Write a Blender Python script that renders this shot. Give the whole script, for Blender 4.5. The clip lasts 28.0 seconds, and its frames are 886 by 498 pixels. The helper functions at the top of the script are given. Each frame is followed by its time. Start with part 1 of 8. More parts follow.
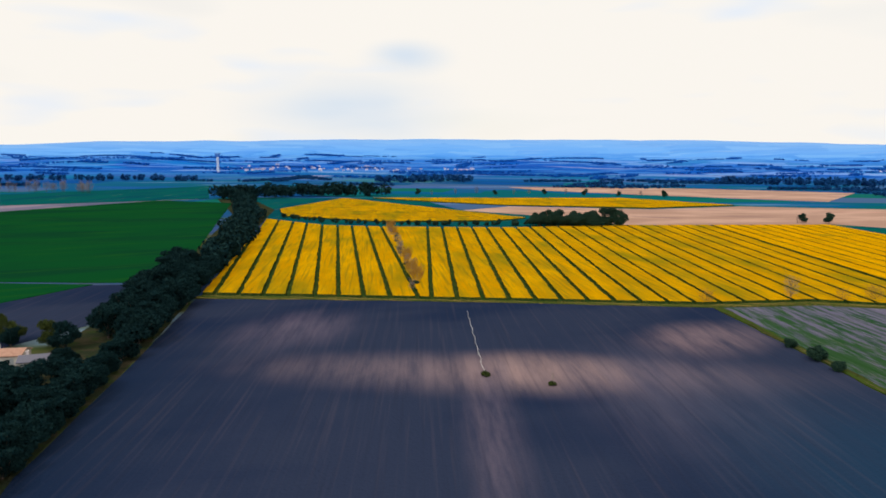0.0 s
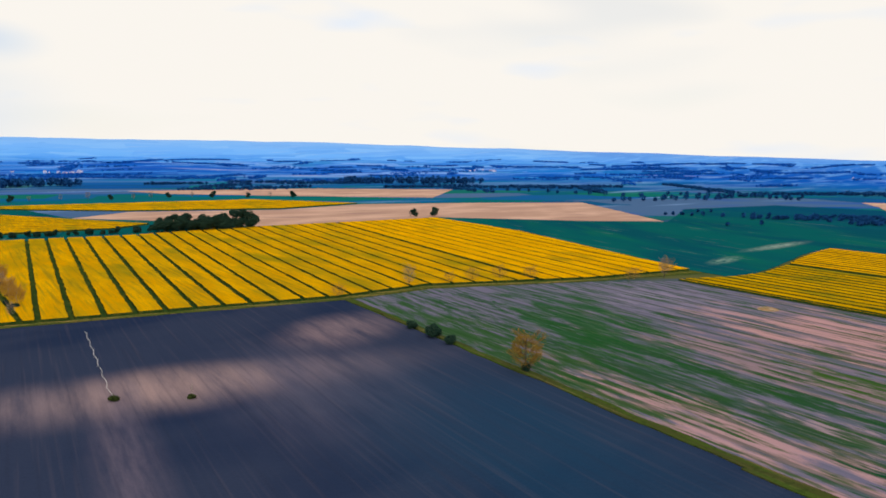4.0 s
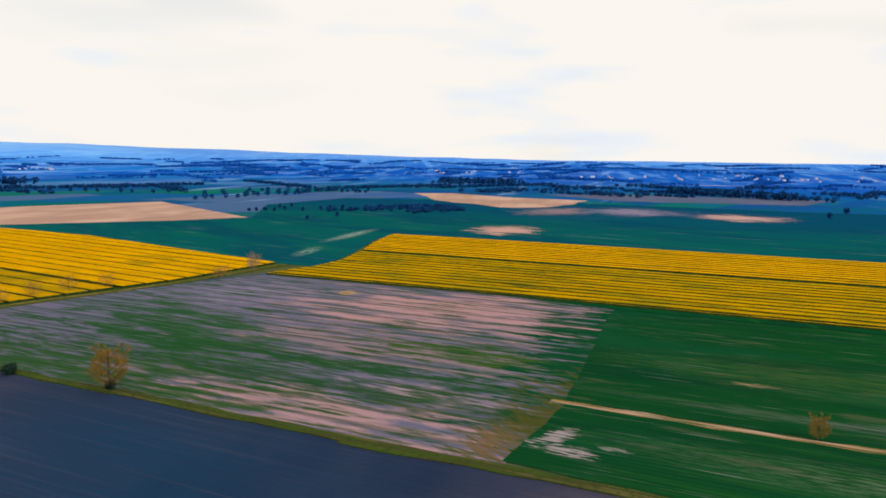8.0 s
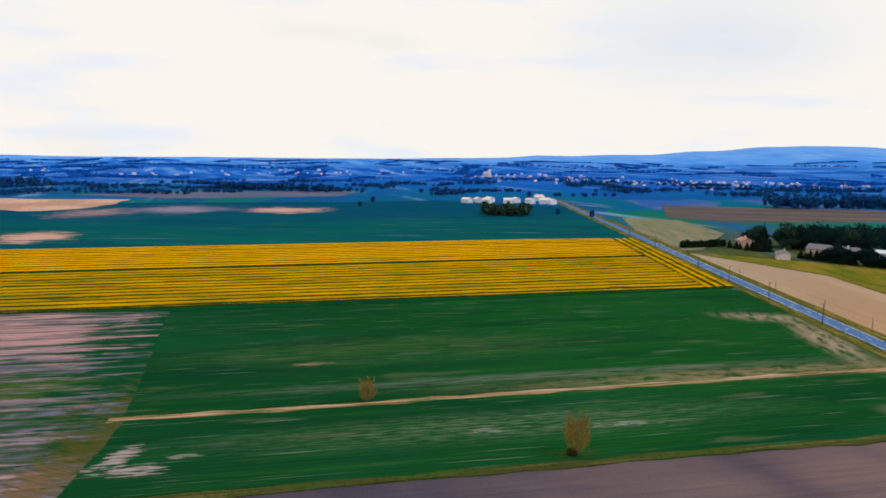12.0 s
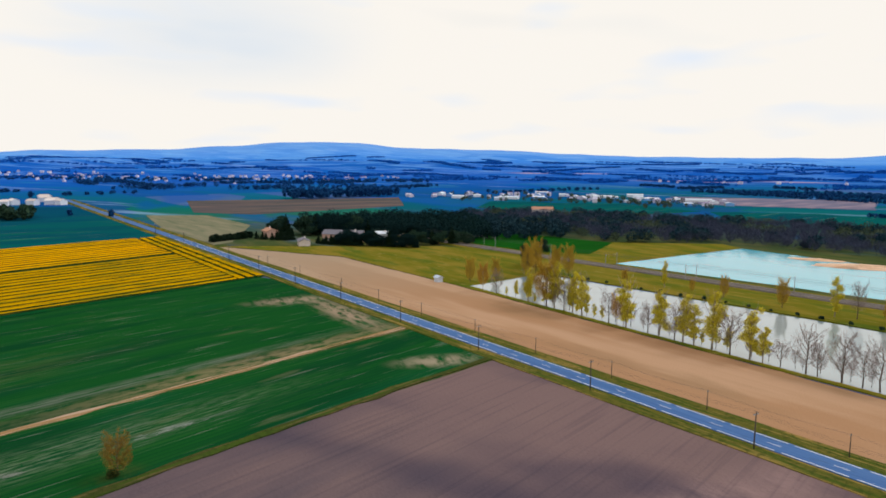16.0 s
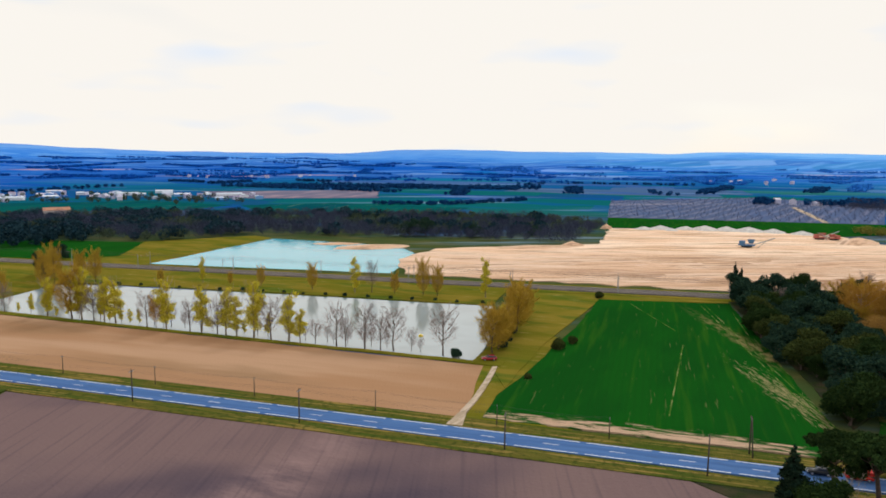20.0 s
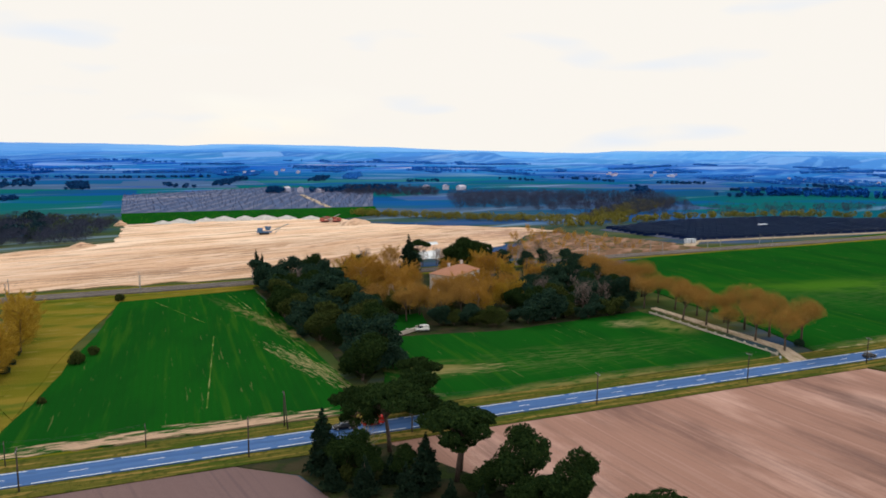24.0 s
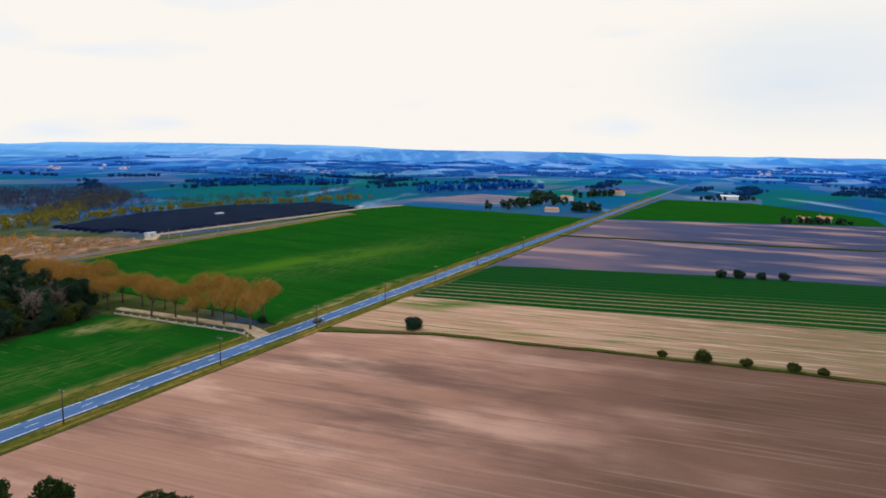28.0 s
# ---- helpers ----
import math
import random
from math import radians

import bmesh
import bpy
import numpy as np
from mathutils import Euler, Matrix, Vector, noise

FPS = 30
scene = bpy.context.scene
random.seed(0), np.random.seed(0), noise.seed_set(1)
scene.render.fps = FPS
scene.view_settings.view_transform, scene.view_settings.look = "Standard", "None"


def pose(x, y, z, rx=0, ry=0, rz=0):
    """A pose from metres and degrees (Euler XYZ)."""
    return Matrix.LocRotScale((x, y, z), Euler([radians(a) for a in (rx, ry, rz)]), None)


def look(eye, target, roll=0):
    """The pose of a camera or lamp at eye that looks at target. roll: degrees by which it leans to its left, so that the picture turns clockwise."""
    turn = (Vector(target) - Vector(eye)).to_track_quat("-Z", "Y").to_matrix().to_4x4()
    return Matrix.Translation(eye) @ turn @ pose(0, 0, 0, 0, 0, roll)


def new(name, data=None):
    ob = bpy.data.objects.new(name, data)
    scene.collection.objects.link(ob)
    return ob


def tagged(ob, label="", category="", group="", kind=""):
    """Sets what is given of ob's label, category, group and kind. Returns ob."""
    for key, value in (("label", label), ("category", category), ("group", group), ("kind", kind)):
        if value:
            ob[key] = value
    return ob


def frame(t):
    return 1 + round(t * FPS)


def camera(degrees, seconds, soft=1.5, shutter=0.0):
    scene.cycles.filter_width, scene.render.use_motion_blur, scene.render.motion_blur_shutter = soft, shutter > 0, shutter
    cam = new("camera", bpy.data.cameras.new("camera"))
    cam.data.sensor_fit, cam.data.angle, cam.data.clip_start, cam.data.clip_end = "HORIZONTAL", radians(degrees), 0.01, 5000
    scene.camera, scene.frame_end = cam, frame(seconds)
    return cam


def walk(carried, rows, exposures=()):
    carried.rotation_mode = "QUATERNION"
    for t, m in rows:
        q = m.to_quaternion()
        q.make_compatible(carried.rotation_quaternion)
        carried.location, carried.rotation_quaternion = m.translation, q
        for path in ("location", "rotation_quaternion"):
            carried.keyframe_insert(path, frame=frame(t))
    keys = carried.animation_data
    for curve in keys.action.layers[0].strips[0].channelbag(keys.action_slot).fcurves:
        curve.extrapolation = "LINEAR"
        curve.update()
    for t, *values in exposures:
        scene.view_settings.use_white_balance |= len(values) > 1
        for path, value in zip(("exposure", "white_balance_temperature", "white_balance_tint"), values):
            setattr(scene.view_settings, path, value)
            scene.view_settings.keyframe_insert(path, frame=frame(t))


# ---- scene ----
# ---- camera: a drone hovering 58 m up, turning on the spot ----
cam = camera(65.27, 28.0, soft=1.75)
PATH = [
    (0.0, pose(0, 0, 58, 82.063, -0.384, 0.001)),
    (0.5, pose(0, 0, 58, 82.160, -0.551, -2.933)),
    (1.0, pose(0, 0, 58, 82.203, -0.587, -5.788)),
    (1.5, pose(0, 0, 58, 82.257, -0.570, -9.329)),
    (2.0, pose(0, 0, 58, 82.283, -0.603, -12.849)),
    (2.5, pose(0, 0, 58, 82.293, -0.607, -17.014)),
    (3.0, pose(0, 0, 58, 82.335, -0.576, -20.949)),
    (3.5, pose(0, 0, 58, 82.392, -0.548, -25.339)),
    (5.5, pose(0, 0, 58, 82.412, -0.760, -42.545)),
    (6.0, pose(0, 0, 58, 82.414, -0.770, -46.253)),
    (6.5, pose(0, 0, 58, 82.377, -0.724, -50.914)),
    (7.0, pose(0, 0, 58, 82.386, -0.725, -54.638)),
    (7.5, pose(0, 0, 58, 82.421, -0.655, -59.648)),
    (8.0, pose(0, 0, 58, 82.495, -0.639, -63.478)),
    (8.5, pose(0, 0, 58, 82.508, -0.540, -68.470)),
    (9.0, pose(0, 0, 58, 82.533, -0.543, -72.321)),
    (9.5, pose(0, 0, 58, 82.545, -0.549, -77.272)),
    (10.0, pose(0, 0, 58, 82.519, -0.469, -81.283)),
    (10.5, pose(0, 0, 58, 82.488, -0.455, -86.162)),
    (11.0, pose(0, 0, 58, 82.470, -0.520, -90.378)),
    (11.5, pose(0, 0, 58, 82.470, -0.390, -95.331)),
    (12.0, pose(0, 0, 58, 82.469, -0.435, -99.577)),
    (12.5, pose(0, 0, 58, 82.459, -0.411, -104.420)),
    (14.5, pose(0, 0, 58, 82.306, -0.302, -123.530)),
    (15.0, pose(0, 0, 58, 82.281, -0.347, -127.978)),
    (15.5, pose(0, 0, 58, 82.298, -0.372, -132.968)),
    (16.0, pose(0, 0, 58, 82.323, -0.399, -137.429)),
    (16.5, pose(0, 0, 58, 82.338, -0.489, -142.453)),
    (17.0, pose(0, 0, 58, 82.338, -0.413, -146.796)),
    (17.5, pose(0, 0, 58, 82.345, -0.405, -151.804)),
    (18.0, pose(0, 0, 58, 82.331, -0.431, -156.184)),
    (18.5, pose(0, 0, 58, 82.333, -0.403, -161.160)),
    (19.0, pose(0, 0, 58, 82.313, -0.484, -165.518)),
    (19.5, pose(0, 0, 58, 82.266, -0.557, -170.487)),
    (20.0, pose(0, 0, 58, 82.223, -0.611, -174.831)),
    (20.5, pose(0, 0, 58, 82.204, -0.575, -179.892)),
    (21.0, pose(0, 0, 58, 82.198, -0.634, -184.302)),
    (21.5, pose(0, 0, 58, 82.151, -0.632, -189.333)),
    (23.5, pose(0, 0, 58, 82.002, -0.665, -208.433)),
    (24.0, pose(0, 0, 58, 81.968, -0.618, -213.283)),
    (24.5, pose(0, 0, 58, 81.878, -0.594, -218.737)),
    (25.0, pose(0, 0, 58, 81.803, -0.586, -223.459)),
    (25.5, pose(0, 0, 58, 81.737, -0.580, -228.668)),
    (26.0, pose(0, 0, 58, 81.714, -0.625, -231.463)),
    (26.5, pose(0, 0, 58, 81.729, -0.692, -239.019)),
    (27.0, pose(0, 0, 58, 81.773, -0.705, -245.325)),
    (27.5, pose(0, 0, 58, 81.824, -0.770, -250.601)),
    (28.0, pose(0, 0, 58, 81.922, -0.979, -256.122)),
]
EXPOSURE = [(0, 0.0), (28, 0.0)]
walk(cam, PATH, EXPOSURE)

# ---- sky and sun: a bright overcast with thin patches ----
SUN_EL, SUN_AZ = radians(42), radians(205)
world = bpy.data.worlds.new("sky")
scene.world = world
world.use_nodes = True
wt = world.node_tree
wt.nodes.clear()
w_out = wt.nodes.new("ShaderNodeOutputWorld")
w_sky = wt.nodes.new("ShaderNodeTexSky")
w_sky.sky_type, w_sky.sun_disc = "NISHITA", False
w_sky.sun_elevation, w_sky.sun_rotation = SUN_EL, SUN_AZ
w_bg = wt.nodes.new("ShaderNodeBackground")
w_bg.inputs["Strength"].default_value = 0.11
w_cloud = wt.nodes.new("ShaderNodeBackground")
w_cloud.inputs["Strength"].default_value = 1.0
w_mix = wt.nodes.new("ShaderNodeMixShader")
w_co = wt.nodes.new("ShaderNodeTexCoord")
w_map = wt.nodes.new("ShaderNodeMapping")
w_map.inputs["Scale"].default_value = (1.6, 1.6, 7.0)
w_no = wt.nodes.new("ShaderNodeTexNoise")
w_no.inputs["Scale"].default_value, w_no.inputs["Detail"].default_value = 1.3, 2
w_no.inputs["Roughness"].default_value = 0.55
w_ra = wt.nodes.new("ShaderNodeMapRange")
w_ra.inputs["From Min"].default_value, w_ra.inputs["From Max"].default_value = 0.26, 0.40
w_ra.inputs["To Min"].default_value, w_ra.inputs["To Max"].default_value = 0.82, 1.0
w_no2 = wt.nodes.new("ShaderNodeTexNoise")
w_no2.inputs["Scale"].default_value, w_no2.inputs["Detail"].default_value = 3.0, 2
w_cr = wt.nodes.new("ShaderNodeValToRGB")
w_cr.color_ramp.elements[0].position, w_cr.color_ramp.elements[1].position = 0.22, 0.42
w_cr.color_ramp.elements[0].color, w_cr.color_ramp.elements[1].color = (0.80, 0.86, 0.95, 1), (0.96, 0.92, 0.86, 1)
CLOUDS = [((-0.130, 0.990, 0.056), 0.13, 0.75), ((-0.049, 0.990, 0.130), 0.05, 0.9), ((0.861, -0.482, 0.160), 0.17, 0.7), ((-0.965, 0.239, 0.106), 0.17, 0.75)]
w_last = w_cr.outputs["Color"]
for direction, size, strength in CLOUDS:
    w_d = wt.nodes.new("ShaderNodeVectorMath")
    w_d.operation = "SUBTRACT"
    w_d.inputs[1].default_value = direction
    w_f = wt.nodes.new("ShaderNodeVectorMath")
    w_f.operation = "MULTIPLY"
    w_f.inputs[1].default_value = (1, 1, 2.6)
    w_l = wt.nodes.new("ShaderNodeVectorMath")
    w_l.operation = "LENGTH"
    w_m = wt.nodes.new("ShaderNodeMapRange")
    w_m.interpolation_type = "SMOOTHSTEP"
    w_m.inputs["From Min"].default_value, w_m.inputs["From Max"].default_value = size * 1.6, 0.0
    w_m.inputs["To Max"].default_value = strength * 1.7
    w_x = wt.nodes.new("ShaderNodeMath")
    w_x.operation = "MULTIPLY"
    w_c = wt.nodes.new("ShaderNodeMix")
    w_c.data_type = "RGBA"
    w_c.inputs["B"].default_value = (0.64, 0.75, 0.88, 1)
    wt.links.new(w_co.outputs["Generated"], w_d.inputs[0])
    wt.links.new(w_d.outputs[0], w_f.inputs[0])
    wt.links.new(w_f.outputs[0], w_l.inputs[0])
    wt.links.new(w_l.outputs["Value"], w_m.inputs["Value"])
    wt.links.new(w_m.outputs["Result"], w_x.inputs[0])
    wt.links.new(w_no2.outputs["Fac"], w_x.inputs[1])
    wt.links.new(w_x.outputs[0], w_c.inputs["Factor"])
    wt.links.new(w_last, w_c.inputs["A"])
    w_last = w_c.outputs["Result"]
for a, b in ((w_co.outputs["Generated"], w_map.inputs["Vector"]), (w_map.outputs["Vector"], w_no.inputs["Vector"]),
             (w_map.outputs["Vector"], w_no2.inputs["Vector"]), (w_no2.outputs["Fac"], w_cr.inputs["Fac"]),
             (w_no.outputs["Fac"], w_ra.inputs["Value"]), (w_ra.outputs["Result"], w_mix.inputs["Fac"]),
             (w_sky.outputs["Color"], w_bg.inputs["Color"]), (w_last, w_cloud.inputs["Color"]),
             (w_bg.outputs["Background"], w_mix.inputs[1]), (w_cloud.outputs["Background"], w_mix.inputs[2]),
             (w_mix.outputs["Shader"], w_out.inputs["Surface"])):
    wt.links.new(a, b)
sun_data = bpy.data.lights.new("sun", "SUN")
sun_data.energy, sun_data.angle, sun_data.color = 1.1, radians(12), (0.95, 0.97, 1.0)
sun = new("sun", sun_data)
sun.matrix_basis = look((math.sin(SUN_AZ) * 900, math.cos(SUN_AZ) * 900, 900 * math.tan(SUN_EL)), (0, 0, 0))

# ---- materials ----
def shader(name, color, rough=0.9, metal=0.0, spec=0.3):
    m = bpy.data.materials.new(name)
    m.use_nodes = True
    b = m.node_tree.nodes["Principled BSDF"]
    b.inputs["Base Color"].default_value = (*color, 1)
    b.inputs["Roughness"].default_value, b.inputs["Metallic"].default_value = rough, metal
    b.inputs["Specular IOR Level"].default_value = spec
    return m, m.node_tree, b


def blotch(nt, size, angle=0.0, lo=0.4, hi=0.6, detail=3.0, shift=0.0, rough=0.55):
    """A 0 to 1 pattern; size: metres along and across the rows, which run at that angle from the x axis."""
    co = nt.nodes.new("ShaderNodeTexCoord")
    mp = nt.nodes.new("ShaderNodeMapping")
    mp.vector_type = "TEXTURE"
    mp.inputs["Location"].default_value = (shift * 37.1, shift * 91.7, 0)
    mp.inputs["Rotation"].default_value = (0, 0, radians(angle))
    mp.inputs["Scale"].default_value = (size[0], size[1], size[1])
    no = nt.nodes.new("ShaderNodeTexNoise")
    no.inputs["Scale"].default_value, no.inputs["Detail"].default_value, no.inputs["Roughness"].default_value = 1.0, detail, rough
    mr = nt.nodes.new("ShaderNodeMapRange")
    mr.interpolation_type = "SMOOTHSTEP"
    mr.inputs["From Min"].default_value, mr.inputs["From Max"].default_value = lo, hi
    nt.links.new(co.outputs["Object"], mp.inputs["Vector"])
    nt.links.new(mp.outputs["Vector"], no.inputs["Vector"])
    nt.links.new(no.outputs["Fac"], mr.inputs["Value"])
    return mr.outputs["Result"]


def bands(nt, period, angle=0.0, warp=1.0, lo=0.5, hi=0.9):
    """Drill rows or wheel lines: thin stripes every period metres along that angle."""
    co = nt.nodes.new("ShaderNodeTexCoord")
    mp = nt.nodes.new("ShaderNodeMapping")
    mp.vector_type = "TEXTURE"
    mp.inputs["Rotation"].default_value = (0, 0, radians(angle))
    k = period / 0.31416
    mp.inputs["Scale"].default_value = (k, k, k)
    wv = nt.nodes.new("ShaderNodeTexWave")
    wv.bands_direction = "Y"
    wv.inputs["Scale"].default_value, wv.inputs["Distortion"].default_value = 1.0, warp
    wv.inputs["Detail"].default_value, wv.inputs["Detail Scale"].default_value = 2.0, 0.6
    mr = nt.nodes.new("ShaderNodeMapRange")
    mr.interpolation_type = "SMOOTHSTEP"
    mr.inputs["From Min"].default_value, mr.inputs["From Max"].default_value = lo, hi
    nt.links.new(co.outputs["Object"], mp.inputs["Vector"])
    nt.links.new(mp.outputs["Vector"], wv.inputs["Vector"])
    nt.links.new(wv.outputs["Fac"], mr.inputs["Value"])
    return mr.outputs["Result"]


def spot(nt, centre, radii, angle=0.0, grain=8.0, shift=0.0, along=None, soft=0.0, fill=0.0):
    """One uneven patch round a centre, fading to its rim."""
    co = nt.nodes.new("ShaderNodeTexCoord")
    mp = nt.nodes.new("ShaderNodeMapping")
    mp.vector_type = "TEXTURE"
    mp.inputs["Location"].default_value = (*centre, 0)
    mp.inputs["Rotation"].default_value = (0, 0, radians(angle))
    mp.inputs["Scale"].default_value = (radii[0], radii[1], 50)
    ln = nt.nodes.new("ShaderNodeVectorMath")
    ln.operation = "LENGTH"
    mr = nt.nodes.new("ShaderNodeMapRange")
    mr.interpolation_type = "SMOOTHSTEP"
    mr.inputs["From Min"].default_value, mr.inputs["From Max"].default_value = 1.0, 0.1
    nt.links.new(co.outputs["Object"], mp.inputs["Vector"])
    nt.links.new(mp.outputs["Vector"], ln.inputs[0])
    nt.links.new(ln.outputs["Value"], mr.inputs["Value"])
    return times(nt, mr.outputs["Result"], blotch(nt, (grain * (2.5 if along is None else 7), grain), angle if along is None else along, 0.34 - soft - fill, 0.58 + soft - fill, 6, shift, 0.65))


def patch(nt, centre, radii, angle=0.0, grain=2.0, along=None, rag=0.9, edge=0.5, shift=0.0, gaps=0.35):
    """A patch of uneven outline, its edge frayed along the rows, with gaps inside."""
    co = nt.nodes.new("ShaderNodeTexCoord")
    mp = nt.nodes.new("ShaderNodeMapping")
    mp.vector_type = "TEXTURE"
    mp.inputs["Location"].default_value = (*centre, 0)
    mp.inputs["Rotation"].default_value = (0, 0, radians(angle))
    mp.inputs["Scale"].default_value = (radii[0], radii[1], 50)
    ln = nt.nodes.new("ShaderNodeVectorMath")
    ln.operation = "LENGTH"
    ad = nt.nodes.new("ShaderNodeMath")
    ad.operation = "MULTIPLY_ADD"
    ad.inputs[1].default_value = rag * 2
    mr = nt.nodes.new("ShaderNodeMapRange")
    mr.interpolation_type = "SMOOTHSTEP"
    mr.inputs["From Min"].default_value, mr.inputs["From Max"].default_value = 1.0 + rag, 1.0 + rag - edge
    way = angle if along is None else along
    nt.links.new(co.outputs["Object"], mp.inputs["Vector"])
    nt.links.new(mp.outputs["Vector"], ln.inputs[0])
    nt.links.new(blotch(nt, (grain * 6, grain), way, 0.25, 0.75, 6, shift, 0.65), ad.inputs[0])
    nt.links.new(ln.outputs["Value"], ad.inputs[2])
    nt.links.new(ad.outputs[0], mr.inputs["Value"])
    if not gaps:
        return mr.outputs["Result"]
    return times(nt, mr.outputs["Result"], blotch(nt, (grain * 5, grain * 0.45), way, gaps - 0.1, gaps + 0.16, 6, shift + 3, 0.65))


def slope(nt, a, b, axis="Y", wobble=0.25):
    """0 at a, 1 at b along x or y, with an uneven border."""
    co = nt.nodes.new("ShaderNodeTexCoord")
    sp = nt.nodes.new("ShaderNodeSeparateXYZ")
    mr = nt.nodes.new("ShaderNodeMapRange")
    mr.interpolation_type = "SMOOTHSTEP"
    ad = nt.nodes.new("ShaderNodeMath")
    ad.operation = "MULTIPLY_ADD"
    nt.links.new(co.outputs["Object"], sp.inputs[0])
    nt.links.new(blotch(nt, (45, 45), 0, 0.2, 0.8, 3), ad.inputs[0])
    ad.inputs[1].default_value = abs(b - a) * wobble
    nt.links.new(sp.outputs[axis], ad.inputs[2])
    mr.inputs["From Min"].default_value, mr.inputs["From Max"].default_value = a, b
    nt.links.new(ad.outputs[0], mr.inputs["Value"])
    return mr.outputs["Result"]


def times(nt, a, k):
    n = nt.nodes.new("ShaderNodeMath")
    n.operation = "MULTIPLY"
    nt.links.new(a, n.inputs[0])
    if isinstance(k, float):
        n.inputs[1].default_value = k
    else:
        nt.links.new(k, n.inputs[1])
    return n.outputs[0]


def blend(nt, fac, a, color):
    n = nt.nodes.new("ShaderNodeMix")
    n.data_type = "RGBA"
    nt.links.new(fac, n.inputs["Factor"])
    if hasattr(a, "links"):
        nt.links.new(a, n.inputs["A"])
    else:
        n.inputs["A"].default_value = (*a, 1)
    if hasattr(color, "links"):
        nt.links.new(color, n.inputs["B"])
    else:
        n.inputs["B"].default_value = (*color, 1)
    return n.outputs["Result"]


def land(name, base, layers, rough=1.0, bump=(1.2, 0.5), spec=0.0):
    """Soil or crop: a base colour and layers of (colour, strength, kind, settings), with fine relief."""
    m, nt, b = shader(name, base, rough, 0.0, spec)
    col = base
    for color, strength, kind, kw in layers:
        f = {"blotch": blotch, "bands": bands, "spot": spot, "patch": patch, "slope": slope}[kind](nt, **kw)
        col = blend(nt, times(nt, f, float(strength)), col, color)
    if layers:
        nt.links.new(col, b.inputs["Base Color"])
    if bump:
        h = blotch(nt, (bump[0], bump[0]), 0, 0.2, 0.8, 4)
        bp = nt.nodes.new("ShaderNodeBump")
        bp.inputs["Strength"].default_value, bp.inputs["Distance"].default_value = 0.6, bump[1]
        nt.links.new(h, bp.inputs["Height"])
        nt.links.new(bp.outputs["Normal"], b.inputs["Normal"])
    return m


def varied(name, a, b_, rough=1.0, spec=0.0, grain=None, per="object"):
    """Foliage, bark, plaster: colour between a and b by object or by island, with some grain."""
    m, nt, b = shader(name, a, rough, 0.0, spec)
    if per == "object":
        src = nt.nodes.new("ShaderNodeObjectInfo").outputs["Random"]
    else:
        src = nt.nodes.new("ShaderNodeNewGeometry").outputs["Random Per Island"]
    col = blend(nt, src, a, b_)
    if grain:
        col = blend(nt, times(nt, blotch(nt, (grain[0], grain[0]), 0, 0.35, 0.7, 4), grain[1]), col, grain[2])
    nt.links.new(col, b.inputs["Base Color"])
    return m


ROW = 92.1      # most rows run this way
SOIL = land("shade_painted_ploughed_soil", (0.175, 0.118, 0.118), [
    ((0.19, 0.13, 0.125), 0.6, "blotch", dict(size=(120, 25), angle=ROW, lo=0.48, hi=0.70, detail=5)),
    # dark blue layers here and below: cloud shadow painted into the soil
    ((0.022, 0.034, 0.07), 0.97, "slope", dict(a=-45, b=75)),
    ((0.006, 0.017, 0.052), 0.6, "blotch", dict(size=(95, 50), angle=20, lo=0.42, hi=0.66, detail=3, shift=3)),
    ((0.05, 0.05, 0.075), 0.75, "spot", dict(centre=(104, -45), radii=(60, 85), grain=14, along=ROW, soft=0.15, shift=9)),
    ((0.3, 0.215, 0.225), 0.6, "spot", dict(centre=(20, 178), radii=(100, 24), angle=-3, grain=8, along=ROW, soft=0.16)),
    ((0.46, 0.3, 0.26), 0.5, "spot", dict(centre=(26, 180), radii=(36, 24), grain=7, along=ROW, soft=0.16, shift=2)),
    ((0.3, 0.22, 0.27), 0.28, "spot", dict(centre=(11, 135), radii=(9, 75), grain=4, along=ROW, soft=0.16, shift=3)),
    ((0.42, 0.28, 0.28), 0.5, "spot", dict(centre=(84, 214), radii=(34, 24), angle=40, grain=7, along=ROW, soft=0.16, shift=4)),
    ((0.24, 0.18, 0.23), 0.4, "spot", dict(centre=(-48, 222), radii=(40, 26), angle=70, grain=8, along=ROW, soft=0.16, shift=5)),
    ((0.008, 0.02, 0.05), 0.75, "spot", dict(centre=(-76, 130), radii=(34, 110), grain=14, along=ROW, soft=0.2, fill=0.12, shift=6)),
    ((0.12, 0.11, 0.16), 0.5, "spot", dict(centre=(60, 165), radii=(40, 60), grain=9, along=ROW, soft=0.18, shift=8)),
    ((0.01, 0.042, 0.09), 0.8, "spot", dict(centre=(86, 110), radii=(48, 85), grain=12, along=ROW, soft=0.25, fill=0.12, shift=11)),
    ((0.34, 0.225, 0.215), 0.6, "spot", dict(centre=(40, -112), radii=(12, 45), angle=-20, grain=6, soft=0.1, shift=7)),
    ((0.3, 0.21, 0.21), 0.05, "blotch", dict(size=(60, 1.3), angle=ROW, lo=0.5, hi=0.74)),
    ((0.02, 0.024, 0.045), 0.2, "blotch", dict(size=(50, 1.2), angle=ROW, lo=0.5, hi=0.7, shift=2)),
], bump=(0.8, 0.25))
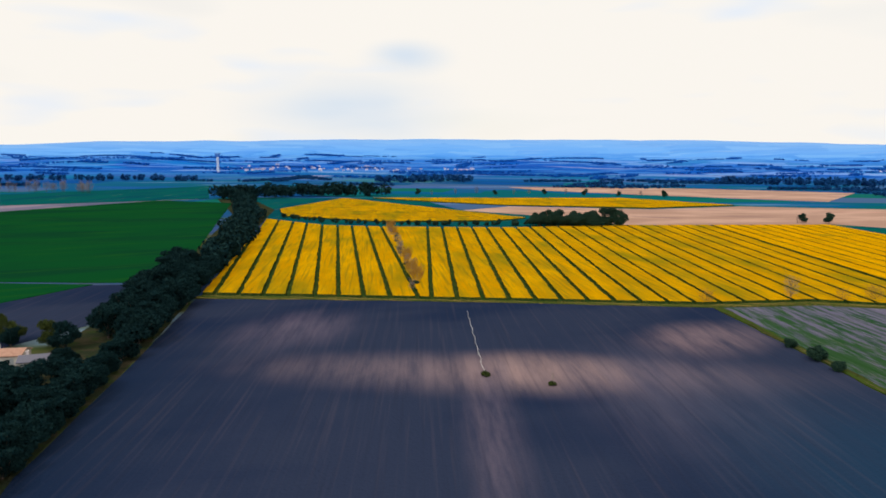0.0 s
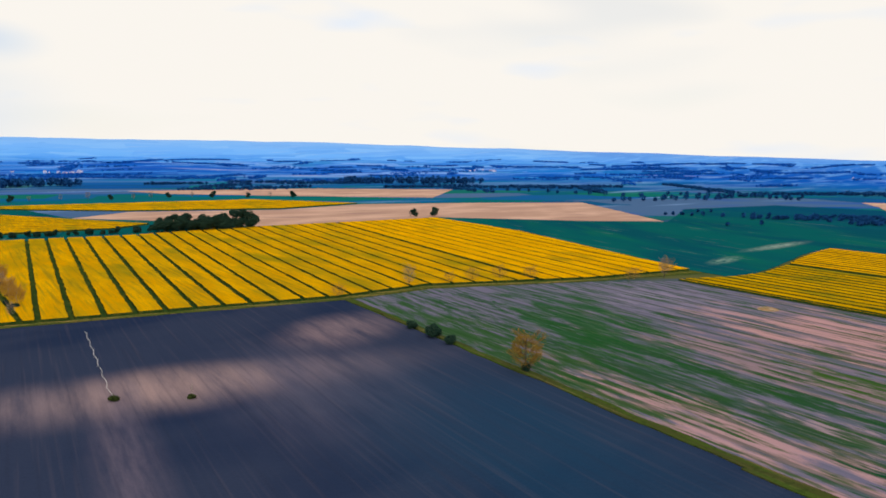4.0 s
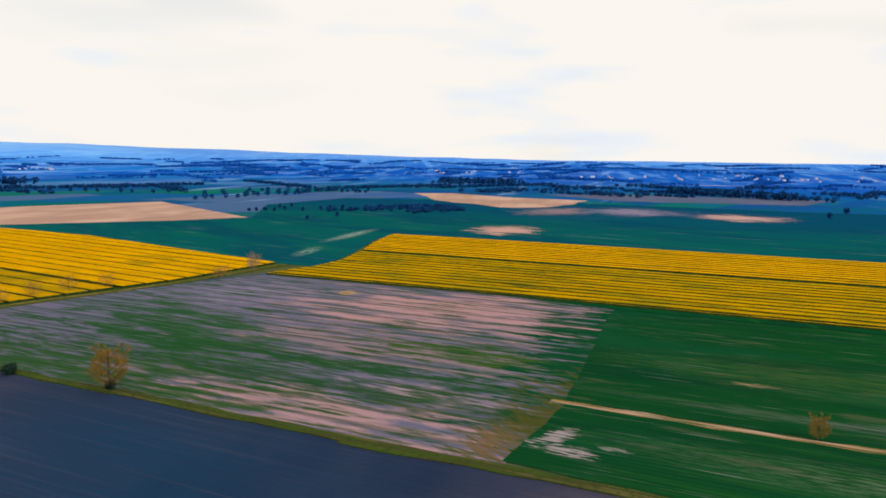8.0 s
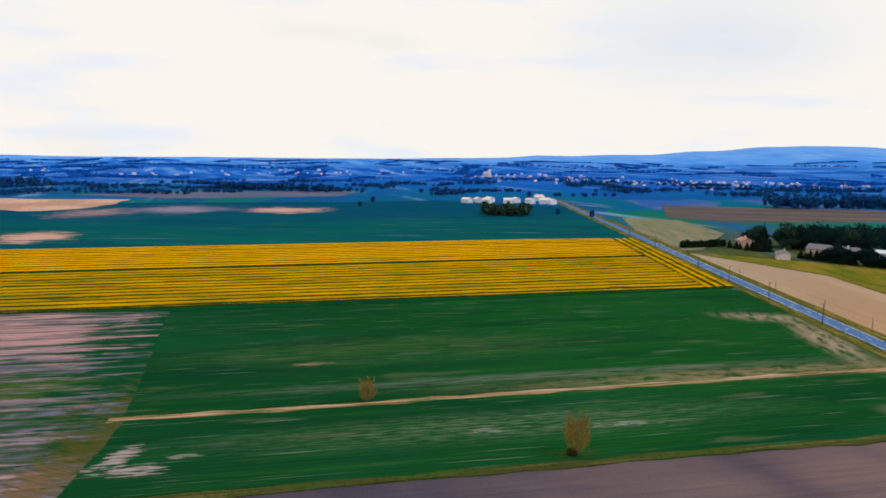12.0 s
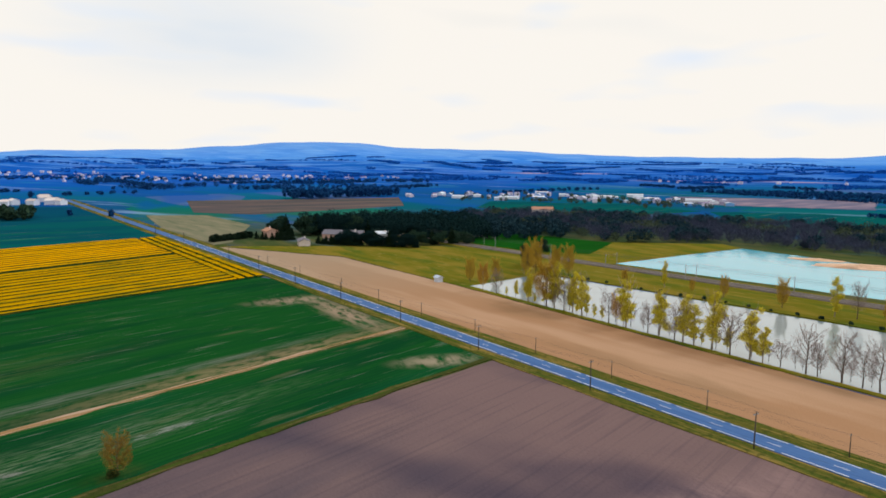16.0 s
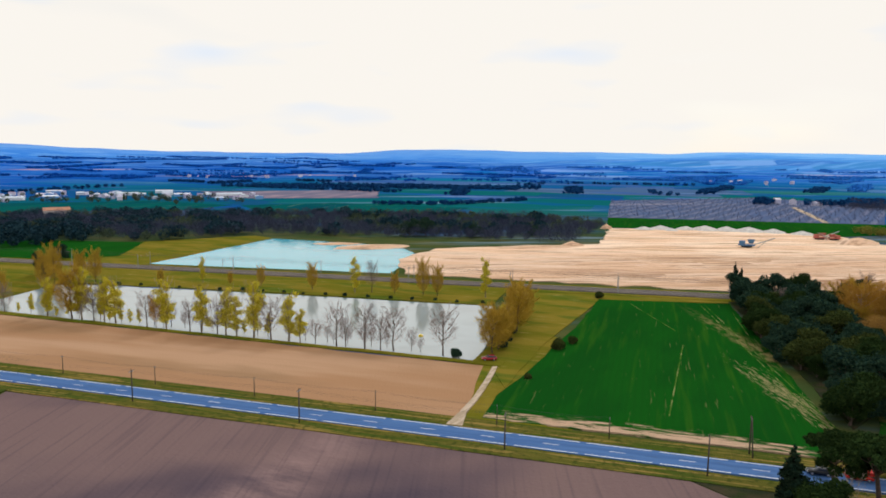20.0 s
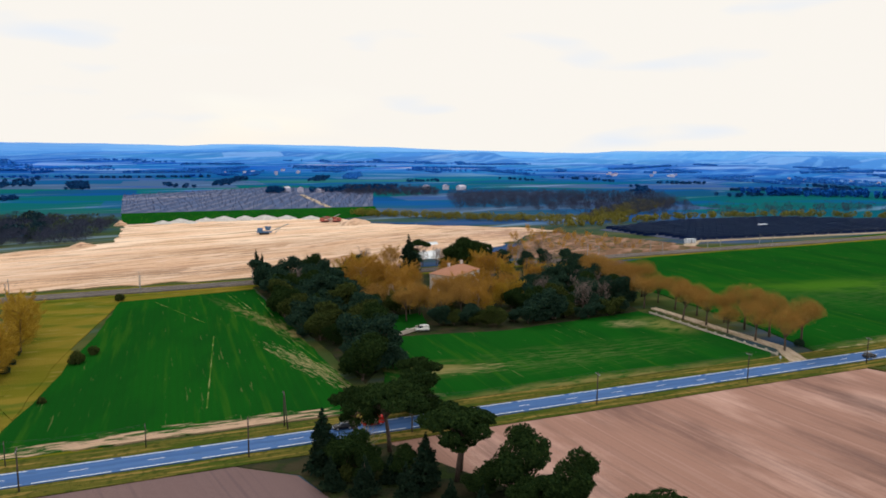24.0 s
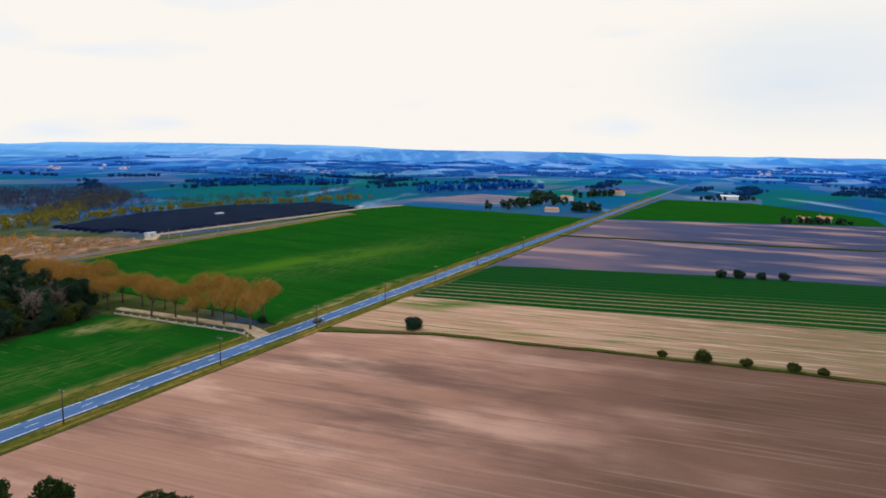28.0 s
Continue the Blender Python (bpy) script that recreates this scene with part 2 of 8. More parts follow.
SOIL_BROWN = land("brown_harrowed_soil", (0.33, 0.19, 0.15), [
    ((0.56, 0.36, 0.3), 0.75, "blotch", dict(size=(60, 20), angle=84, lo=0.46, hi=0.66, detail=6, rough=0.62)),
    ((0.12, 0.075, 0.07), 0.75, "blotch", dict(size=(80, 24), angle=84, lo=0.46, hi=0.66, detail=6, shift=5, rough=0.62)),
    # darker northern part: shade put into the soil colour
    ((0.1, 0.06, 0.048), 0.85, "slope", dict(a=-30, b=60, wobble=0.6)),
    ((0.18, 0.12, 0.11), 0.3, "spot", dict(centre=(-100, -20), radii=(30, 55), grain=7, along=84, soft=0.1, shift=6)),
    ((0.13, 0.08, 0.07), 0.22, "bands", dict(period=19.0, angle=84, warp=0.7, lo=0.985, hi=0.999)),
    ((0.13, 0.085, 0.08), 0.2, "blotch", dict(size=(80, 0.9), angle=84, lo=0.52, hi=0.66, shift=1)),
    ((0.6, 0.42, 0.37), 0.14, "blotch", dict(size=(50, 1.0), angle=84, lo=0.52, hi=0.7, shift=2)),
], bump=(0.8, 0.2))
SOIL_PINK = land("pale_pinkish_soil", (0.4, 0.245, 0.185), [
    ((0.58, 0.37, 0.28), 0.8, "blotch", dict(size=(120, 60), angle=10, lo=0.42, hi=0.62)),
    ((0.27, 0.17, 0.15), 0.6, "blotch", dict(size=(90, 40), angle=-20, lo=0.56, hi=0.7, shift=4)),
    ((0.34, 0.2, 0.15), 0.4, "blotch", dict(size=(120, 3), angle=20, lo=0.5, hi=0.7)),
], bump=(2, 0.3))
SOIL_PURPLE = land("purplish_soil", (0.14, 0.115, 0.165), [
    # bluer and darker towards the north
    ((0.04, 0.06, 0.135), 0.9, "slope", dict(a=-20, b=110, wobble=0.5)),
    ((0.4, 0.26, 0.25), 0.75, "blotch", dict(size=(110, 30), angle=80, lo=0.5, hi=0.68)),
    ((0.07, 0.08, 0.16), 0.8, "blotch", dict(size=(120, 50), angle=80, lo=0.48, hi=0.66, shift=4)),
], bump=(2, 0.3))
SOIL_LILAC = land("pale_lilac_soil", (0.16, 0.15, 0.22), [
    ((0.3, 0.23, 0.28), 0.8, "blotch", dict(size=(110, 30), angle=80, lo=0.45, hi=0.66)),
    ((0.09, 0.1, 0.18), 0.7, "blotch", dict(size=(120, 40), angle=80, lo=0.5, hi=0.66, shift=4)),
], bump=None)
# dark far soil, its blue painted in for distance haze
SOIL_BLUE = land("haze_blue_soil", (0.09, 0.11, 0.19), [
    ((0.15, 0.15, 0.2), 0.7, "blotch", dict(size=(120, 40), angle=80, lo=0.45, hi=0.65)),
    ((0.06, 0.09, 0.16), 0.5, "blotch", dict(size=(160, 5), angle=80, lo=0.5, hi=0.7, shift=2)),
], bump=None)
SOIL_DULL = land("dull_brown_far_soil", (0.095, 0.08, 0.085), [
    ((0.17, 0.12, 0.1), 0.7, "blotch", dict(size=(130, 30), angle=60, lo=0.45, hi=0.65, detail=5)),
    ((0.03, 0.06, 0.06), 0.7, "blotch", dict(size=(100, 14), angle=60, lo=0.5, hi=0.64, detail=5, shift=2)),
], bump=None)
# orchard soil with the same haze blue in its colour
SOIL_ORCHARD = land("haze_blue_orchard_soil", (0.085, 0.115, 0.21), [
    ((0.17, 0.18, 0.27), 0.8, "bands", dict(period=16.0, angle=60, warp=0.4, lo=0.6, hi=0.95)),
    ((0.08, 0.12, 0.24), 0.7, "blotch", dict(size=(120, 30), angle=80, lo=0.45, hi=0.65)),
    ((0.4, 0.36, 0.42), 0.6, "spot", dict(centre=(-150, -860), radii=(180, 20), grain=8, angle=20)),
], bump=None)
TAN = land("tan_seedbed", (0.36, 0.205, 0.115), [
    ((0.46, 0.29, 0.185), 0.8, "blotch", dict(size=(120, 22), angle=-11, lo=0.42, hi=0.62)),
    ((0.25, 0.155, 0.085), 0.6, "blotch", dict(size=(80, 20), angle=-11, lo=0.52, hi=0.7, shift=2)),
    ((0.29, 0.18, 0.1), 0.2, "blotch", dict(size=(70, 0.7), angle=-11, lo=0.5, hi=0.7)),
    ((0.33, 0.26, 0.19), 0.75, "slope", dict(a=150, b=360, axis="X", wobble=0.1)),
], bump=(0.7, 0.15))
STUBBLE = land("pale_stubble", (0.38, 0.235, 0.17), [
    ((0.5, 0.34, 0.27), 0.8, "blotch", dict(size=(60, 4), angle=84, lo=0.42, hi=0.65)),
    ((0.2, 0.2, 0.08), 0.8, "blotch", dict(size=(40, 5), angle=84, lo=0.52, hi=0.68, shift=3)),
    ((0.17, 0.13, 0.085), 0.75, "slope", dict(a=-20, b=90)),
    ((0.05, 0.12, 0.025), 0.8, "blotch", dict(size=(25, 1.6), angle=84, lo=0.54, hi=0.66, detail=6, shift=6)),
    ((0.6, 0.46, 0.38), 0.6, "blotch", dict(size=(30, 1.2), angle=84, lo=0.54, hi=0.66, detail=6, shift=9)),
    ((0.06, 0.12, 0.02), 0.9, "spot", dict(centre=(-250, -60), radii=(10, 30), grain=3, angle=20, along=84, fill=0.05, shift=10)),
], bump=(0.6, 0.2))
WHEAT = land("young_wheat", (0.008, 0.072, 0.014), [
    ((0.005, 0.05, 0.015), 0.85, "slope", dict(a=-70, b=50)),
    ((0.003, 0.036, 0.016), 0.6, "blotch", dict(size=(80, 14), angle=ROW, lo=0.45, hi=0.65)),
    ((0.006, 0.07, 0.026), 0.6, "blotch", dict(size=(90, 22), angle=ROW, lo=0.5, hi=0.66, shift=9)),
    ((0.1, 0.13, 0.05), 0.4, "spot", dict(centre=(205, -20), radii=(90, 22), grain=2.2, angle=ROW, along=ROW, fill=-0.04, shift=8)),
    ((0.2, 0.2, 0.18), 0.5, "spot", dict(centre=(173, -60), radii=(130, 4.5), grain=1.3, angle=ROW, along=ROW, shift=9)),
    ((0.14, 0.19, 0.12), 0.6, "spot", dict(centre=(141, -40), radii=(90, 12), grain=0.7, angle=ROW, along=ROW, fill=-0.06, shift=11)),
    ((0.34, 0.27, 0.28), 0.95, "patch", dict(centre=(135.5, 40.5), radii=(2.6, 6.5), angle=60, along=ROW, grain=0.9, rag=0.9, edge=0.6, gaps=0.3, shift=1)),
    ((0.34, 0.27, 0.28), 0.95, "patch", dict(centre=(129.5, 36), radii=(2.2, 6), along=ROW, grain=0.8, rag=0.9, edge=0.6, gaps=0.3, shift=2)),
    ((0.28, 0.25, 0.24), 0.8, "patch", dict(centre=(134.5, 28), radii=(1.3, 3), along=ROW, grain=0.6, rag=1.0, edge=0.7, shift=12)),
    ((0.26, 0.25, 0.24), 0.7, "patch", dict(centre=(138, -33), radii=(1.4, 4), along=ROW, grain=0.6, rag=1.0, edge=0.8, shift=13)),
    ((0.26, 0.27, 0.26), 0.7, "patch", dict(centre=(137.5, -64), radii=(1.4, 8), along=ROW, grain=0.6, rag=1.0, edge=0.8, shift=14)),
    ((0.36, 0.24, 0.14), 0.8, "patch", dict(centre=(192, 4), radii=(1.6, 6), along=ROW, grain=0.8, rag=1.0, edge=0.8, shift=15)),
    ((0.05, 0.07, 0.02), 0.6, "spot", dict(centre=(124, -48), radii=(4, 8), grain=2, shift=16)),
    ((0.02, 0.095, 0.02), 0.45, "blotch", dict(size=(70, 3), angle=ROW, lo=0.52, hi=0.7, detail=5, shift=2)),
    ((0.002, 0.028, 0.014), 0.3, "bands", dict(period=1.6, angle=ROW, warp=0.6)),
    ((0.2, 0.22, 0.19), 0.5, "blotch", dict(size=(26, 0.8), angle=ROW, lo=0.6, hi=0.72, detail=6, shift=7)),
    ((0.1, 0.11, 0.06), 0.4, "blotch", dict(size=(34, 6), angle=ROW, lo=0.62, hi=0.72, shift=4)),
    ((0.38, 0.27, 0.2), 0.75, "spot", dict(centre=(196, -160), radii=(46, 10), grain=3, angle=-14, shift=3)),
    ((0.36, 0.26, 0.2), 0.7, "spot", dict(centre=(228, -160), radii=(10, 26), grain=3, angle=-20, shift=4)),
    ((0.3, 0.22, 0.13), 0.55, "spot", dict(centre=(167, -110), radii=(100, 8), grain=2.5, angle=ROW, shift=5)),
    ((0.3, 0.25, 0.18), 0.9, "spot", dict(centre=(130, -140), radii=(8, 18), grain=4, angle=-30, shift=6)),
], bump=(0.5, 0.12))
WHEAT_SOUTH = land("lush_wheat", (0.007, 0.075, 0.008), [
    ((0.006, 0.06, 0.008), 0.8, "blotch", dict(size=(60, 18), angle=70, lo=0.42, hi=0.62)),
    ((0.04, 0.12, 0.01), 0.35, "blotch", dict(size=(50, 3), angle=78, lo=0.54, hi=0.7, shift=2)),
    ((0.008, 0.05, 0.008), 0.15, "bands", dict(period=1.7, angle=78, warp=0.6)),
    ((0.2, 0.2, 0.08), 0.35, "blotch", dict(size=(12, 0.8), angle=79, lo=0.66, hi=0.74, shift=7)),
    ((0.3, 0.22, 0.1), 0.9, "spot", dict(centre=(-79, -200), radii=(85, 5.5), grain=2.5, angle=97, fill=-0.08, shift=1)),
    ((0.5, 0.34, 0.24), 0.95, "patch", dict(centre=(-33, -141), radii=(40, 4.2), grain=1.3, angle=-11, rag=0.9, edge=0.6, gaps=0.3, shift=2)),
    ((0.2, 0.17, 0.06), 0.9, "spot", dict(centre=(-130, -120), radii=(70, 6), grain=4, angle=-11, shift=4)),
    ((0.2, 0.17, 0.06), 0.9, "spot", dict(centre=(-98, -150), radii=(14, 9), grain=4, angle=-11, shift=5)),
    ((0.22, 0.19, 0.07), 0.8, "spot", dict(centre=(-260, -96), radii=(70, 6), grain=4, angle=-11, shift=6)),
    ((0.2, 0.19, 0.06), 0.8, "spot", dict(centre=(-190, -150), radii=(12, 16), grain=4, shift=7)),
    ((0.34, 0.28, 0.16), 0.9, "patch", dict(centre=(-222, -101), radii=(26, 2.2), grain=1.0, angle=-11, shift=9)),
    ((0.26, 0.22, 0.1), 0.8, "patch", dict(centre=(-103, -146), radii=(13, 3.4), grain=1.0, angle=-14, shift=10, gaps=0.45)),
    ((0.12, 0.15, 0.05), 0.5, "spot", dict(centre=(-140, -140), radii=(60, 16), grain=0.8, angle=-11, along=-13, fill=-0.08, shift=11)),
    ((0.26, 0.23, 0.11), 0.8, "spot", dict(centre=(-180, -158), radii=(12, 7), grain=1.8, angle=-14, shift=12)),
    ((0.34, 0.27, 0.14), 0.85, "patch", dict(centre=(-70, -168), radii=(24, 3.4), grain=0.7, angle=97, rag=1.0, shift=13, gaps=0.46)),
    ((0.1, 0.15, 0.05), 0.45, "spot", dict(centre=(-360, -130), radii=(180, 40), grain=1.0, angle=-14, along=-14, fill=-0.07, shift=14)),
    ((0.06, 0.16, 0.012), 0.7, "spot", dict(centre=(-330, -150), radii=(120, 26), grain=16, angle=-25, shift=8)),
], bump=(0.5, 0.12))
# green crop with blue distance haze mixed into its colour
WHEAT_BLUE = land("far_crop_haze_tinted", (0.003, 0.085, 0.085), [
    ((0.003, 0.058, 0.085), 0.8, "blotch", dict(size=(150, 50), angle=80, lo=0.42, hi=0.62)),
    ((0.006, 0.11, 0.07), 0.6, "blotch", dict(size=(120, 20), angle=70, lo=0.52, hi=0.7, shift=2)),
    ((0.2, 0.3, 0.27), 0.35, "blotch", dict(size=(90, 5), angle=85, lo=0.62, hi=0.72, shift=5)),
    # bluer eastwards, painted for haze that grows with distance
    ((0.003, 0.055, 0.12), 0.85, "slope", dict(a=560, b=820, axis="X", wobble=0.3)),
    ((0.26, 0.32, 0.28), 0.8, "spot", dict(centre=(430, 290), radii=(60, 9), grain=3, angle=10, shift=6)),
    ((0.5, 0.29, 0.24), 1.0, "patch", dict(centre=(526, 205), radii=(38, 28), along=80, grain=5, rag=0.7, edge=0.5, gaps=0.2, shift=8)),
    ((0.5, 0.3, 0.26), 1.0, "patch", dict(centre=(768, 42), radii=(44, 44), along=80, grain=6, rag=0.7, edge=0.5, gaps=0.24, shift=9)),
    ((0.24, 0.2, 0.28), 0.9, "patch", dict(centre=(786, 155), radii=(60, 60), along=80, grain=6, rag=0.8, edge=0.7, gaps=0.26, shift=10)),
    ((0.3, 0.2, 0.2), 0.8, "patch", dict(centre=(745, 232), radii=(60, 40), along=80, grain=6, rag=0.8, edge=0.7, gaps=0.3, shift=11)),
    ((0.2, 0.3, 0.24), 0.7, "spot", dict(centre=(340, 262), radii=(30, 8), grain=3, angle=20, shift=7)),
], bump=None)
GREEN_DARK = land("dark_green_crop", (0.004, 0.06, 0.016), [
    ((0.004, 0.042, 0.018), 0.8, "blotch", dict(size=(120, 40), angle=20, lo=0.42, hi=0.62)),
    ((0.012, 0.08, 0.012), 0.6, "blotch", dict(size=(90, 8), angle=30, lo=0.52, hi=0.7, shift=2)),
], bump=(2, 0.2))
PATCHY = land("sparse_winter_crop", (0.13, 0.12, 0.18), [
    ((0.05, 0.08, 0.08), 0.6, "blotch", dict(size=(70, 5), angle=ROW, lo=0.46, hi=0.62, detail=5)),
    ((0.42, 0.235, 0.24), 0.95, "patch", dict(centre=(232, 112), radii=(80, 50), angle=ROW, grain=6, rag=0.7, edge=0.9, gaps=0.18)),
    ((0.25, 0.165, 0.19), 0.9, "patch", dict(centre=(176, 112), radii=(74, 19), angle=ROW, grain=4, rag=0.8, edge=0.9, gaps=0.22, shift=4)),
    ((0.37, 0.22, 0.235), 0.95, "patch", dict(centre=(124, 98), radii=(66, 16), angle=ROW, grain=3, rag=0.7, edge=0.8, gaps=0.16, shift=3)),
    ((0.3, 0.21, 0.24), 0.9, "patch", dict(centre=(146, 76), radii=(26, 7), angle=ROW, grain=2, rag=0.8, edge=0.7, shift=13)),
    ((0.22, 0.185, 0.27), 0.8, "patch", dict(centre=(222, 205), radii=(42, 38), along=ROW, grain=3, rag=0.8, edge=0.9, gaps=0.42, shift=5)),
    ((0.03, 0.055, 0.04), 0.6, "bands", dict(period=9.2, angle=ROW, warp=0.9, lo=0.84, hi=0.99)),
    ((0.012, 0.06, 0.016), 0.9, "patch", dict(centre=(156, 120), radii=(170, 6.5), angle=ROW, grain=2.2, rag=0.9, edge=0.7, gaps=0.18, shift=10)),
    ((0.012, 0.055, 0.016), 0.85, "patch", dict(centre=(139, 120), radii=(150, 9), angle=ROW, grain=2.4, rag=0.9, edge=0.8, gaps=0.36, shift=11)),
    ((0.012, 0.05, 0.02), 0.8, "patch", dict(centre=(203, 120), radii=(110, 2.6), angle=ROW, grain=1.4, rag=0.9, edge=0.9, gaps=0.4, shift=12)),
    ((0.012, 0.07, 0.016), 0.9, "patch", dict(centre=(166, 182), radii=(26, 70), angle=-24, along=ROW, grain=4.5, rag=0.9, edge=0.8, gaps=0.24, shift=7)),
    ((0.03, 0.08, 0.01), 0.95, "patch", dict(centre=(182, 76), radii=(14, 46), along=ROW, grain=3, rag=0.9, edge=0.8, gaps=0.2, shift=8)),
    ((0.02, 0.07, 0.014), 0.9, "patch", dict(centre=(116, 180), radii=(100, 24), angle=ROW, grain=3.5, rag=0.9, edge=0.8, gaps=0.28, shift=2)),
    ((0.016, 0.065, 0.016), 0.9, "blotch", dict(size=(30, 2.6), angle=ROW, lo=0.54, hi=0.62, detail=6, shift=3)),
    ((0.03, 0.06, 0.02), 0.5, "blotch", dict(size=(30, 1.2), angle=ROW, lo=0.55, hi=0.66, detail=6, shift=5)),
    ((0.4, 0.32, 0.36), 0.2, "blotch", dict(size=(24, 0.8), angle=ROW, lo=0.56, hi=0.7, detail=6, shift=8)),
    ((0.005, 0.054, 0.02), 1.0, "patch", dict(centre=(228, 40), radii=(95, 36), along=ROW, grain=3.5, rag=0.8, edge=0.4, gaps=0, shift=15)),
    ((0.07, 0.068, 0.012), 0.8, "patch", dict(centre=(142, 46), radii=(40, 14), along=60, grain=2.0, rag=0.9, edge=0.8, gaps=0.3, shift=16)),
    ((0.17, 0.1, 0.055), 0.8, "patch", dict(centre=(126, 51), radii=(14, 6), angle=10, along=60, grain=1.4, rag=0.9, edge=0.9, gaps=0.42, shift=17)),
], bump=(0.7, 0.15))
RAPE = land("flowering_rapeseed", (0.58, 0.275, 0.0), [
    ((0.72, 0.365, 0.0), 0.7, "blotch", dict(size=(40, 9), angle=96, lo=0.42, hi=0.62)),
    ((0.2, 0.18, 0.006), 0.8, "blotch", dict(size=(70, 22), angle=96, lo=0.44, hi=0.72, detail=6, shift=3)),
    ((0.16, 0.15, 0.01), 0.55, "blotch", dict(size=(40, 1.5), angle=96, lo=0.5, hi=0.64, detail=5, shift=5)),
    ((0.36, 0.25, 0.008), 0.5, "blotch", dict(size=(14, 0.5), angle=96, lo=0.48, hi=0.64, shift=6)),
    ((0.2, 0.18, 0.01), 0.5, "blotch", dict(size=(0.9, 0.9), lo=0.55, hi=0.72, shift=1)),
], bump=(0.7, 0.5))
RAPE_GOLD = land("golden_rapeseed", (0.66, 0.31, 0.0), [
    ((0.8, 0.4, 0.0), 0.7, "blotch", dict(size=(40, 7), angle=93, lo=0.42, hi=0.62, detail=5)),
    ((0.3, 0.21, 0.004), 0.7, "blotch", dict(size=(40, 1.6), angle=93, lo=0.52, hi=0.62, detail=5, shift=3)),
    ((0.2, 0.17, 0.008), 0.6, "blotch", dict(size=(60, 24), angle=93, lo=0.55, hi=0.7, detail=5, shift=5)),
    ((0.4, 0.25, 0.005), 0.5, "blotch", dict(size=(1.2, 0.9), lo=0.52, hi=0.7, shift=1)),
], bump=(0.7, 0.5))
RAPE_EAST = land("patchy_rapeseed", (0.46, 0.25, 0.0), [
    ((0.62, 0.34, 0.0), 0.7, "blotch", dict(size=(60, 5), angle=92, lo=0.44, hi=0.62, detail=5)),
    ((0.04, 0.08, 0.01), 0.85, "blotch", dict(size=(26, 2.0), angle=92, lo=0.55, hi=0.62, detail=6, shift=3)),
    ((0.15, 0.16, 0.008), 0.6, "blotch", dict(size=(40, 14), angle=92, lo=0.48, hi=0.66, detail=5, shift=5)),
    ((0.3, 0.2, 0.005), 0.5, "blotch", dict(size=(1.2, 0.9), lo=0.52, hi=0.7, shift=1)),
], bump=(0.7, 0.5))
RAPE_LOW = land("rapeseed_wheel_lines", (0.03, 0.062, 0.014), [
    ((0.09, 0.1, 0.02), 0.7, "blotch", dict(size=(5, 2), angle=96, lo=0.45, hi=0.65)),
    ((0.03, 0.06, 0.014), 0.7, "blotch", dict(size=(3, 1), angle=96, lo=0.5, hi=0.65, shift=2)),
], bump=(0.6, 0.4))
VERGE = land("rough_verge_grass", (0.11, 0.105, 0.022), [
    ((0.05, 0.085, 0.014), 0.85, "blotch", dict(size=(14, 1.6), angle=-11, lo=0.42, hi=0.6)),
    ((0.3, 0.2, 0.06), 0.8, "blotch", dict(size=(22, 1.2), angle=-11, lo=0.5, hi=0.64, shift=4)),
    ((0.03, 0.05, 0.012), 0.6, "blotch", dict(size=(1.4, 1.4), lo=0.5, hi=0.65, shift=2)),
], bump=(0.5, 0.4))
VERGE_NS = land("field_margin_grass", (0.055, 0.062, 0.018), [
    ((0.05, 0.085, 0.014), 0.85, "blotch", dict(size=(14, 1.6), angle=ROW, lo=0.42, hi=0.6)),
    ((0.16, 0.12, 0.05), 0.6, "blotch", dict(size=(22, 1.2), angle=ROW, lo=0.52, hi=0.66, shift=4)),
    ((0.03, 0.05, 0.012), 0.6, "blotch", dict(size=(1.4, 1.4), lo=0.5, hi=0.65, shift=2)),
], bump=(0.5, 0.4))
MEADOW = land("olive_meadow", (0.135, 0.13, 0.014), [
    ((0.22, 0.165, 0.026), 0.8, "blotch", dict(size=(40, 12), angle=-11, lo=0.42, hi=0.62)),
    ((0.06, 0.11, 0.014), 0.7, "blotch", dict(size=(30, 10), angle=-11, lo=0.5, hi=0.65, shift=4)),
    ((0.28, 0.22, 0.07), 0.5, "blotch", dict(size=(9, 2), angle=-11, lo=0.58, hi=0.7, shift=2)),
], bump=(0.6, 0.3))
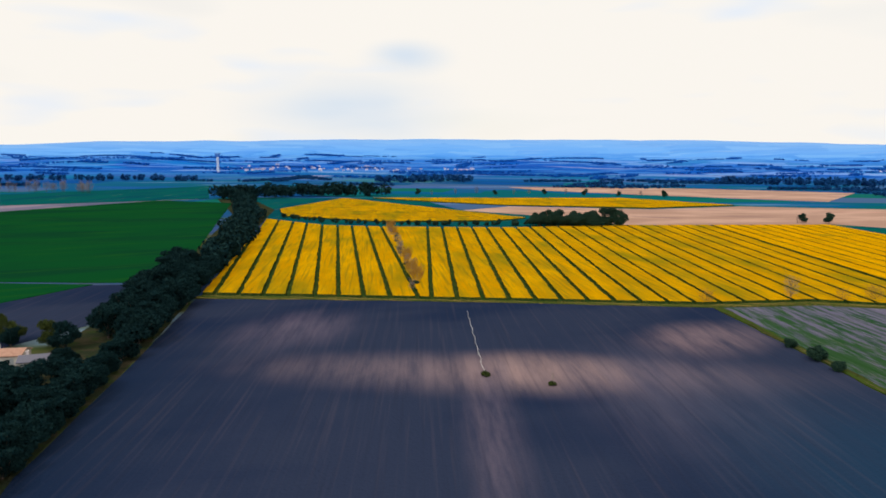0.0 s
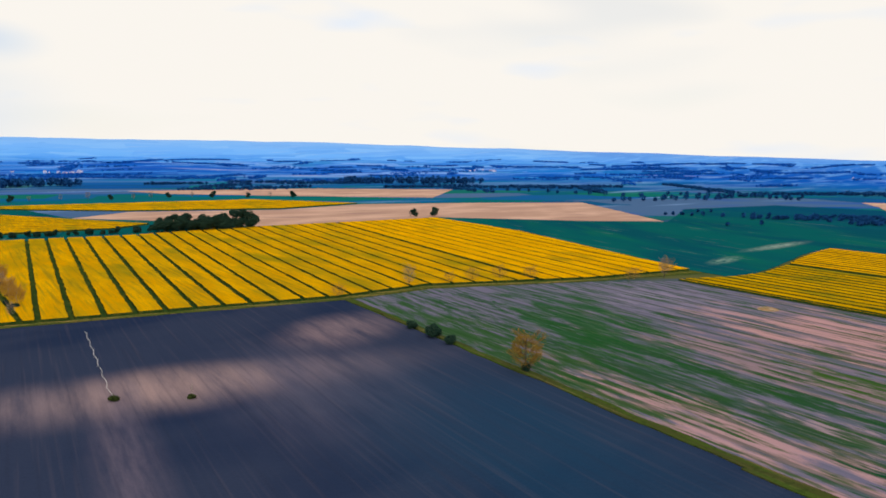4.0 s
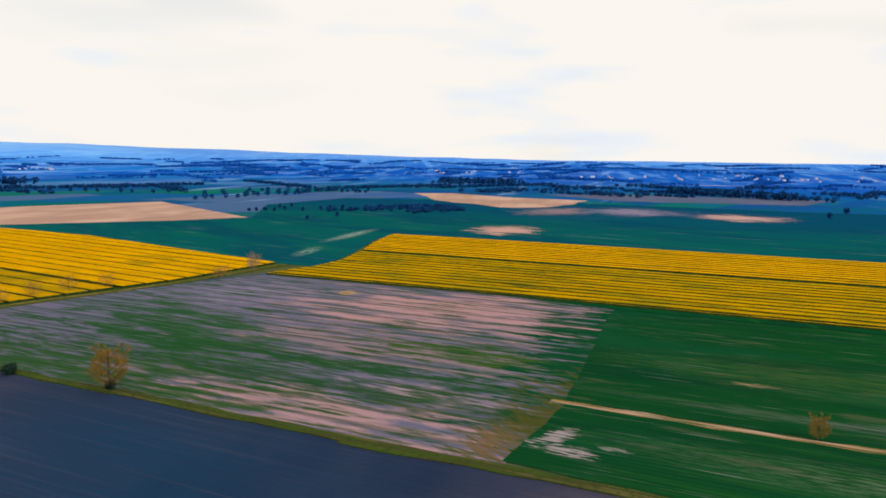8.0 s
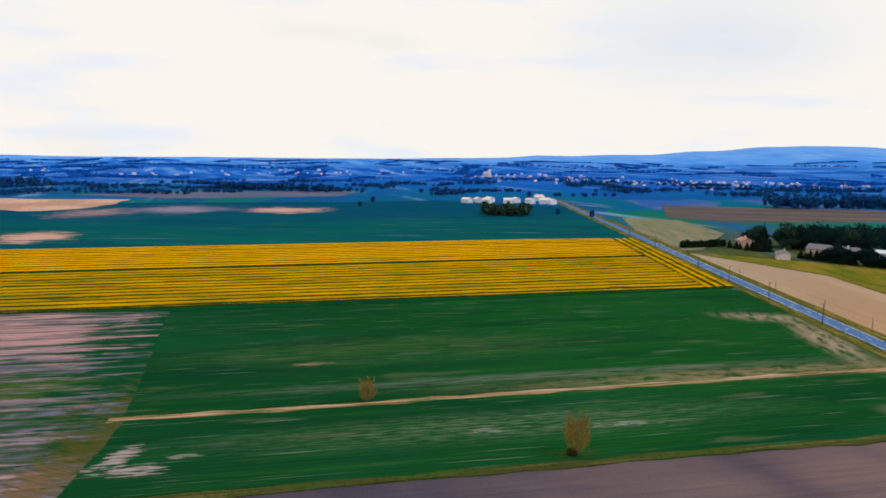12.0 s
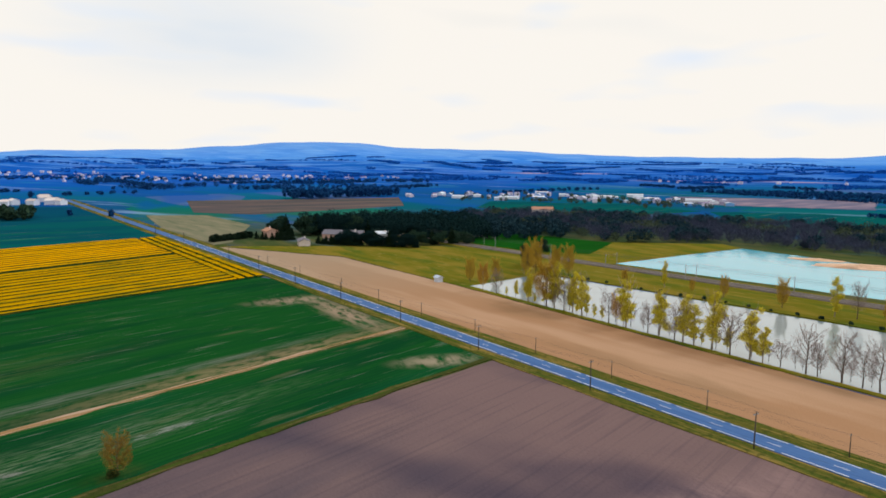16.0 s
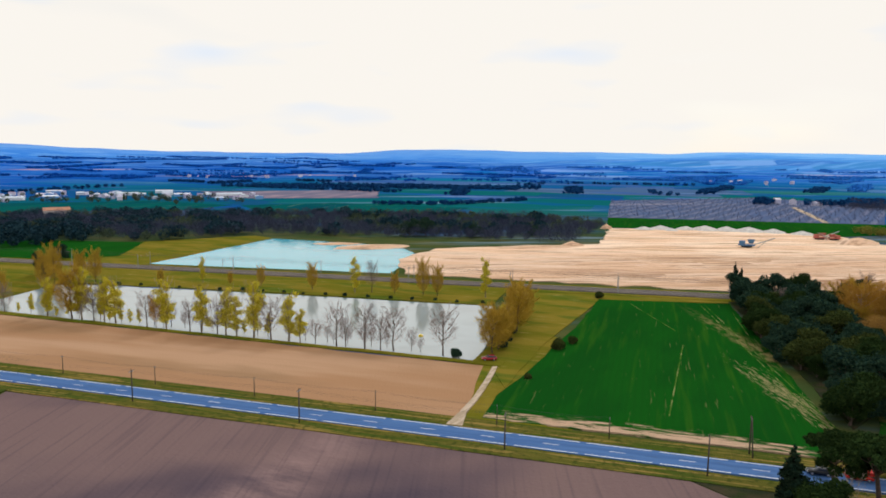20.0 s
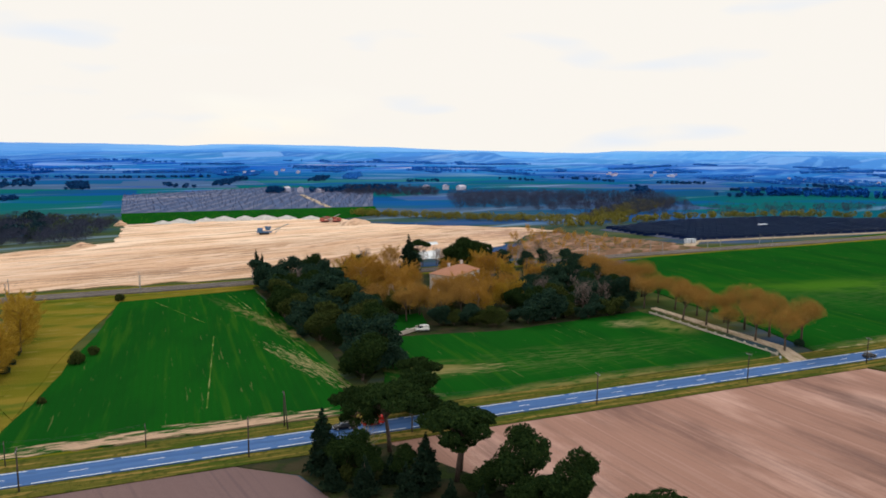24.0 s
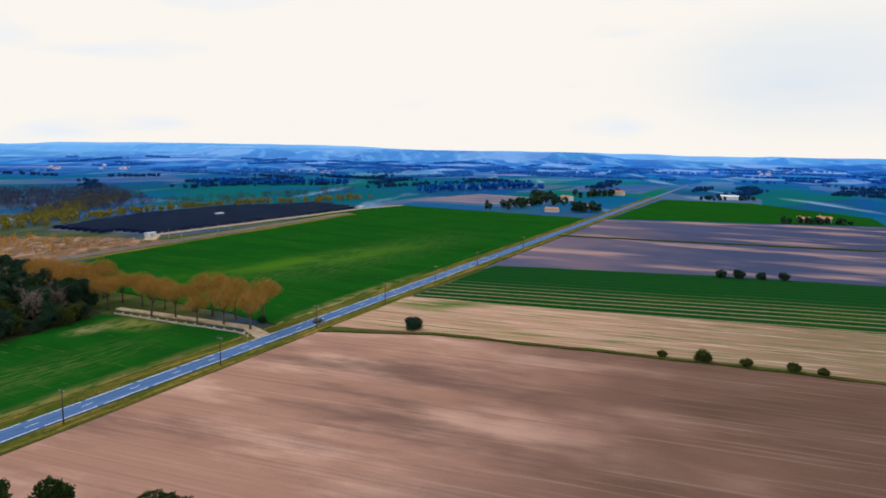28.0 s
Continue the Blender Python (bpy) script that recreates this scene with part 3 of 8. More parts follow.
SAND = land("quarry_sand", (0.8, 0.55, 0.38), [
    ((0.9, 0.7, 0.54), 0.85, "blotch", dict(size=(90, 22), angle=8, lo=0.42, hi=0.6)),
    ((0.4, 0.24, 0.13), 0.7, "blotch", dict(size=(70, 7), angle=10, lo=0.54, hi=0.66, shift=4)),
    ((0.33, 0.2, 0.12), 0.6, "blotch", dict(size=(50, 2), angle=4, lo=0.56, hi=0.66, shift=6)),
    ((0.36, 0.22, 0.13), 0.9, "spot", dict(centre=(-140, -340), radii=(150, 30), grain=4, angle=6, shift=3)),
    ((0.45, 0.29, 0.19), 0.8, "spot", dict(centre=(-200, -400), radii=(120, 40), grain=5, angle=12, shift=4)),
    ((0.45, 0.27, 0.18), 0.35, "slope", dict(a=-430, b=-345, wobble=0.4)),
    ((0.26, 0.15, 0.1), 0.55, "blotch", dict(size=(45, 4.5), angle=8, lo=0.55, hi=0.62, detail=7, shift=8)),
    ((0.3, 0.17, 0.1), 0.8, "spot", dict(centre=(-150, -335), radii=(110, 26), grain=5, angle=-6, along=-6, fill=0.06, shift=11)),
    ((0.4, 0.25, 0.16), 0.8, "spot", dict(centre=(-120, -400), radii=(120, 30), grain=3, angle=8, along=10, shift=12)),
    ((0.36, 0.22, 0.14), 0.8, "spot", dict(centre=(-60, -345), radii=(90, 16), grain=3, angle=-6, along=-6, shift=13)),
    ((0.34, 0.21, 0.16), 0.9, "spot", dict(centre=(-318, -385), radii=(70, 50), grain=6, shift=9)),
    ((0.8, 0.63, 0.53), 0.5, "blotch", dict(size=(12, 2), angle=12, lo=0.56, hi=0.7, shift=1)),
], bump=(3, 1.2))
SCRUB = land("brown_scrubby_ground", (0.2, 0.12, 0.08), [
    ((0.4, 0.25, 0.19), 0.7, "blotch", dict(size=(30, 8), angle=30, lo=0.48, hi=0.62)),
    ((0.07, 0.07, 0.03), 0.8, "blotch", dict(size=(9, 5), angle=30, lo=0.5, hi=0.62, shift=3)),
], bump=(2, 0.8))
VINES = land("vine_rows", (0.008, 0.055, 0.012), [
    ((0.3, 0.24, 0.17), 0.8, "bands", dict(period=7.0, angle=89, warp=0.8, lo=0.86, hi=0.97)),
    ((0.05, 0.1, 0.015), 0.5, "blotch", dict(size=(50, 3), angle=89, lo=0.5, hi=0.66)),
    ((0.006, 0.055, 0.012), 0.95, "slope", dict(a=-272, b=-305, axis="X", wobble=0.2)),
], bump=(1.0, 0.5))
PATH_WEEDY = land("weedy_track", (0.3, 0.18, 0.085), [
    ((0.46, 0.33, 0.25), 0.9, "blotch", dict(size=(34, 0.9), angle=ROW, lo=0.46, hi=0.58, detail=5)),
    ((0.03, 0.075, 0.014), 0.9, "blotch", dict(size=(18, 0.9), angle=ROW, lo=0.5, hi=0.6, detail=5, shift=3)),
], bump=(0.5, 0.2))
PALE_OLIVE = land("pale_olive_field", (0.17, 0.17, 0.11), [((0.23, 0.21, 0.14), 0.8, "blotch", dict(size=(60, 8), angle=-11, lo=0.45, hi=0.65)), ((0.09, 0.12, 0.07), 0.6, "blotch", dict(size=(40, 6), angle=-11, lo=0.52, hi=0.68, shift=2))], bump=None)
WHEEL = land("worn_wheel_line", (0.06, 0.13, 0.02), [((0.24, 0.25, 0.1), 0.8, "blotch", dict(size=(5, 5), lo=0.48, hi=0.6, detail=5)), ((0.015, 0.085, 0.008), 1.0, "blotch", dict(size=(9, 9), lo=0.48, hi=0.56, detail=4, shift=4))], bump=None)
PATH_DIRT = land("pale_track_gravel", (0.5, 0.4, 0.31), [
    ((0.33, 0.26, 0.18), 0.8, "blotch", dict(size=(6, 1), angle=60, lo=0.45, hi=0.6)),
    ((0.2, 0.2, 0.08), 0.5, "blotch", dict(size=(2, 1), lo=0.56, hi=0.66, shift=3)),
], bump=(0.4, 0.08))
ASPHALT = land("blue_grey_asphalt", (0.05, 0.12, 0.3), [
    ((0.075, 0.16, 0.36), 0.7, "blotch", dict(size=(40, 0.9), angle=-11, lo=0.42, hi=0.62)),
    ((0.05, 0.1, 0.22), 0.6, "blotch", dict(size=(5, 1.4), angle=-11, lo=0.55, hi=0.7, shift=3)),
], rough=0.9, bump=(0.15, 0.02), spec=0.1)
PAINT = land("white_road_paint", (0.72, 0.74, 0.78), [((0.4, 0.45, 0.52), 0.5, "blotch", dict(size=(1.5, 0.6), lo=0.5, hi=0.7))], rough=0.7, bump=None)
GROUND_NEAR = (0.045, 0.07, 0.022)


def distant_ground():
    """The open country: a patchwork of small fields, painted haze-blue with distance."""
    m, nt, b = shader("haze_tinted_country", GROUND_NEAR, 1.0, 0, 0.0)
    co = nt.nodes.new("ShaderNodeTexCoord")
    mp = nt.nodes.new("ShaderNodeMapping")
    mp.vector_type = "TEXTURE"
    mp.inputs["Rotation"].default_value = (0, 0, radians(-11))
    mp.inputs["Scale"].default_value = (260, 120, 1)
    flat = nt.nodes.new("ShaderNodeVectorMath")
    flat.operation = "MULTIPLY"
    flat.inputs[1].default_value = (1, 1, 0)
    vo = nt.nodes.new("ShaderNodeTexVoronoi")
    vo.distance = "CHEBYCHEV"
    vo.inputs["Scale"].default_value, vo.inputs["Randomness"].default_value = 1.0, 0.85
    nt.links.new(co.outputs["Object"], mp.inputs["Vector"])
    nt.links.new(mp.outputs["Vector"], flat.inputs[0])
    nt.links.new(flat.outputs["Vector"], vo.inputs["Vector"])
    sep = nt.nodes.new("ShaderNodeSeparateColor")
    nt.links.new(vo.outputs["Color"], sep.inputs["Color"])

    def ramp(colors):
        r = nt.nodes.new("ShaderNodeValToRGB")
        r.color_ramp.interpolation = "CONSTANT"
        while len(r.color_ramp.elements) < len(colors):
            r.color_ramp.elements.new(0.5)
        for i, c in enumerate(colors):
            r.color_ramp.elements[i].position, r.color_ramp.elements[i].color = i / len(colors), (*c, 1)
        nt.links.new(sep.outputs["Red"], r.inputs["Fac"])
        return r.outputs["Color"]

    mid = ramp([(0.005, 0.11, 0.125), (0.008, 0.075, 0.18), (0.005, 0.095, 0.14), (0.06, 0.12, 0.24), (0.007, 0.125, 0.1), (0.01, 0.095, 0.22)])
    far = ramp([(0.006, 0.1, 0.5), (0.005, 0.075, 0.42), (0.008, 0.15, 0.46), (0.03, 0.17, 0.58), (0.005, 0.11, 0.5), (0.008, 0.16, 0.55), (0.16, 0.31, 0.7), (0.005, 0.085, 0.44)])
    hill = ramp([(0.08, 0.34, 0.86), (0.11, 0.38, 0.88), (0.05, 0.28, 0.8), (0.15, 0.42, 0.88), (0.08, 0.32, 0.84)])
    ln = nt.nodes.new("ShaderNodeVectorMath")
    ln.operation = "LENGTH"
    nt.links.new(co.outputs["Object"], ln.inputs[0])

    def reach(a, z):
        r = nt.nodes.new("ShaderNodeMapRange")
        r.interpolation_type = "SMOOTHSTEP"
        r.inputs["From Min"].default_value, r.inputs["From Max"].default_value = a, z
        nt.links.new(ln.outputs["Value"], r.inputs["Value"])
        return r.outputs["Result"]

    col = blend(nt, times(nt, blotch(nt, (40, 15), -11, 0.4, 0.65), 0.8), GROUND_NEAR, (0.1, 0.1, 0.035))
    # distance haze mixed into the base colour, bluer with reach
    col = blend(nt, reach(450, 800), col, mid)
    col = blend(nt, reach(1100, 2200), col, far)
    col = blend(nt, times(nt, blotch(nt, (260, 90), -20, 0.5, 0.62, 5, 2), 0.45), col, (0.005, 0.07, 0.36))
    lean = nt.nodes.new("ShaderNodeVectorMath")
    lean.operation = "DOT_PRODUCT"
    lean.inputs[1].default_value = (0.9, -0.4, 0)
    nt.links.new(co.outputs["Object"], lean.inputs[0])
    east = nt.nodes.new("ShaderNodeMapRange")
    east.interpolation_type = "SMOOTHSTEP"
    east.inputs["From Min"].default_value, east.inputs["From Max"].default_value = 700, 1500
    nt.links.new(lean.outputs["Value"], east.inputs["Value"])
    # deeper haze blue to the east, also put into the colour
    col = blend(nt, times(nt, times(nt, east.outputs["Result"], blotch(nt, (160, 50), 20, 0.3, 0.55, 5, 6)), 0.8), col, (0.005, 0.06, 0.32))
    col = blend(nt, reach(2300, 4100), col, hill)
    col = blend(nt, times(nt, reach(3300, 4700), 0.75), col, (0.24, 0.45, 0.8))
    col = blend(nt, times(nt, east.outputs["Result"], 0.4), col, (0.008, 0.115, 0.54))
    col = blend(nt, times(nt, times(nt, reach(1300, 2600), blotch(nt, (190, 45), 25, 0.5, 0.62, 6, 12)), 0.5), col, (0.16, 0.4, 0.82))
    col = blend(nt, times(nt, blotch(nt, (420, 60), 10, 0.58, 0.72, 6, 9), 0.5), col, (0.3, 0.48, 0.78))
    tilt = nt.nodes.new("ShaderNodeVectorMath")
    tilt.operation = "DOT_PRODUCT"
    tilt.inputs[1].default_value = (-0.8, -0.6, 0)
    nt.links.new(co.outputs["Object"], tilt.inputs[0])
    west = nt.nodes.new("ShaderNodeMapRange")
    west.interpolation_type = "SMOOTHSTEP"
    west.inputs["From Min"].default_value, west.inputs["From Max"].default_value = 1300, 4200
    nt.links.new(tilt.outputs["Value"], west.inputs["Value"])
    # brighter haze on the sun's side, painted the same way
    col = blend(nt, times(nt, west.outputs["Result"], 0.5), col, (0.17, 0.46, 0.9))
    for a, d, wide, deep, c in ((157, 1720, 190, 70, (0.5, 0.36, 0.36)), (164, 1780, 150, 50, (0.42, 0.34, 0.42)), (145, 2130, 110, 70, (0.62, 0.4, 0.32)), (149.5, 2130, 90, 50, (0.5, 0.36, 0.38)),
                                (204, 2300, 160, 60, (0.5, 0.5, 0.68)), (212, 2050, 220, 30, (0.62, 0.6, 0.72)), (226, 1900, 180, 40, (0.3, 0.36, 0.56)), (250, 2050, 200, 50, (0.46, 0.44, 0.6)), (262, 1700, 150, 40, (0.4, 0.36, 0.44)),
                                (12, 2300, 240, 60, (0.36, 0.42, 0.62)), (20, 1900, 150, 40, (0.42, 0.38, 0.46)), (350, 1650, 170, 40, (0.4, 0.38, 0.5)), (48, 2200, 200, 40, (0.3, 0.38, 0.62)), (85, 1700, 160, 30, (0.32, 0.36, 0.56))):
        p = (d * math.sin(radians(a)), d * math.cos(radians(a)))
        col = blend(nt, times(nt, spot(nt, p, (wide, deep), -a, 40, a), 0.9), col, c)
    nt.links.new(col, b.inputs["Base Color"])
    return m


# litter colour darkened to stand for the shade under trees
LITTER = land("shade_toned_leaf_litter", (0.028, 0.036, 0.02), [
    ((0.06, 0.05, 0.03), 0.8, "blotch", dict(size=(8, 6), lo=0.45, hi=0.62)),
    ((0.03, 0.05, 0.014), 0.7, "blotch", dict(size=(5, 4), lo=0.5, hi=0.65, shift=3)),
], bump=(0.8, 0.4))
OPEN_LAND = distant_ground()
BARK = varied("grey_brown_bark", (0.09, 0.07, 0.06), (0.16, 0.12, 0.1), grain=(0.4, 0.5, (0.05, 0.04, 0.035)))
BARK_PALE = varied("pale_bark", (0.3, 0.25, 0.2), (0.4, 0.34, 0.28), grain=(0.5, 0.5, (0.14, 0.12, 0.1)))
LEAF_DARK = varied("dark_evergreen_leaves", (0.011, 0.035, 0.032), (0.04, 0.076, 0.044), per="island")
LEAF_PINE = varied("pine_needles", (0.012, 0.03, 0.012), (0.034, 0.06, 0.016), per="island")
LEAF_OLIVE = varied("olive_green_leaves", (0.03, 0.05, 0.018), (0.07, 0.085, 0.022), per="island")
LEAF_WILLOW = varied("willow_leaves", (0.13, 0.14, 0.03), (0.24, 0.2, 0.045), per="island")
LEAF_SPRING = varied("yellow_spring_leaves", (0.34, 0.33, 0.025), (0.74, 0.6, 0.06), per="island")
LEAF_CYPRESS = varied("cypress_foliage", (0.008, 0.022, 0.016), (0.02, 0.036, 0.02), per="island")
TWIG_RUST = varied("rusty_budding_twigs", (0.33, 0.18, 0.034), (0.5, 0.29, 0.06), per="island")
TWIG_PLANE = varied("russet_plane_twigs", (0.25, 0.14, 0.04), (0.42, 0.245, 0.065), per="island")
TWIG_GREY = varied("grey_bare_twigs", (0.2, 0.16, 0.15), (0.32, 0.25, 0.24), per="island")
TWIG_YELLOW = varied("golden_budding_twigs", (0.32, 0.2, 0.028), (0.52, 0.35, 0.05), per="island")
# far trees: distance haze is painted into the leaf colours
LEAF_FAR = varied("haze_blue_woodland", (0.006, 0.045, 0.15), (0.014, 0.075, 0.22), per="island")
LEAF_FARTHER = varied("far_haze_blue_woodland", (0.006, 0.085, 0.4), (0.012, 0.125, 0.5), per="island")
LEAF_WOOD = varied("dusky_woodland", (0.008, 0.03, 0.05), (0.028, 0.06, 0.075), per="island")
LEAF_BRUSH = varied("olive_brushwood", (0.04, 0.065, 0.05), (0.085, 0.11, 0.07), per="island")
# plaster and roofs of far houses carry distance haze in their colour
PLASTER_FAR = varied("far_plaster_haze_tinted", (0.42, 0.44, 0.6), (0.74, 0.7, 0.8))
TILE_FAR = varied("far_roofs_haze_tinted", (0.3, 0.24, 0.36), (0.36, 0.34, 0.48))
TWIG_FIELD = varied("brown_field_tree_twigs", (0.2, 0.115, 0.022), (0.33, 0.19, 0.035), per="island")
# bare twigs with blue distance haze mixed into their colour
TWIG_FAR = varied("haze_tinted_bare_twigs", (0.032, 0.045, 0.085), (0.07, 0.076, 0.12), per="island")
# paler leaf copy for thicker painted haze in the west
LEAF_HAZY = varied("haze_pale_woodland", (0.02, 0.17, 0.58), (0.04, 0.23, 0.64), per="island")
LEAF_HEDGE = varied("dark_blue_green_leaves", (0.005, 0.02, 0.026), (0.014, 0.036, 0.034), per="island")
# orchard twigs tinted lilac-blue for distance haze
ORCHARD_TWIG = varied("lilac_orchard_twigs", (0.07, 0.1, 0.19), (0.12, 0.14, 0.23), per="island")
PLASTER = varied("pale_plaster", (0.6, 0.52, 0.5), (0.78, 0.74, 0.75), grain=(1.5, 0.3, (0.45, 0.36, 0.3)))
TILE = varied("terracotta_roof", (0.42, 0.2, 0.13), (0.5, 0.3, 0.22), grain=(0.8, 0.4, (0.28, 0.13, 0.09)))
TILE_GREY = varied("weathered_grey_roof", (0.15, 0.15, 0.19), (0.22, 0.21, 0.25), grain=(1.0, 0.4, (0.16, 0.15, 0.17)))
SHED = varied("white_sheet_metal", (0.5, 0.58, 0.72), (0.74, 0.78, 0.85), rough=0.5, grain=(3, 0.2, (0.5, 0.55, 0.62)))
SHED_BLUE = varied("blue_sheet_metal", (0.12, 0.3, 0.65), (0.2, 0.4, 0.75), rough=0.5)
PANE = shader("dark_window_glass", (0.03, 0.04, 0.06), 0.1, 0, 0.5)[0]
SHUTTER = varied("painted_shutters", (0.3, 0.34, 0.36), (0.4, 0.36, 0.32))
TIMBER = varied("weathered_pole_timber", (0.075, 0.062, 0.055), (0.11, 0.09, 0.08), grain=(0.3, 0.5, (0.04, 0.035, 0.03)))
STEEL = varied("galvanised_steel", (0.25, 0.27, 0.3), (0.32, 0.34, 0.36), rough=0.5)
CERAMIC = shader("brown_insulator_ceramic", (0.16, 0.1, 0.07), 0.3)[0]
WIRE = shader("dark_wire", (0.05, 0.05, 0.055), 0.6)[0]
STONE = varied("pale_stone", (0.5, 0.45, 0.4), (0.62, 0.56, 0.5), grain=(0.7, 0.4, (0.32, 0.28, 0.25)))

# ---- geometry helpers ----
rng = np.random.default_rng(7)


def mesh_of(name, verts, faces, material=None, smooth=False):
    me = bpy.data.meshes.new(name)
    me.from_pydata([tuple(v) for v in verts], [], [tuple(f) for f in faces])
    if material:
        me.materials.append(material)
    if smooth:
        me.shade_smooth()
    me.update()
    return me


def part(name, bm, material, parent, label=""):
    """Links a bmesh (or a mesh) as one mesh object under a thing or a part."""
    if isinstance(bm, bmesh.types.BMesh):
        me = bpy.data.meshes.new(name)
        bm.to_mesh(me)
        bm.free()
    else:
        me = bm
    if material and not me.materials:
        me.materials.append(material)
    ob = new(name, me)
    ob.parent = parent
    return tagged(ob, label)


def thing(name, label, category, m=None, group="", kind=""):
    ob = tagged(new(name), label, category, group, kind)
    ob.empty_display_size = 0.5
    if m is not None:
        ob.matrix_basis = m
    return ob


def box(bm, x0, y0, z0, x1, y1, z1, bevel=0.0):
    g = bmesh.ops.create_cube(bm, size=1.0)
    bmesh.ops.scale(bm, vec=(x1 - x0, y1 - y0, z1 - z0), verts=g["verts"])
    bmesh.ops.translate(bm, vec=((x0 + x1) / 2, (y0 + y1) / 2, (z0 + z1) / 2), verts=g["verts"])
    if bevel:
        edges = {e for v in g["verts"] for e in v.link_edges}
        bmesh.ops.bevel(bm, geom=list(edges), offset=bevel, segments=1, affect="EDGES")
    return bm


def boxes(*dims, bevel=0.0):
    bm = bmesh.new()
    for d in dims:
        box(bm, *d, bevel=bevel)
    return bm


def tube(points, radii, sides=6):
    """Verts and faces of a tapered tube along points."""
    vs, fs = [], []
    pts = [Vector(p) for p in points]
    for i, (p, r) in enumerate(zip(pts, radii)):
        d = (pts[min(i + 1, len(pts) - 1)] - pts[max(i - 1, 0)]).normalized()
        a = d.cross(Vector((0.3, 0.9, 0.1))).normalized()
        b = d.cross(a)
        for k in range(sides):
            t = 2 * math.pi * k / sides
            vs.append(p + r * (math.cos(t) * a + math.sin(t) * b))
    for i in range(len(pts) - 1):
        for k in range(sides):
            k2 = (k + 1) % sides
            fs.append((i * sides + k, i * sides + k2, (i + 1) * sides + k2, (i + 1) * sides + k))
    fs.append(tuple(range(sides - 1, -1, -1)))
    fs.append(tuple((len(pts) - 1) * sides + k for k in range(sides)))
    return vs, fs


def join(pieces):
    vs, fs = [], []
    for v, f in pieces:
        o = len(vs)
        vs.extend(v)
        fs.extend(tuple(i + o for i in q) for q in f)
    return vs, fs


def smooth01(a, b, x):
    t = min(1.0, max(0.0, (x - a) / (b - a)))
    return t * t * (3 - 2 * t)


# skyline of the hills round the plain: bearing from north, height of the ridge in degrees
RIDGE = [(0, 1.07), (19, 1.08), (26, 0.9), (33, 0.75), (44, 0.5), (53, 0.25), (62, 0.05), (70, -0.1), (95, -0.13), (102, 0.0),
         (110, 0.24), (116, 0.35), (120, 0.63), (125, 0.98), (130, 1.02), (134, 0.62), (142, 0.46), (148, 0.2), (154, 0.02), (166, 0.0),
         (173, 0.4), (186, 0.3), (192, 0.25), (198, 0.4), (207, 0.33), (215, 0.1), (224, 0.0), (230, 0.22), (239, 0.28), (246, 0.3),
         (255, 0.05), (266, 0.07), (275, -0.07), (290, -0.1), (310, 0.1), (328, 0.35), (335, 0.68), (343, 0.78), (352, 1.0), (360, 1.07)]


def ridge(az):
    for (a, e), (b, g) in zip(RIDGE, RIDGE[1:]):
        if a <= az <= b:
            return e + (g - e) * smooth01(a, b, az)
    return 0.0


def height(x, y):
    """The ground: flat near the road, rising gently far out, with ridges at the rim of the plain."""
    r = math.hypot(x, y)
    if r < 1200:
        return 0.0
    az = math.degrees(math.atan2(x, y)) % 360
    top = 58 + 4700 * math.tan(radians(ridge(az) + 0.07 * noise.noise((az * 0.35, 3, 0)) + 0.02 * noise.noise((az * 1.7, 9, 0))))
    base = 44 * smooth01(1200, 4700, r)
    mesa = 30 * smooth01(0.0, 0.14, noise.noise((x / 800, y / 800, 7.7))) * smooth01(2700, 2950, r) * (1 - smooth01(3500, 3900, r)) * smooth01(180, 200, az) * (1 - smooth01(275, 300, az))
    low = 26 * smooth01(1700, 2700, r) * (1 - smooth01(3900, 4600, r)) * max(0, noise.noise((x / 520, y / 520, 4.2)))
    return base + low + mesa + (top - 44) * smooth01(3500, 4620, r) * (0.92 + 0.08 * smooth01(4500, 4700, r))


def ground_sheet():
    rings = [0, 200, 400, 600, 800, 1000, 1200] + list(range(1260, 4861, 60))
    n = 480
    vs, fs = [(0, 0, 0)], []
    for r in rings[1:]:
        for k in range(n):
            t = 2 * math.pi * k / n
            x, y = r * math.sin(t), r * math.cos(t)
            vs.append((x, y, height(x, y)))
    for k in range(n):
        fs.append((0, 1 + (k + 1) % n, 1 + k))
    for i in range(len(rings) - 2):
        for k in range(n):
            a, b = 1 + i * n + k, 1 + i * n + (k + 1) % n
            fs.append((a, b, b + n, a + n))
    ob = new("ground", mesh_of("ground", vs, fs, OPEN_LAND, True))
    return tagged(ob, "wide plain of patchwork farmland ringed by low haze-painted hills", "ground", kind="structure")


ground_sheet()


# ---- fields ----
def ragged(pts, step=7.0, amp=0.5, seed=0):
    """A polygon with its long edges broken up and made slightly uneven."""
    out = []
    for i, (x0, y0) in enumerate(pts):
        x1, y1 = pts[(i + 1) % len(pts)]
        d = math.hypot(x1 - x0, y1 - y0)
        n = max(1, min(60, int(d / step)))
        nx, ny = (y1 - y0) / max(d, 1e-6), -(x1 - x0) / max(d, 1e-6)
        for k in range(n):
            t = k / n
            px, py = x0 + (x1 - x0) * t, y0 + (y1 - y0) * t
            o = amp * noise.noise((px, py, seed)) * (0.7 if 1.5 <= amp < 3 else 1.6) if k else 0
            if 1.5 <= amp < 3 and k:
                o += amp * 2.6 * noise.noise((px / 28, py / 28, seed))
            out.append((x0 + (x1 - x0) * t + nx * o, y0 + (y1 - y0) * t + ny * o))
    return out


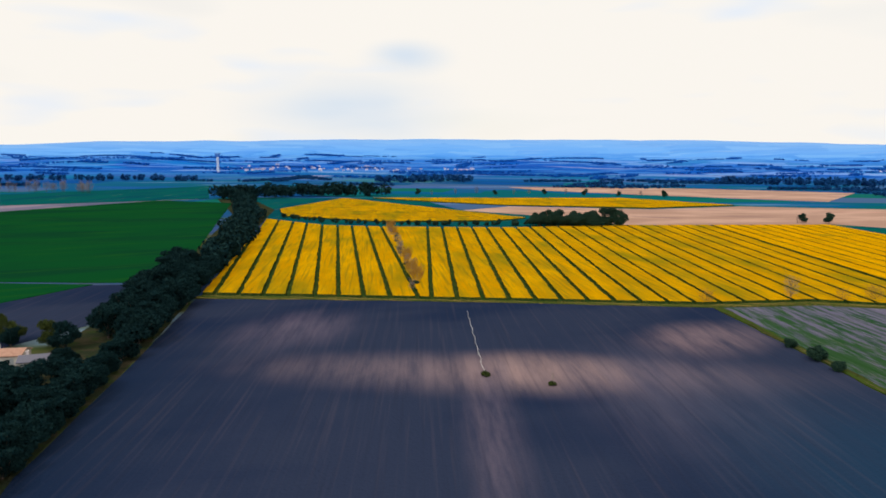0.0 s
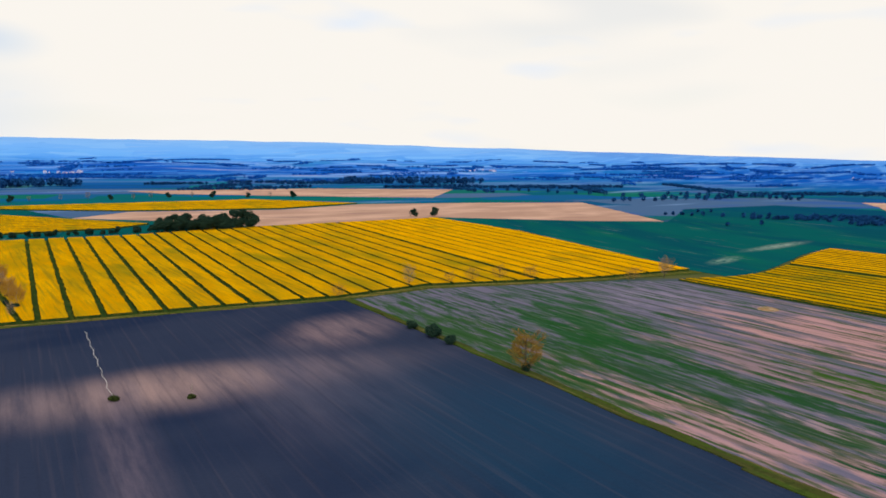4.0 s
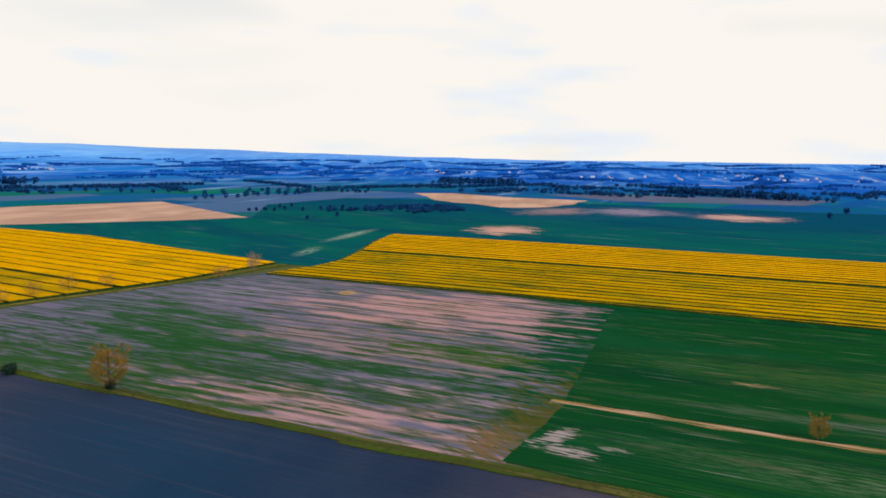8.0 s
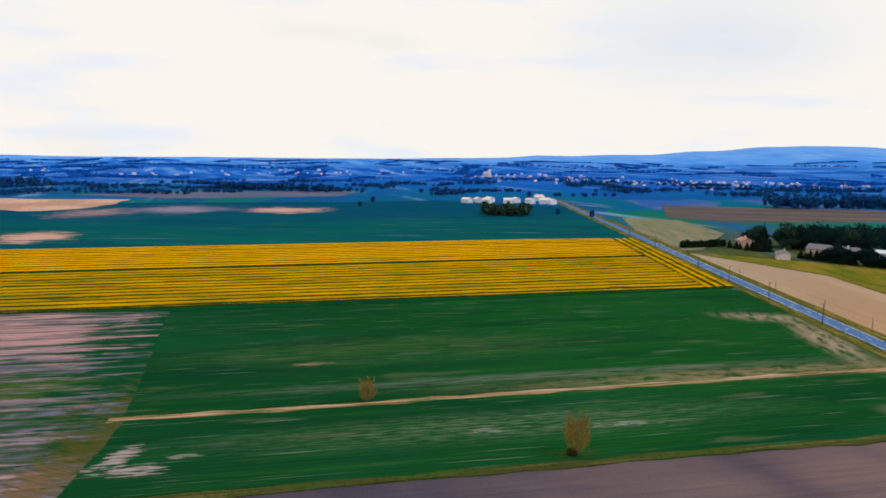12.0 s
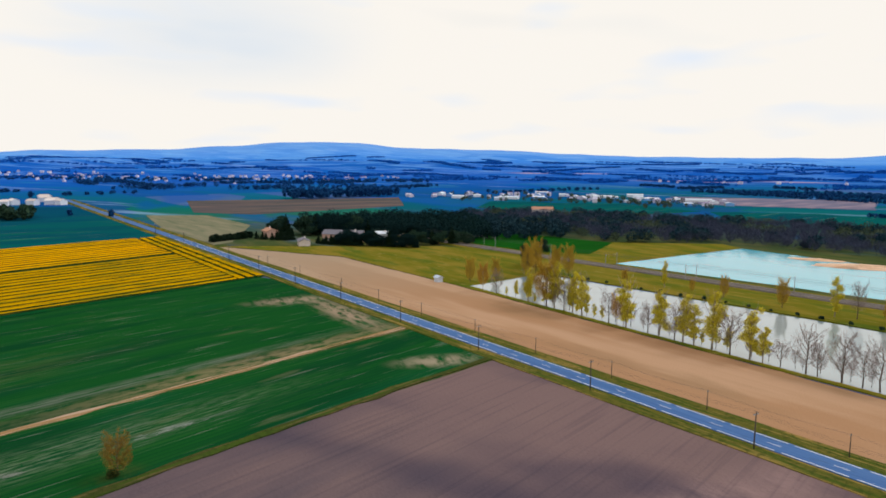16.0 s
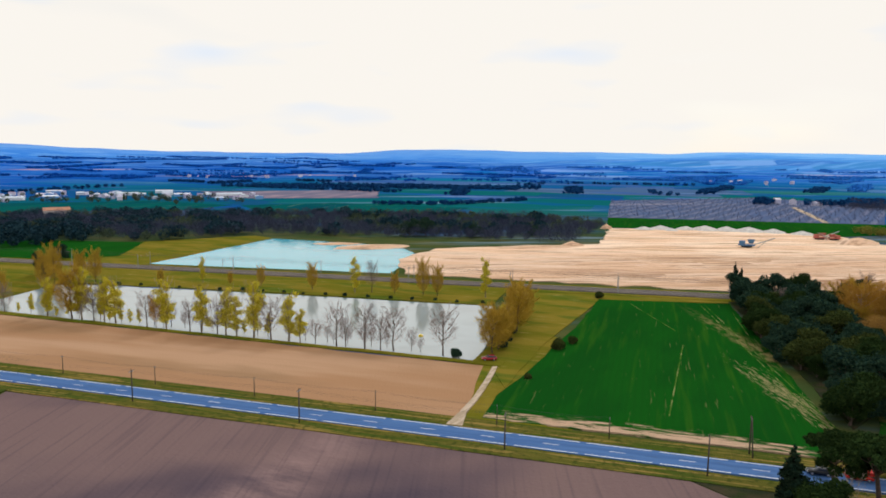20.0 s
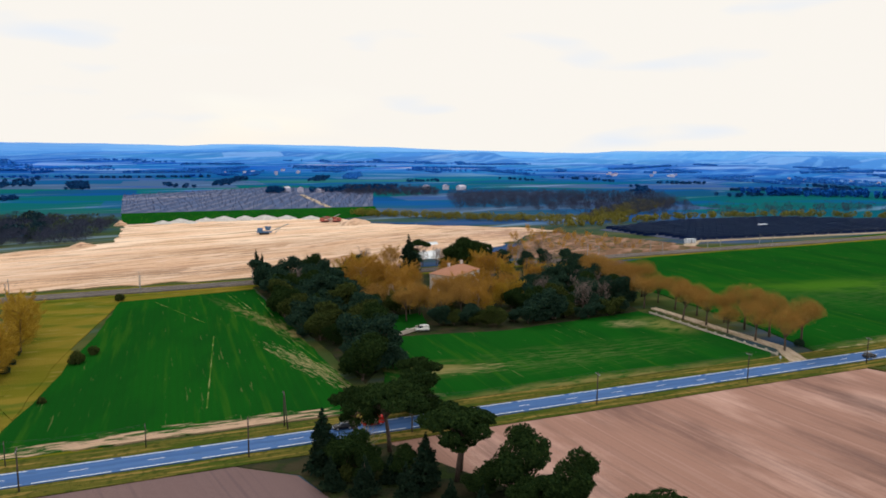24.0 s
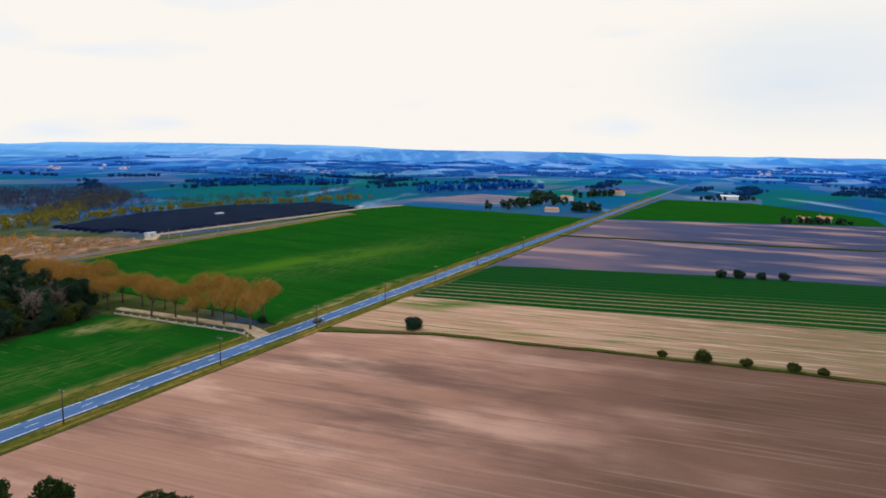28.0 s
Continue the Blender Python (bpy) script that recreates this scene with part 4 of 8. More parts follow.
def slab(name, pts, top, material, bottom=-0.05, amp=0.5, step=7.0, seed=0):
    """A flat piece of ground or crop with sides."""
    p = ragged(pts, step, amp, seed) if amp else list(pts)
    area = sum(p[i - 1][0] * p[i][1] - p[i][0] * p[i - 1][1] for i in range(len(p)))
    if area < 0:
        p.reverse()
    n = len(p)
    vs = [(x, y, top) for x, y in p] + [(x, y, bottom) for x, y in p]
    fs = [tuple(range(n))] + [(i, i + n, (i + 1) % n + n, (i + 1) % n) for i in range(n)]
    return mesh_of(name, vs, fs, material)


def field(name, pts, top, material, label, category="field", amp=0.6, kind="structure"):
    return tagged(new(name, slab(name, pts, top, material, amp=amp, seed=len(pts) + top)), label, category, kind=kind)


def keep_side(pts, a, b):
    """The part of a polygon to the left of the line from a to b."""
    def side(p):
        return (b[0] - a[0]) * (p[1] - a[1]) - (b[1] - a[1]) * (p[0] - a[0])
    out = []
    for i, p in enumerate(pts):
        q = pts[(i + 1) % len(pts)]
        s, t = side(p), side(q)
        if s >= 0:
            out.append(p)
        if s * t < 0:
            k = s / (s - t)
            out.append((p[0] + (q[0] - p[0]) * k, p[1] + (q[1] - p[1]) * k))
    return out


def crop_strips(parent, pts, lines, gap, top, material, z_jitter=0.12):
    """Cuts a crop into strips between wheel lines; lines: pairs of points, in order."""
    for (a0, a1), (b0, b1) in zip(lines, lines[1:]):
        def shifted(p, q, d):
            l = math.hypot(q[0] - p[0], q[1] - p[1])
            nx, ny = (q[1] - p[1]) / l * d, -(q[0] - p[0]) / l * d
            return (p[0] + nx, p[1] + ny), (q[0] + nx, q[1] + ny)
        l0, l1 = shifted(a0, a1, gap / 2)
        r0, r1 = shifted(b0, b1, -gap / 2)
        p = keep_side(keep_side(pts, l1, l0), r0, r1)
        if len(p) > 2:
            area = abs(sum(p[i - 1][0] * p[i][1] - p[i][0] * p[i - 1][1] for i in range(len(p)))) / 2
            if area > 25:
                strip = slab("crop_strip", p, top + z_jitter * rng.random(), material, 0.0, 0.35, 4.0, rng.random() * 9)
                strip.materials.append(RAPE_LOW)
                for side in strip.polygons[1:]:
                    side.material_index = 1
                part("crop_strip", strip, None, parent)


ROAD_U, ROAD_N = Vector((0.98151, -0.19140, 0)), Vector((0.19140, 0.98151, 0))


def at_road(s, o):
    """The point s metres along the road from its nearest place to the origin's meridian, o metres to its north."""
    return (ROAD_U.x * s + ROAD_N.x * o, -136.3 + ROAD_U.y * s + ROAD_N.y * o)


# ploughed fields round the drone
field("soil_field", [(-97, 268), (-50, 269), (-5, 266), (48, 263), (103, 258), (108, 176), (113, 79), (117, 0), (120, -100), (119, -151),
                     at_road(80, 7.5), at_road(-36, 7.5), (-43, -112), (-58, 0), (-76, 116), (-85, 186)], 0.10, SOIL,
      "ploughed field with paler patches and cloud shadow painted dark", amp=0.5)
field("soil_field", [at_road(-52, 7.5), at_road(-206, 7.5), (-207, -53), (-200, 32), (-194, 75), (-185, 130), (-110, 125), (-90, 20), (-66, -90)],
      0.10, SOIL_BROWN, "brown harrowed field with pale sandy patches and painted shade", amp=0.5)

# rapeseed north of the ploughed field
RAPE_A = [(-97, 275), (-50, 273), (-5, 270), (48, 267), (101, 263), (147, 270), (226, 250), (290, 245), (304, 333), (323, 440), (320, 569),
          (145, 555), (51, 531), (-45, 531), (-93, 540), (-150, 588)]
rape_a = thing("rapeseed_field", "bright yellow rapeseed in flower with dark wheel lines", "field", kind="structure")
part("crop_floor", slab("crop_floor", RAPE_A, 0.15, RAPE_LOW), None, rape_a)
LINES_A = [(-97, -155), (-89.5, -143), (-80, -131), (-70, -118.7), (-60.2, -107.3), (-49.3, -95), (-40, -83), (-30, -72), (-19.4, -60.4), (-8.4, -49.6)]
LINES_A += [(-4 + i * 10.2, -12 + i * 11.4) for i in range(9)]
crop_strips(rape_a, RAPE_A, [((b, 262), (t, 545)) for b, t in LINES_A], 2.1, 1.25, RAPE)
LINES_A = [(-4 + i * 10.2, -12 + i * 11.4) for i in range(8, 21)]
crop_strips(rape_a, RAPE_A, [((b, 262), (t, 545)) for b, t in LINES_A], 1.7, 1.25, RAPE)
LINES_A = [(202.5 + i * 10.2, 217.5 + i * 11.0) for i in range(13)]
crop_strips(rape_a, RAPE_A, [((b, 262), (t, 545)) for b, t in LINES_A], 1.4, 1.25, RAPE_GOLD)
field("verge", [(-99, 268.5), (-5, 266.5), (103, 258.5), (147, 265), (226, 245), (292, 238), (292, 244.8), (226, 249.8), (147, 269.8), (101, 262.8), (-5, 269.8), (-97, 274.8)],
      0.3, VERGE, "strip of rough green grass between two fields", "verge")
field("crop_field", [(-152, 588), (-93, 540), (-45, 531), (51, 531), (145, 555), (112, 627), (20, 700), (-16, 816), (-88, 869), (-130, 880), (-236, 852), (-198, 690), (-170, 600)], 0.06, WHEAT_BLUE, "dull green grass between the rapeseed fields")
RAPE_B = [(-142, 616), (-163, 691), (-123, 864), (74, 614), (46, 588), (-48, 572)]
rape_b = thing("rapeseed_field", "yellow rapeseed on a low rise behind a hedge", "field", kind="structure")
part("crop_floor", slab("crop_floor", RAPE_B, 0.15, RAPE_LOW), None, rape_b)
crop_strips(rape_b, RAPE_B, [((-260, y), (140, y - 60)) for y in range(930, 560, -15)], 2.0, 1.25, RAPE)
RAPE_C = [(-88, 869), (233, 902), (332, 787), (221, 738), (73, 765), (-16, 816)]
rape_c = thing("rapeseed_field", "far strip of yellow rapeseed beside pale soil", "field", kind="structure")
part("crop_floor", slab("crop_floor", RAPE_C, 0.15, RAPE_LOW), None, rape_c)
crop_strips(rape_c, RAPE_C, [((-120, y), (360, y + 10)) for y in range(910, 720, -30)], 2.5, 1.3, RAPE)
# rapeseed east of the sparse field
RAPE_D = [(262, 227), (292, 220), (318, 221), (348, 230), (389, 246), (420, 257), (452, 265), (460, 100), (468, -4), (470, -203), (283, -168), (276, 0), (270, 110)]
RAPE_HEAD = [(469, -219), (284, -183), (283, -168.4), (470, -203.4)]
rape_d = thing("rapeseed_field", "long yellow rapeseed field beside the road", "field", kind="structure")
part("crop_floor", slab("crop_floor", RAPE_D, 0.15, RAPE_LOW), None, rape_d)
part("crop_floor", slab("crop_floor", RAPE_HEAD, 0.15, RAPE_LOW), None, rape_d)
for first, count, crop in ((284, 14, RAPE_EAST), (386.5, 13, RAPE_GOLD)):
    crop_strips(rape_d, RAPE_D, [((first + i * 7.45, -225), (first + i * 7.45 - 30, 275)) for i in range(count)], 2.3, 1.0, crop, 0.2)
crop_strips(rape_d, RAPE_HEAD, [((470, -219.6 + 5.0 * k), (284, -183.2 + 5.0 * k)) for k in range(4)], 1.6, 1.0, RAPE_EAST)

field("soil_field", [(20, 700), (73, 757), (221, 730), (335, 779), (480, 747), (616, 700), (503, 457), (440, 490), (330, 582), (147, 566), (112, 627)],
      0.12, SOIL_PINK, "pale pinkish bare soil beyond the rapeseed")
field("soil_field", [(112, 1190), (424, 1180), (640, 1075), (484, 868), (300, 980), (153, 1090)], 0.12, SOIL_PINK, "distant strip of pale bare soil")
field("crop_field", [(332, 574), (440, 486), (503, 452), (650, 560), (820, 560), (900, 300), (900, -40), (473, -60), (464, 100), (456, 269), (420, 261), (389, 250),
                     (348, 234), (318, 225), (294, 224), (293, 246), (309, 333), (328, 440)], 0.22, WHEAT_BLUE, "green cereal field to the far hedges, tinted blue for haze")
field("crop_field", [(473, -60), (900, -40), (930, -150), (800, -285), (474, -222)], 0.2, WHEAT_BLUE, "green cereal field along the road, tinted blue for haze")
field("soil_field", [(995, 544), (1031, 498), (980, 378), (969, 254), (890, 250), (800, 262), (770, 300), (840, 425)], 0.32, SOIL_PINK, "bare pale field with uneven edges", amp=2.9)
field("soil_field", [(986, 210), (1093, 362), (1180, 240), (1190, -60), (1040, -20)], 0.25, SOIL_BLUE, "dark ploughed land far off, tinted blue for haze", amp=3)

# sparse crop and wheat between soil and rapeseed
field("sparse_crop_field", [(105, 257), (147, 263), (226, 243), (264, 225), (271, 110), (267, 57), (215, 51), (158, 44), (118, 45), (114, 79), (109, 176)], 0.12, PATCHY,
      "thin patchy crop in green and pinkish stripes")
field("wheat_field", [(267, 58), (215, 52), (158, 45), (165, -161), at_road(171, 8), at_road(278, 8), (283, -180), (275, 0)], 0.14, WHEAT, "green young wheat beside the road", amp=0.5)
field("wheat_field", [(156, 44), (119, 46), (120, -100), (121, -151), at_road(122, 8), at_road(163, 8), (162, -110), (159, -20)], 0.14, WHEAT,
      "strip of dark green young wheat")
field("farm_track", [(154.5, 48), (157.2, 48), (161.2, -40), (166.4, -161), (163.6, -161), (158.6, -40)], 0.17, PATH_WEEDY, "weedy brown earth track between two wheat fields", "track", amp=0.9)
field("verge", [(111, 79), (115.5, 79), (119.5, 0), (122.5, -100), (122, -152), (119.5, -152), (120, -100), (117, 0)], 0.34, VERGE_NS, "narrow grassy field margin", "verge", amp=0.8)
field("verge", [(103.5, 258), (106.5, 258), (111, 176), (115.5, 79), (112, 79), (108, 176)], 0.34, VERGE_NS, "narrow grassy field margin", "verge", amp=0.8)

field("park_floor", [(-85, 186), (-99, 270), (-101, 276), (-152, 590), (-168, 690), (-235, 850), (-275, 845), (-195, 640), (-150, 430), (-122, 270), (-112, 180)], 0.13, LITTER, "ground under the hedge trees, painted dark for shade", "ground")
field("park_floor", [(-56, 20), (-76, 116), (-85.5, 186), (-112, 180), (-140, 150), (-138, 60), (-95, 20)], 0.12, LITTER, "ground under the hedge trees, painted dark for shade", "ground")
# west of the hedge
field("crop_field", [(-128, 300), (-131, 349), (-237, 777), (-335, 814), (-500, 640), (-420, 480), (-230, 300)], 0.25, GREEN_DARK, "dark green cereal field west of the hedge")
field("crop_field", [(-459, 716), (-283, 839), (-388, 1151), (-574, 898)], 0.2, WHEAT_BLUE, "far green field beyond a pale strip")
field("soil_field", [(-420, 640), (-330, 815), (-283, 839), (-459, 716)], 0.3, SOIL_LILAC, "narrow pale lilac strip of bare soil", amp=1)
field("soil_field", [(-118, 225), (-128, 298), (-152, 294), (-180, 230), (-200, 150), (-150, 150)], 0.115, SOIL, "dark bluish bare soil beside the hedge")
field("crop_field", [(-152, 296), (-230, 298), (-290, 230), (-200, 180)], 0.2, GREEN_DARK, "dark green crop in the shade of the hedge")
field("farm_track", [(-231, 302), (-420, 482), (-426, 478), (-236, 298)], 0.33, PATH_DIRT, "pale track across the green field", "track", amp=0.8)

# south of the road
field("meadow", [at_road(30, -8), at_road(-14, -8), (-20, -215), (-6, -240), (10, -186), (30, -188)], 0.06, MEADOW, "rough grass round the lake track")
field("meadow", [(188, -330), (240, -332), (282, -328), (232, -425), (175, -470), (158, -458), (184, -341)], 0.12, MEADOW, "rough grass between the quarry lake and the wood")
field("seedbed_field", [at_road(10, -8.5), at_road(404, -8.5), (399, -222), (309, -250), (199, -229.5), (133, -214.4), (70, -200.6), (5, -186)], 0.1, TAN, "smooth tan seedbed between road and lake")
field("meadow", [(399, -224), (309, -252), (199, -230), (197, -246), (188, -340), (230, -345), (300, -325), (330, -295)], 0.2, MEADOW, "olive meadow beside the farm")
field("meadow", [(192, -284), (105, -277), (4, -264), (-3, -300), (49, -312), (180, -328), (192, -320)], 0.3, MEADOW, "olive grass bank between lake and railway")
field("meadow", [(355, -421), (230, -421), (213, -362), (277, -332)], 0.25, WHEAT_SOUTH, "bright green paddock by the wood")
field("wheat_field", [at_road(6, -10), at_road(-66, -10), (-72, -150), (-90, -279), (-39, -281), (-29, -246), (-10, -190), (1, -162)], 0.32, WHEAT_SOUTH, "lush green wheat between the lake and the park")
field("meadow", [(-4, -262), (4, -190), (-1, -168), (-13, -210), (-39, -280), (-90, -281), (-94, -293), (-3, -303)], 0.22, MEADOW, "olive rough grass at the lake's end")
field("farm_track", [at_road(9.0, -4), at_road(12.6, -4), (9.2, -150), (6.6, -160), (4.4, -172), (2.4, -185), (1.0, -185), (2.9, -172), (5.1, -160), (7.6, -150)], 0.36, PATH_DIRT, "pale dirt track from the road to the lake", "track", amp=0.3)
field("wheat_field", [at_road(-72, -9), at_road(-187, -9), (-190, -112), (-198, -169), (-140, -172), (-104, -184), (-86, -160)], 0.32, WHEAT_SOUTH, "lush green wheat in front of the park trees")
field("wheat_field", [at_road(-205, -9), at_road(-640, -9), (-700, -219), (-602, -249), (-344, -260), (-285, -255), (-232, -190), (-214, -130)], 0.3, WHEAT_SOUTH, "large bright green wheat field along the road")
field("meadow", [at_road(7, -9), at_road(-9, -9), (1, -163), (0, -178), (-1, -186), (4, -158)], 0.24, MEADOW, "olive grass strip beside the dirt track")
field("park_floor", [(-76, -150), (-92, -287), (-135, -300), (-235, -285), (-262, -262), (-216, -200), (-197, -166), (-147, -166), (-100, -180), (-86, -160)], 0.18, LITTER, "ground under the park trees, painted dark for shade", "ground")
field("park_floor", [at_road(-36.5, 7.5), (-43.5, -112), (-50, -60), (-64, 20), (-92, 20), (-72, -90), at_road(-66, 7.5)], 0.14, LITTER, "ground under the pines, painted dark for shade", "ground")
field("verge", [at_road(-206.5, 8), (-208.6, -53), (-201.5, 32), (-195.3, 75), (-188, 130), (-186, 130), (-193.2, 75), (-199.5, 32), (-206.4, -53), at_road(-204.5, 8)], 0.5, VERGE_NS, "dark weedy margin between soil and stubble", "verge", amp=0.7)
field("ditch", [(-487, -36), (-489.5, -36), (-485, 70), (-482, 180), (-479.5, 180), (-482.5, 70)], 0.9, VERGE_NS, "dark overgrown ditch across the ploughed field", "ditch", amp=0.6)
field("quarry_floor", [(48, -330), (58, -375), (42, -423), (-63, -464), (-85, -568), (-184, -571), (-250, -536), (-250, -498), (-348, -400), (-320, -372), (-250, -330), (-171, -304), (-101, -306), (-2, -322)],
      0.3, SAND, "bare pale sand floor of a quarry", "quarry", amp=3)
field("scrub", [(-250, -498), (-344, -401), (-375, -292), (-345, -262), (-289, -275), (-246, -306), (-320, -372), (-348, -400)], 0.28, SCRUB, "brown scrubby waste ground by the quarry", "scrub", amp=3)
field("crop_field", [(-84, -575), (-98, -669), (-338, -645), (-300, -560), (-250, -538), (-184, -573)], 0.25, WHEAT_SOUTH, "green belt of crop behind the quarry")
field("soil_field", [(590, -370), (576, -561), (697, -668), (760, -520), (820, -420), (650, -340)], 0.15, SOIL_DULL, "dull brown ploughed land beyond the farm")
field("seedbed_field", [(649, -291), (610, -333), (502, -312), (412, -242), (408, -226), (526, -248)], 0.15, PALE_OLIVE, "pale olive field by the road")

# north-west of the road's far end
field("vineyard", [(-346, -57), (-260, -76), (-255, 0), (-252, 89), (-268, 150), (-347, 165), (-352, 50)], 0.3, VINES, "dark green vine rows with pale bare strips")
field("stubble_field", [at_road(-212, 8), (-240, -84), (-262, -76), (-257, 0), (-254, 90), (-258, 130), (-190, 130), (-196, 71), (-203, 0), (-208, -55)], 0.26, STUBBLE, "pale pinkish stubble field with weedy streaks")
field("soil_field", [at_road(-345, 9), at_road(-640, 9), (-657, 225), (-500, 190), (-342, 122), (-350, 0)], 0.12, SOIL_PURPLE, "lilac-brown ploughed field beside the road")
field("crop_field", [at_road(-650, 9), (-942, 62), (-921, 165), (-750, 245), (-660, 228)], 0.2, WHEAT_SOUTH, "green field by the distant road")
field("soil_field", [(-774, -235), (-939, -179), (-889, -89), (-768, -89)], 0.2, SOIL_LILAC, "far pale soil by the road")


for a, b in (((-79.5, -277), (-72.5, -150)), ((-77.8, -277), (-70.8, -150)), ((-56, -214), (-38, -153)), ((-50, -276), (-58, -232)), ((-86, -262), (-74, -190))):
    field("wheel_track", [(a[0], a[1]), (a[0] + 0.34, a[1]), (b[0] + 0.34, b[1]), (b[0], b[1])], 0.35, WHEEL, "faint pale wheel line through green wheat", "track", amp=0.0)

field("verge", [(264, 226), (271, 110), (267, 60), (269, 0), (283, -181), (289, -182), (279, 0), (275, 60), (273, 110), (266, 226)], 0.36, GREEN_DARK, "dark green grass margin beside the rapeseed", "verge", amp=0.9)
# water
def water(name, pts, color, label, rough, mirror=3.4):
    m, nt, b = shader(name + "_water", color, rough, 0, 0.5)
    b.inputs["IOR"].default_value = mirror
    bp = nt.nodes.new("ShaderNodeBump")
    bp.inputs["Strength"].default_value, bp.inputs["Distance"].default_value = 0.06, 0.1
    nt.links.new(blotch(nt, (2.5, 1.2), 20, 0.2, 0.8, 3), bp.inputs["Height"])
    nt.links.new(bp.outputs["Normal"], b.inputs["Normal"])
    nt.links.new(blend(nt, times(nt, blotch(nt, (40, 25), 0, 0.45, 0.65, 3), 0.5), color, [c * 0.72 for c in color]), b.inputs["Base Color"])
    return tagged(new("water", slab("water", pts, 0.04, m, -0.4, 0.8)), label, "lake", kind="structure")


field("verge", [(0, -185.5), (5, -186.6), (70, -201), (133, -214.8), (199, -229.8), (204, -232), (200, -233.5), (160, -224.4), (111, -212.6), (66, -202.6), (33, -195.6), (7, -189.5), (-1, -190)], 0.34, MEADOW, "narrow grassy bank along the lake", "verge", amp=0.5)
water("lake", [(203, -232), (196, -268), (190, -282), (105, -275), (4, -263), (-1, -240), (8, -188), (33, -194), (66, -201), (111, -211), (160, -223)], (0.27, 0.34, 0.37),
      "still pale grey-green lake with trees mirrored in it", 0.06)
water("lake", [(184, -341), (157, -456), (100, -441), (66, -432), (49, -392), (55, -331), (120, -336)], (0.03, 0.42, 0.56), "milky turquoise quarry lake", 0.12, 1.7)

# ---- road ----
road = thing("road", "straight blue-grey country road with white lines", "road", kind="structure")
part("carriageway", slab("carriageway", [at_road(-2300, 3.1), at_road(-2300, -3.1), at_road(950, -3.1), at_road(950, 3.1)], 0.42, ASPHALT, 0.0, 0), None, road)
for o in (-2.75, 2.75):
    for k in range(60):
        s = -380 + k * 14
        part("edge_line", slab("edge_line", [at_road(s, o - 0.12), at_road(s + 12.6, o - 0.12), at_road(s + 12.6, o + 0.12), at_road(s, o + 0.12)], 0.426, PAINT, 0.40, 0), None, road)
for k in range(75):
    s = -480 + k * 13
    part("lane_dash", slab("lane_dash", [at_road(s, -0.08), at_road(s + 3.0, -0.08), at_road(s + 3.0, 0.08), at_road(s, 0.08)], 0.426, PAINT, 0.40, 0), None, road)
field("verge", [at_road(-1000, 3.1), at_road(950, 3.1), at_road(950, 8), at_road(-1000, 8)], 0.27, VERGE, "grassy verge with dry yellow tufts along the road", "verge", amp=0.5)
field("verge", [at_road(-1000, -3.1), at_road(950, -3.1), at_road(950, -9), at_road(-1000, -9)], 0.27, VERGE, "grassy verge with dry yellow tufts along the road", "verge", amp=0.5)
# ---- trees ----
def quads(centres, sizes, r, flat=0.6, up=0.0):
    """Leaf clumps: one small tilted quad at each centre."""
    n = len(centres)
    nrm = r.normal(size=(n, 3))
    nrm[:, 2] += up
    nrm /= np.linalg.norm(nrm, axis=1)[:, None]
    u = np.cross(nrm, r.normal(size=(n, 3)))
    u /= np.linalg.norm(u, axis=1)[:, None]
    v = np.cross(nrm, u)
    s = np.asarray(sizes)[:, None]
    vs = np.stack([centres - u * s - v * s * flat, centres + u * s - v * s * flat * 0.7, centres + u * s * 0.8 + v * s * flat, centres - u * s * 0.7 + v * s * flat], 1).reshape(-1, 3)
    return vs.tolist(), np.arange(4 * n).reshape(-1, 4).tolist()


def crown(lobes, n, size, r, inner=0.5, up=0.0):
    """Leaf clumps filled over lobes of (centre, radii)."""
    w = np.array([l[1][0] * l[1][1] + l[1][0] * l[1][2] for l in lobes])
    count = np.maximum(4, (w / w.sum() * n).astype(int))
    cs = []
    for (c, rad), k in zip(lobes, count):
        d = r.normal(size=(k, 3))
        d /= np.linalg.norm(d, axis=1)[:, None]
        q = inner + (1 - inner) * np.sqrt(r.random(k))
        q *= 0.88 + 0.22 * np.sin(d[:, 0] * 5 + c[0]) * np.sin(d[:, 1] * 6 + d[:, 2] * 4)
        cs.append(np.array(c) + d * q[:, None] * np.array(rad))
    c = np.concatenate(cs)
    return quads(c, size * (0.6 + 0.8 * r.random(len(c))), r, up=up)


def twigs(starts, dirs, lengths, r, width=0.06):
    """Thin bare twigs, each a slim triangle."""
    n = len(starts)
    d = dirs / np.linalg.norm(dirs, axis=1)[:, None]
    side = np.cross(d, r.normal(size=(n, 3)))
    side /= np.linalg.norm(side, axis=1)[:, None]
    w = width * (0.6 + 0.8 * r.random(n))[:, None]
    vs = np.stack([starts - side * w, starts + side * w, starts + d * np.asarray(lengths)[:, None]], 1).reshape(-1, 3)
    return vs.tolist(), np.arange(3 * n).reshape(-1, 3).tolist()


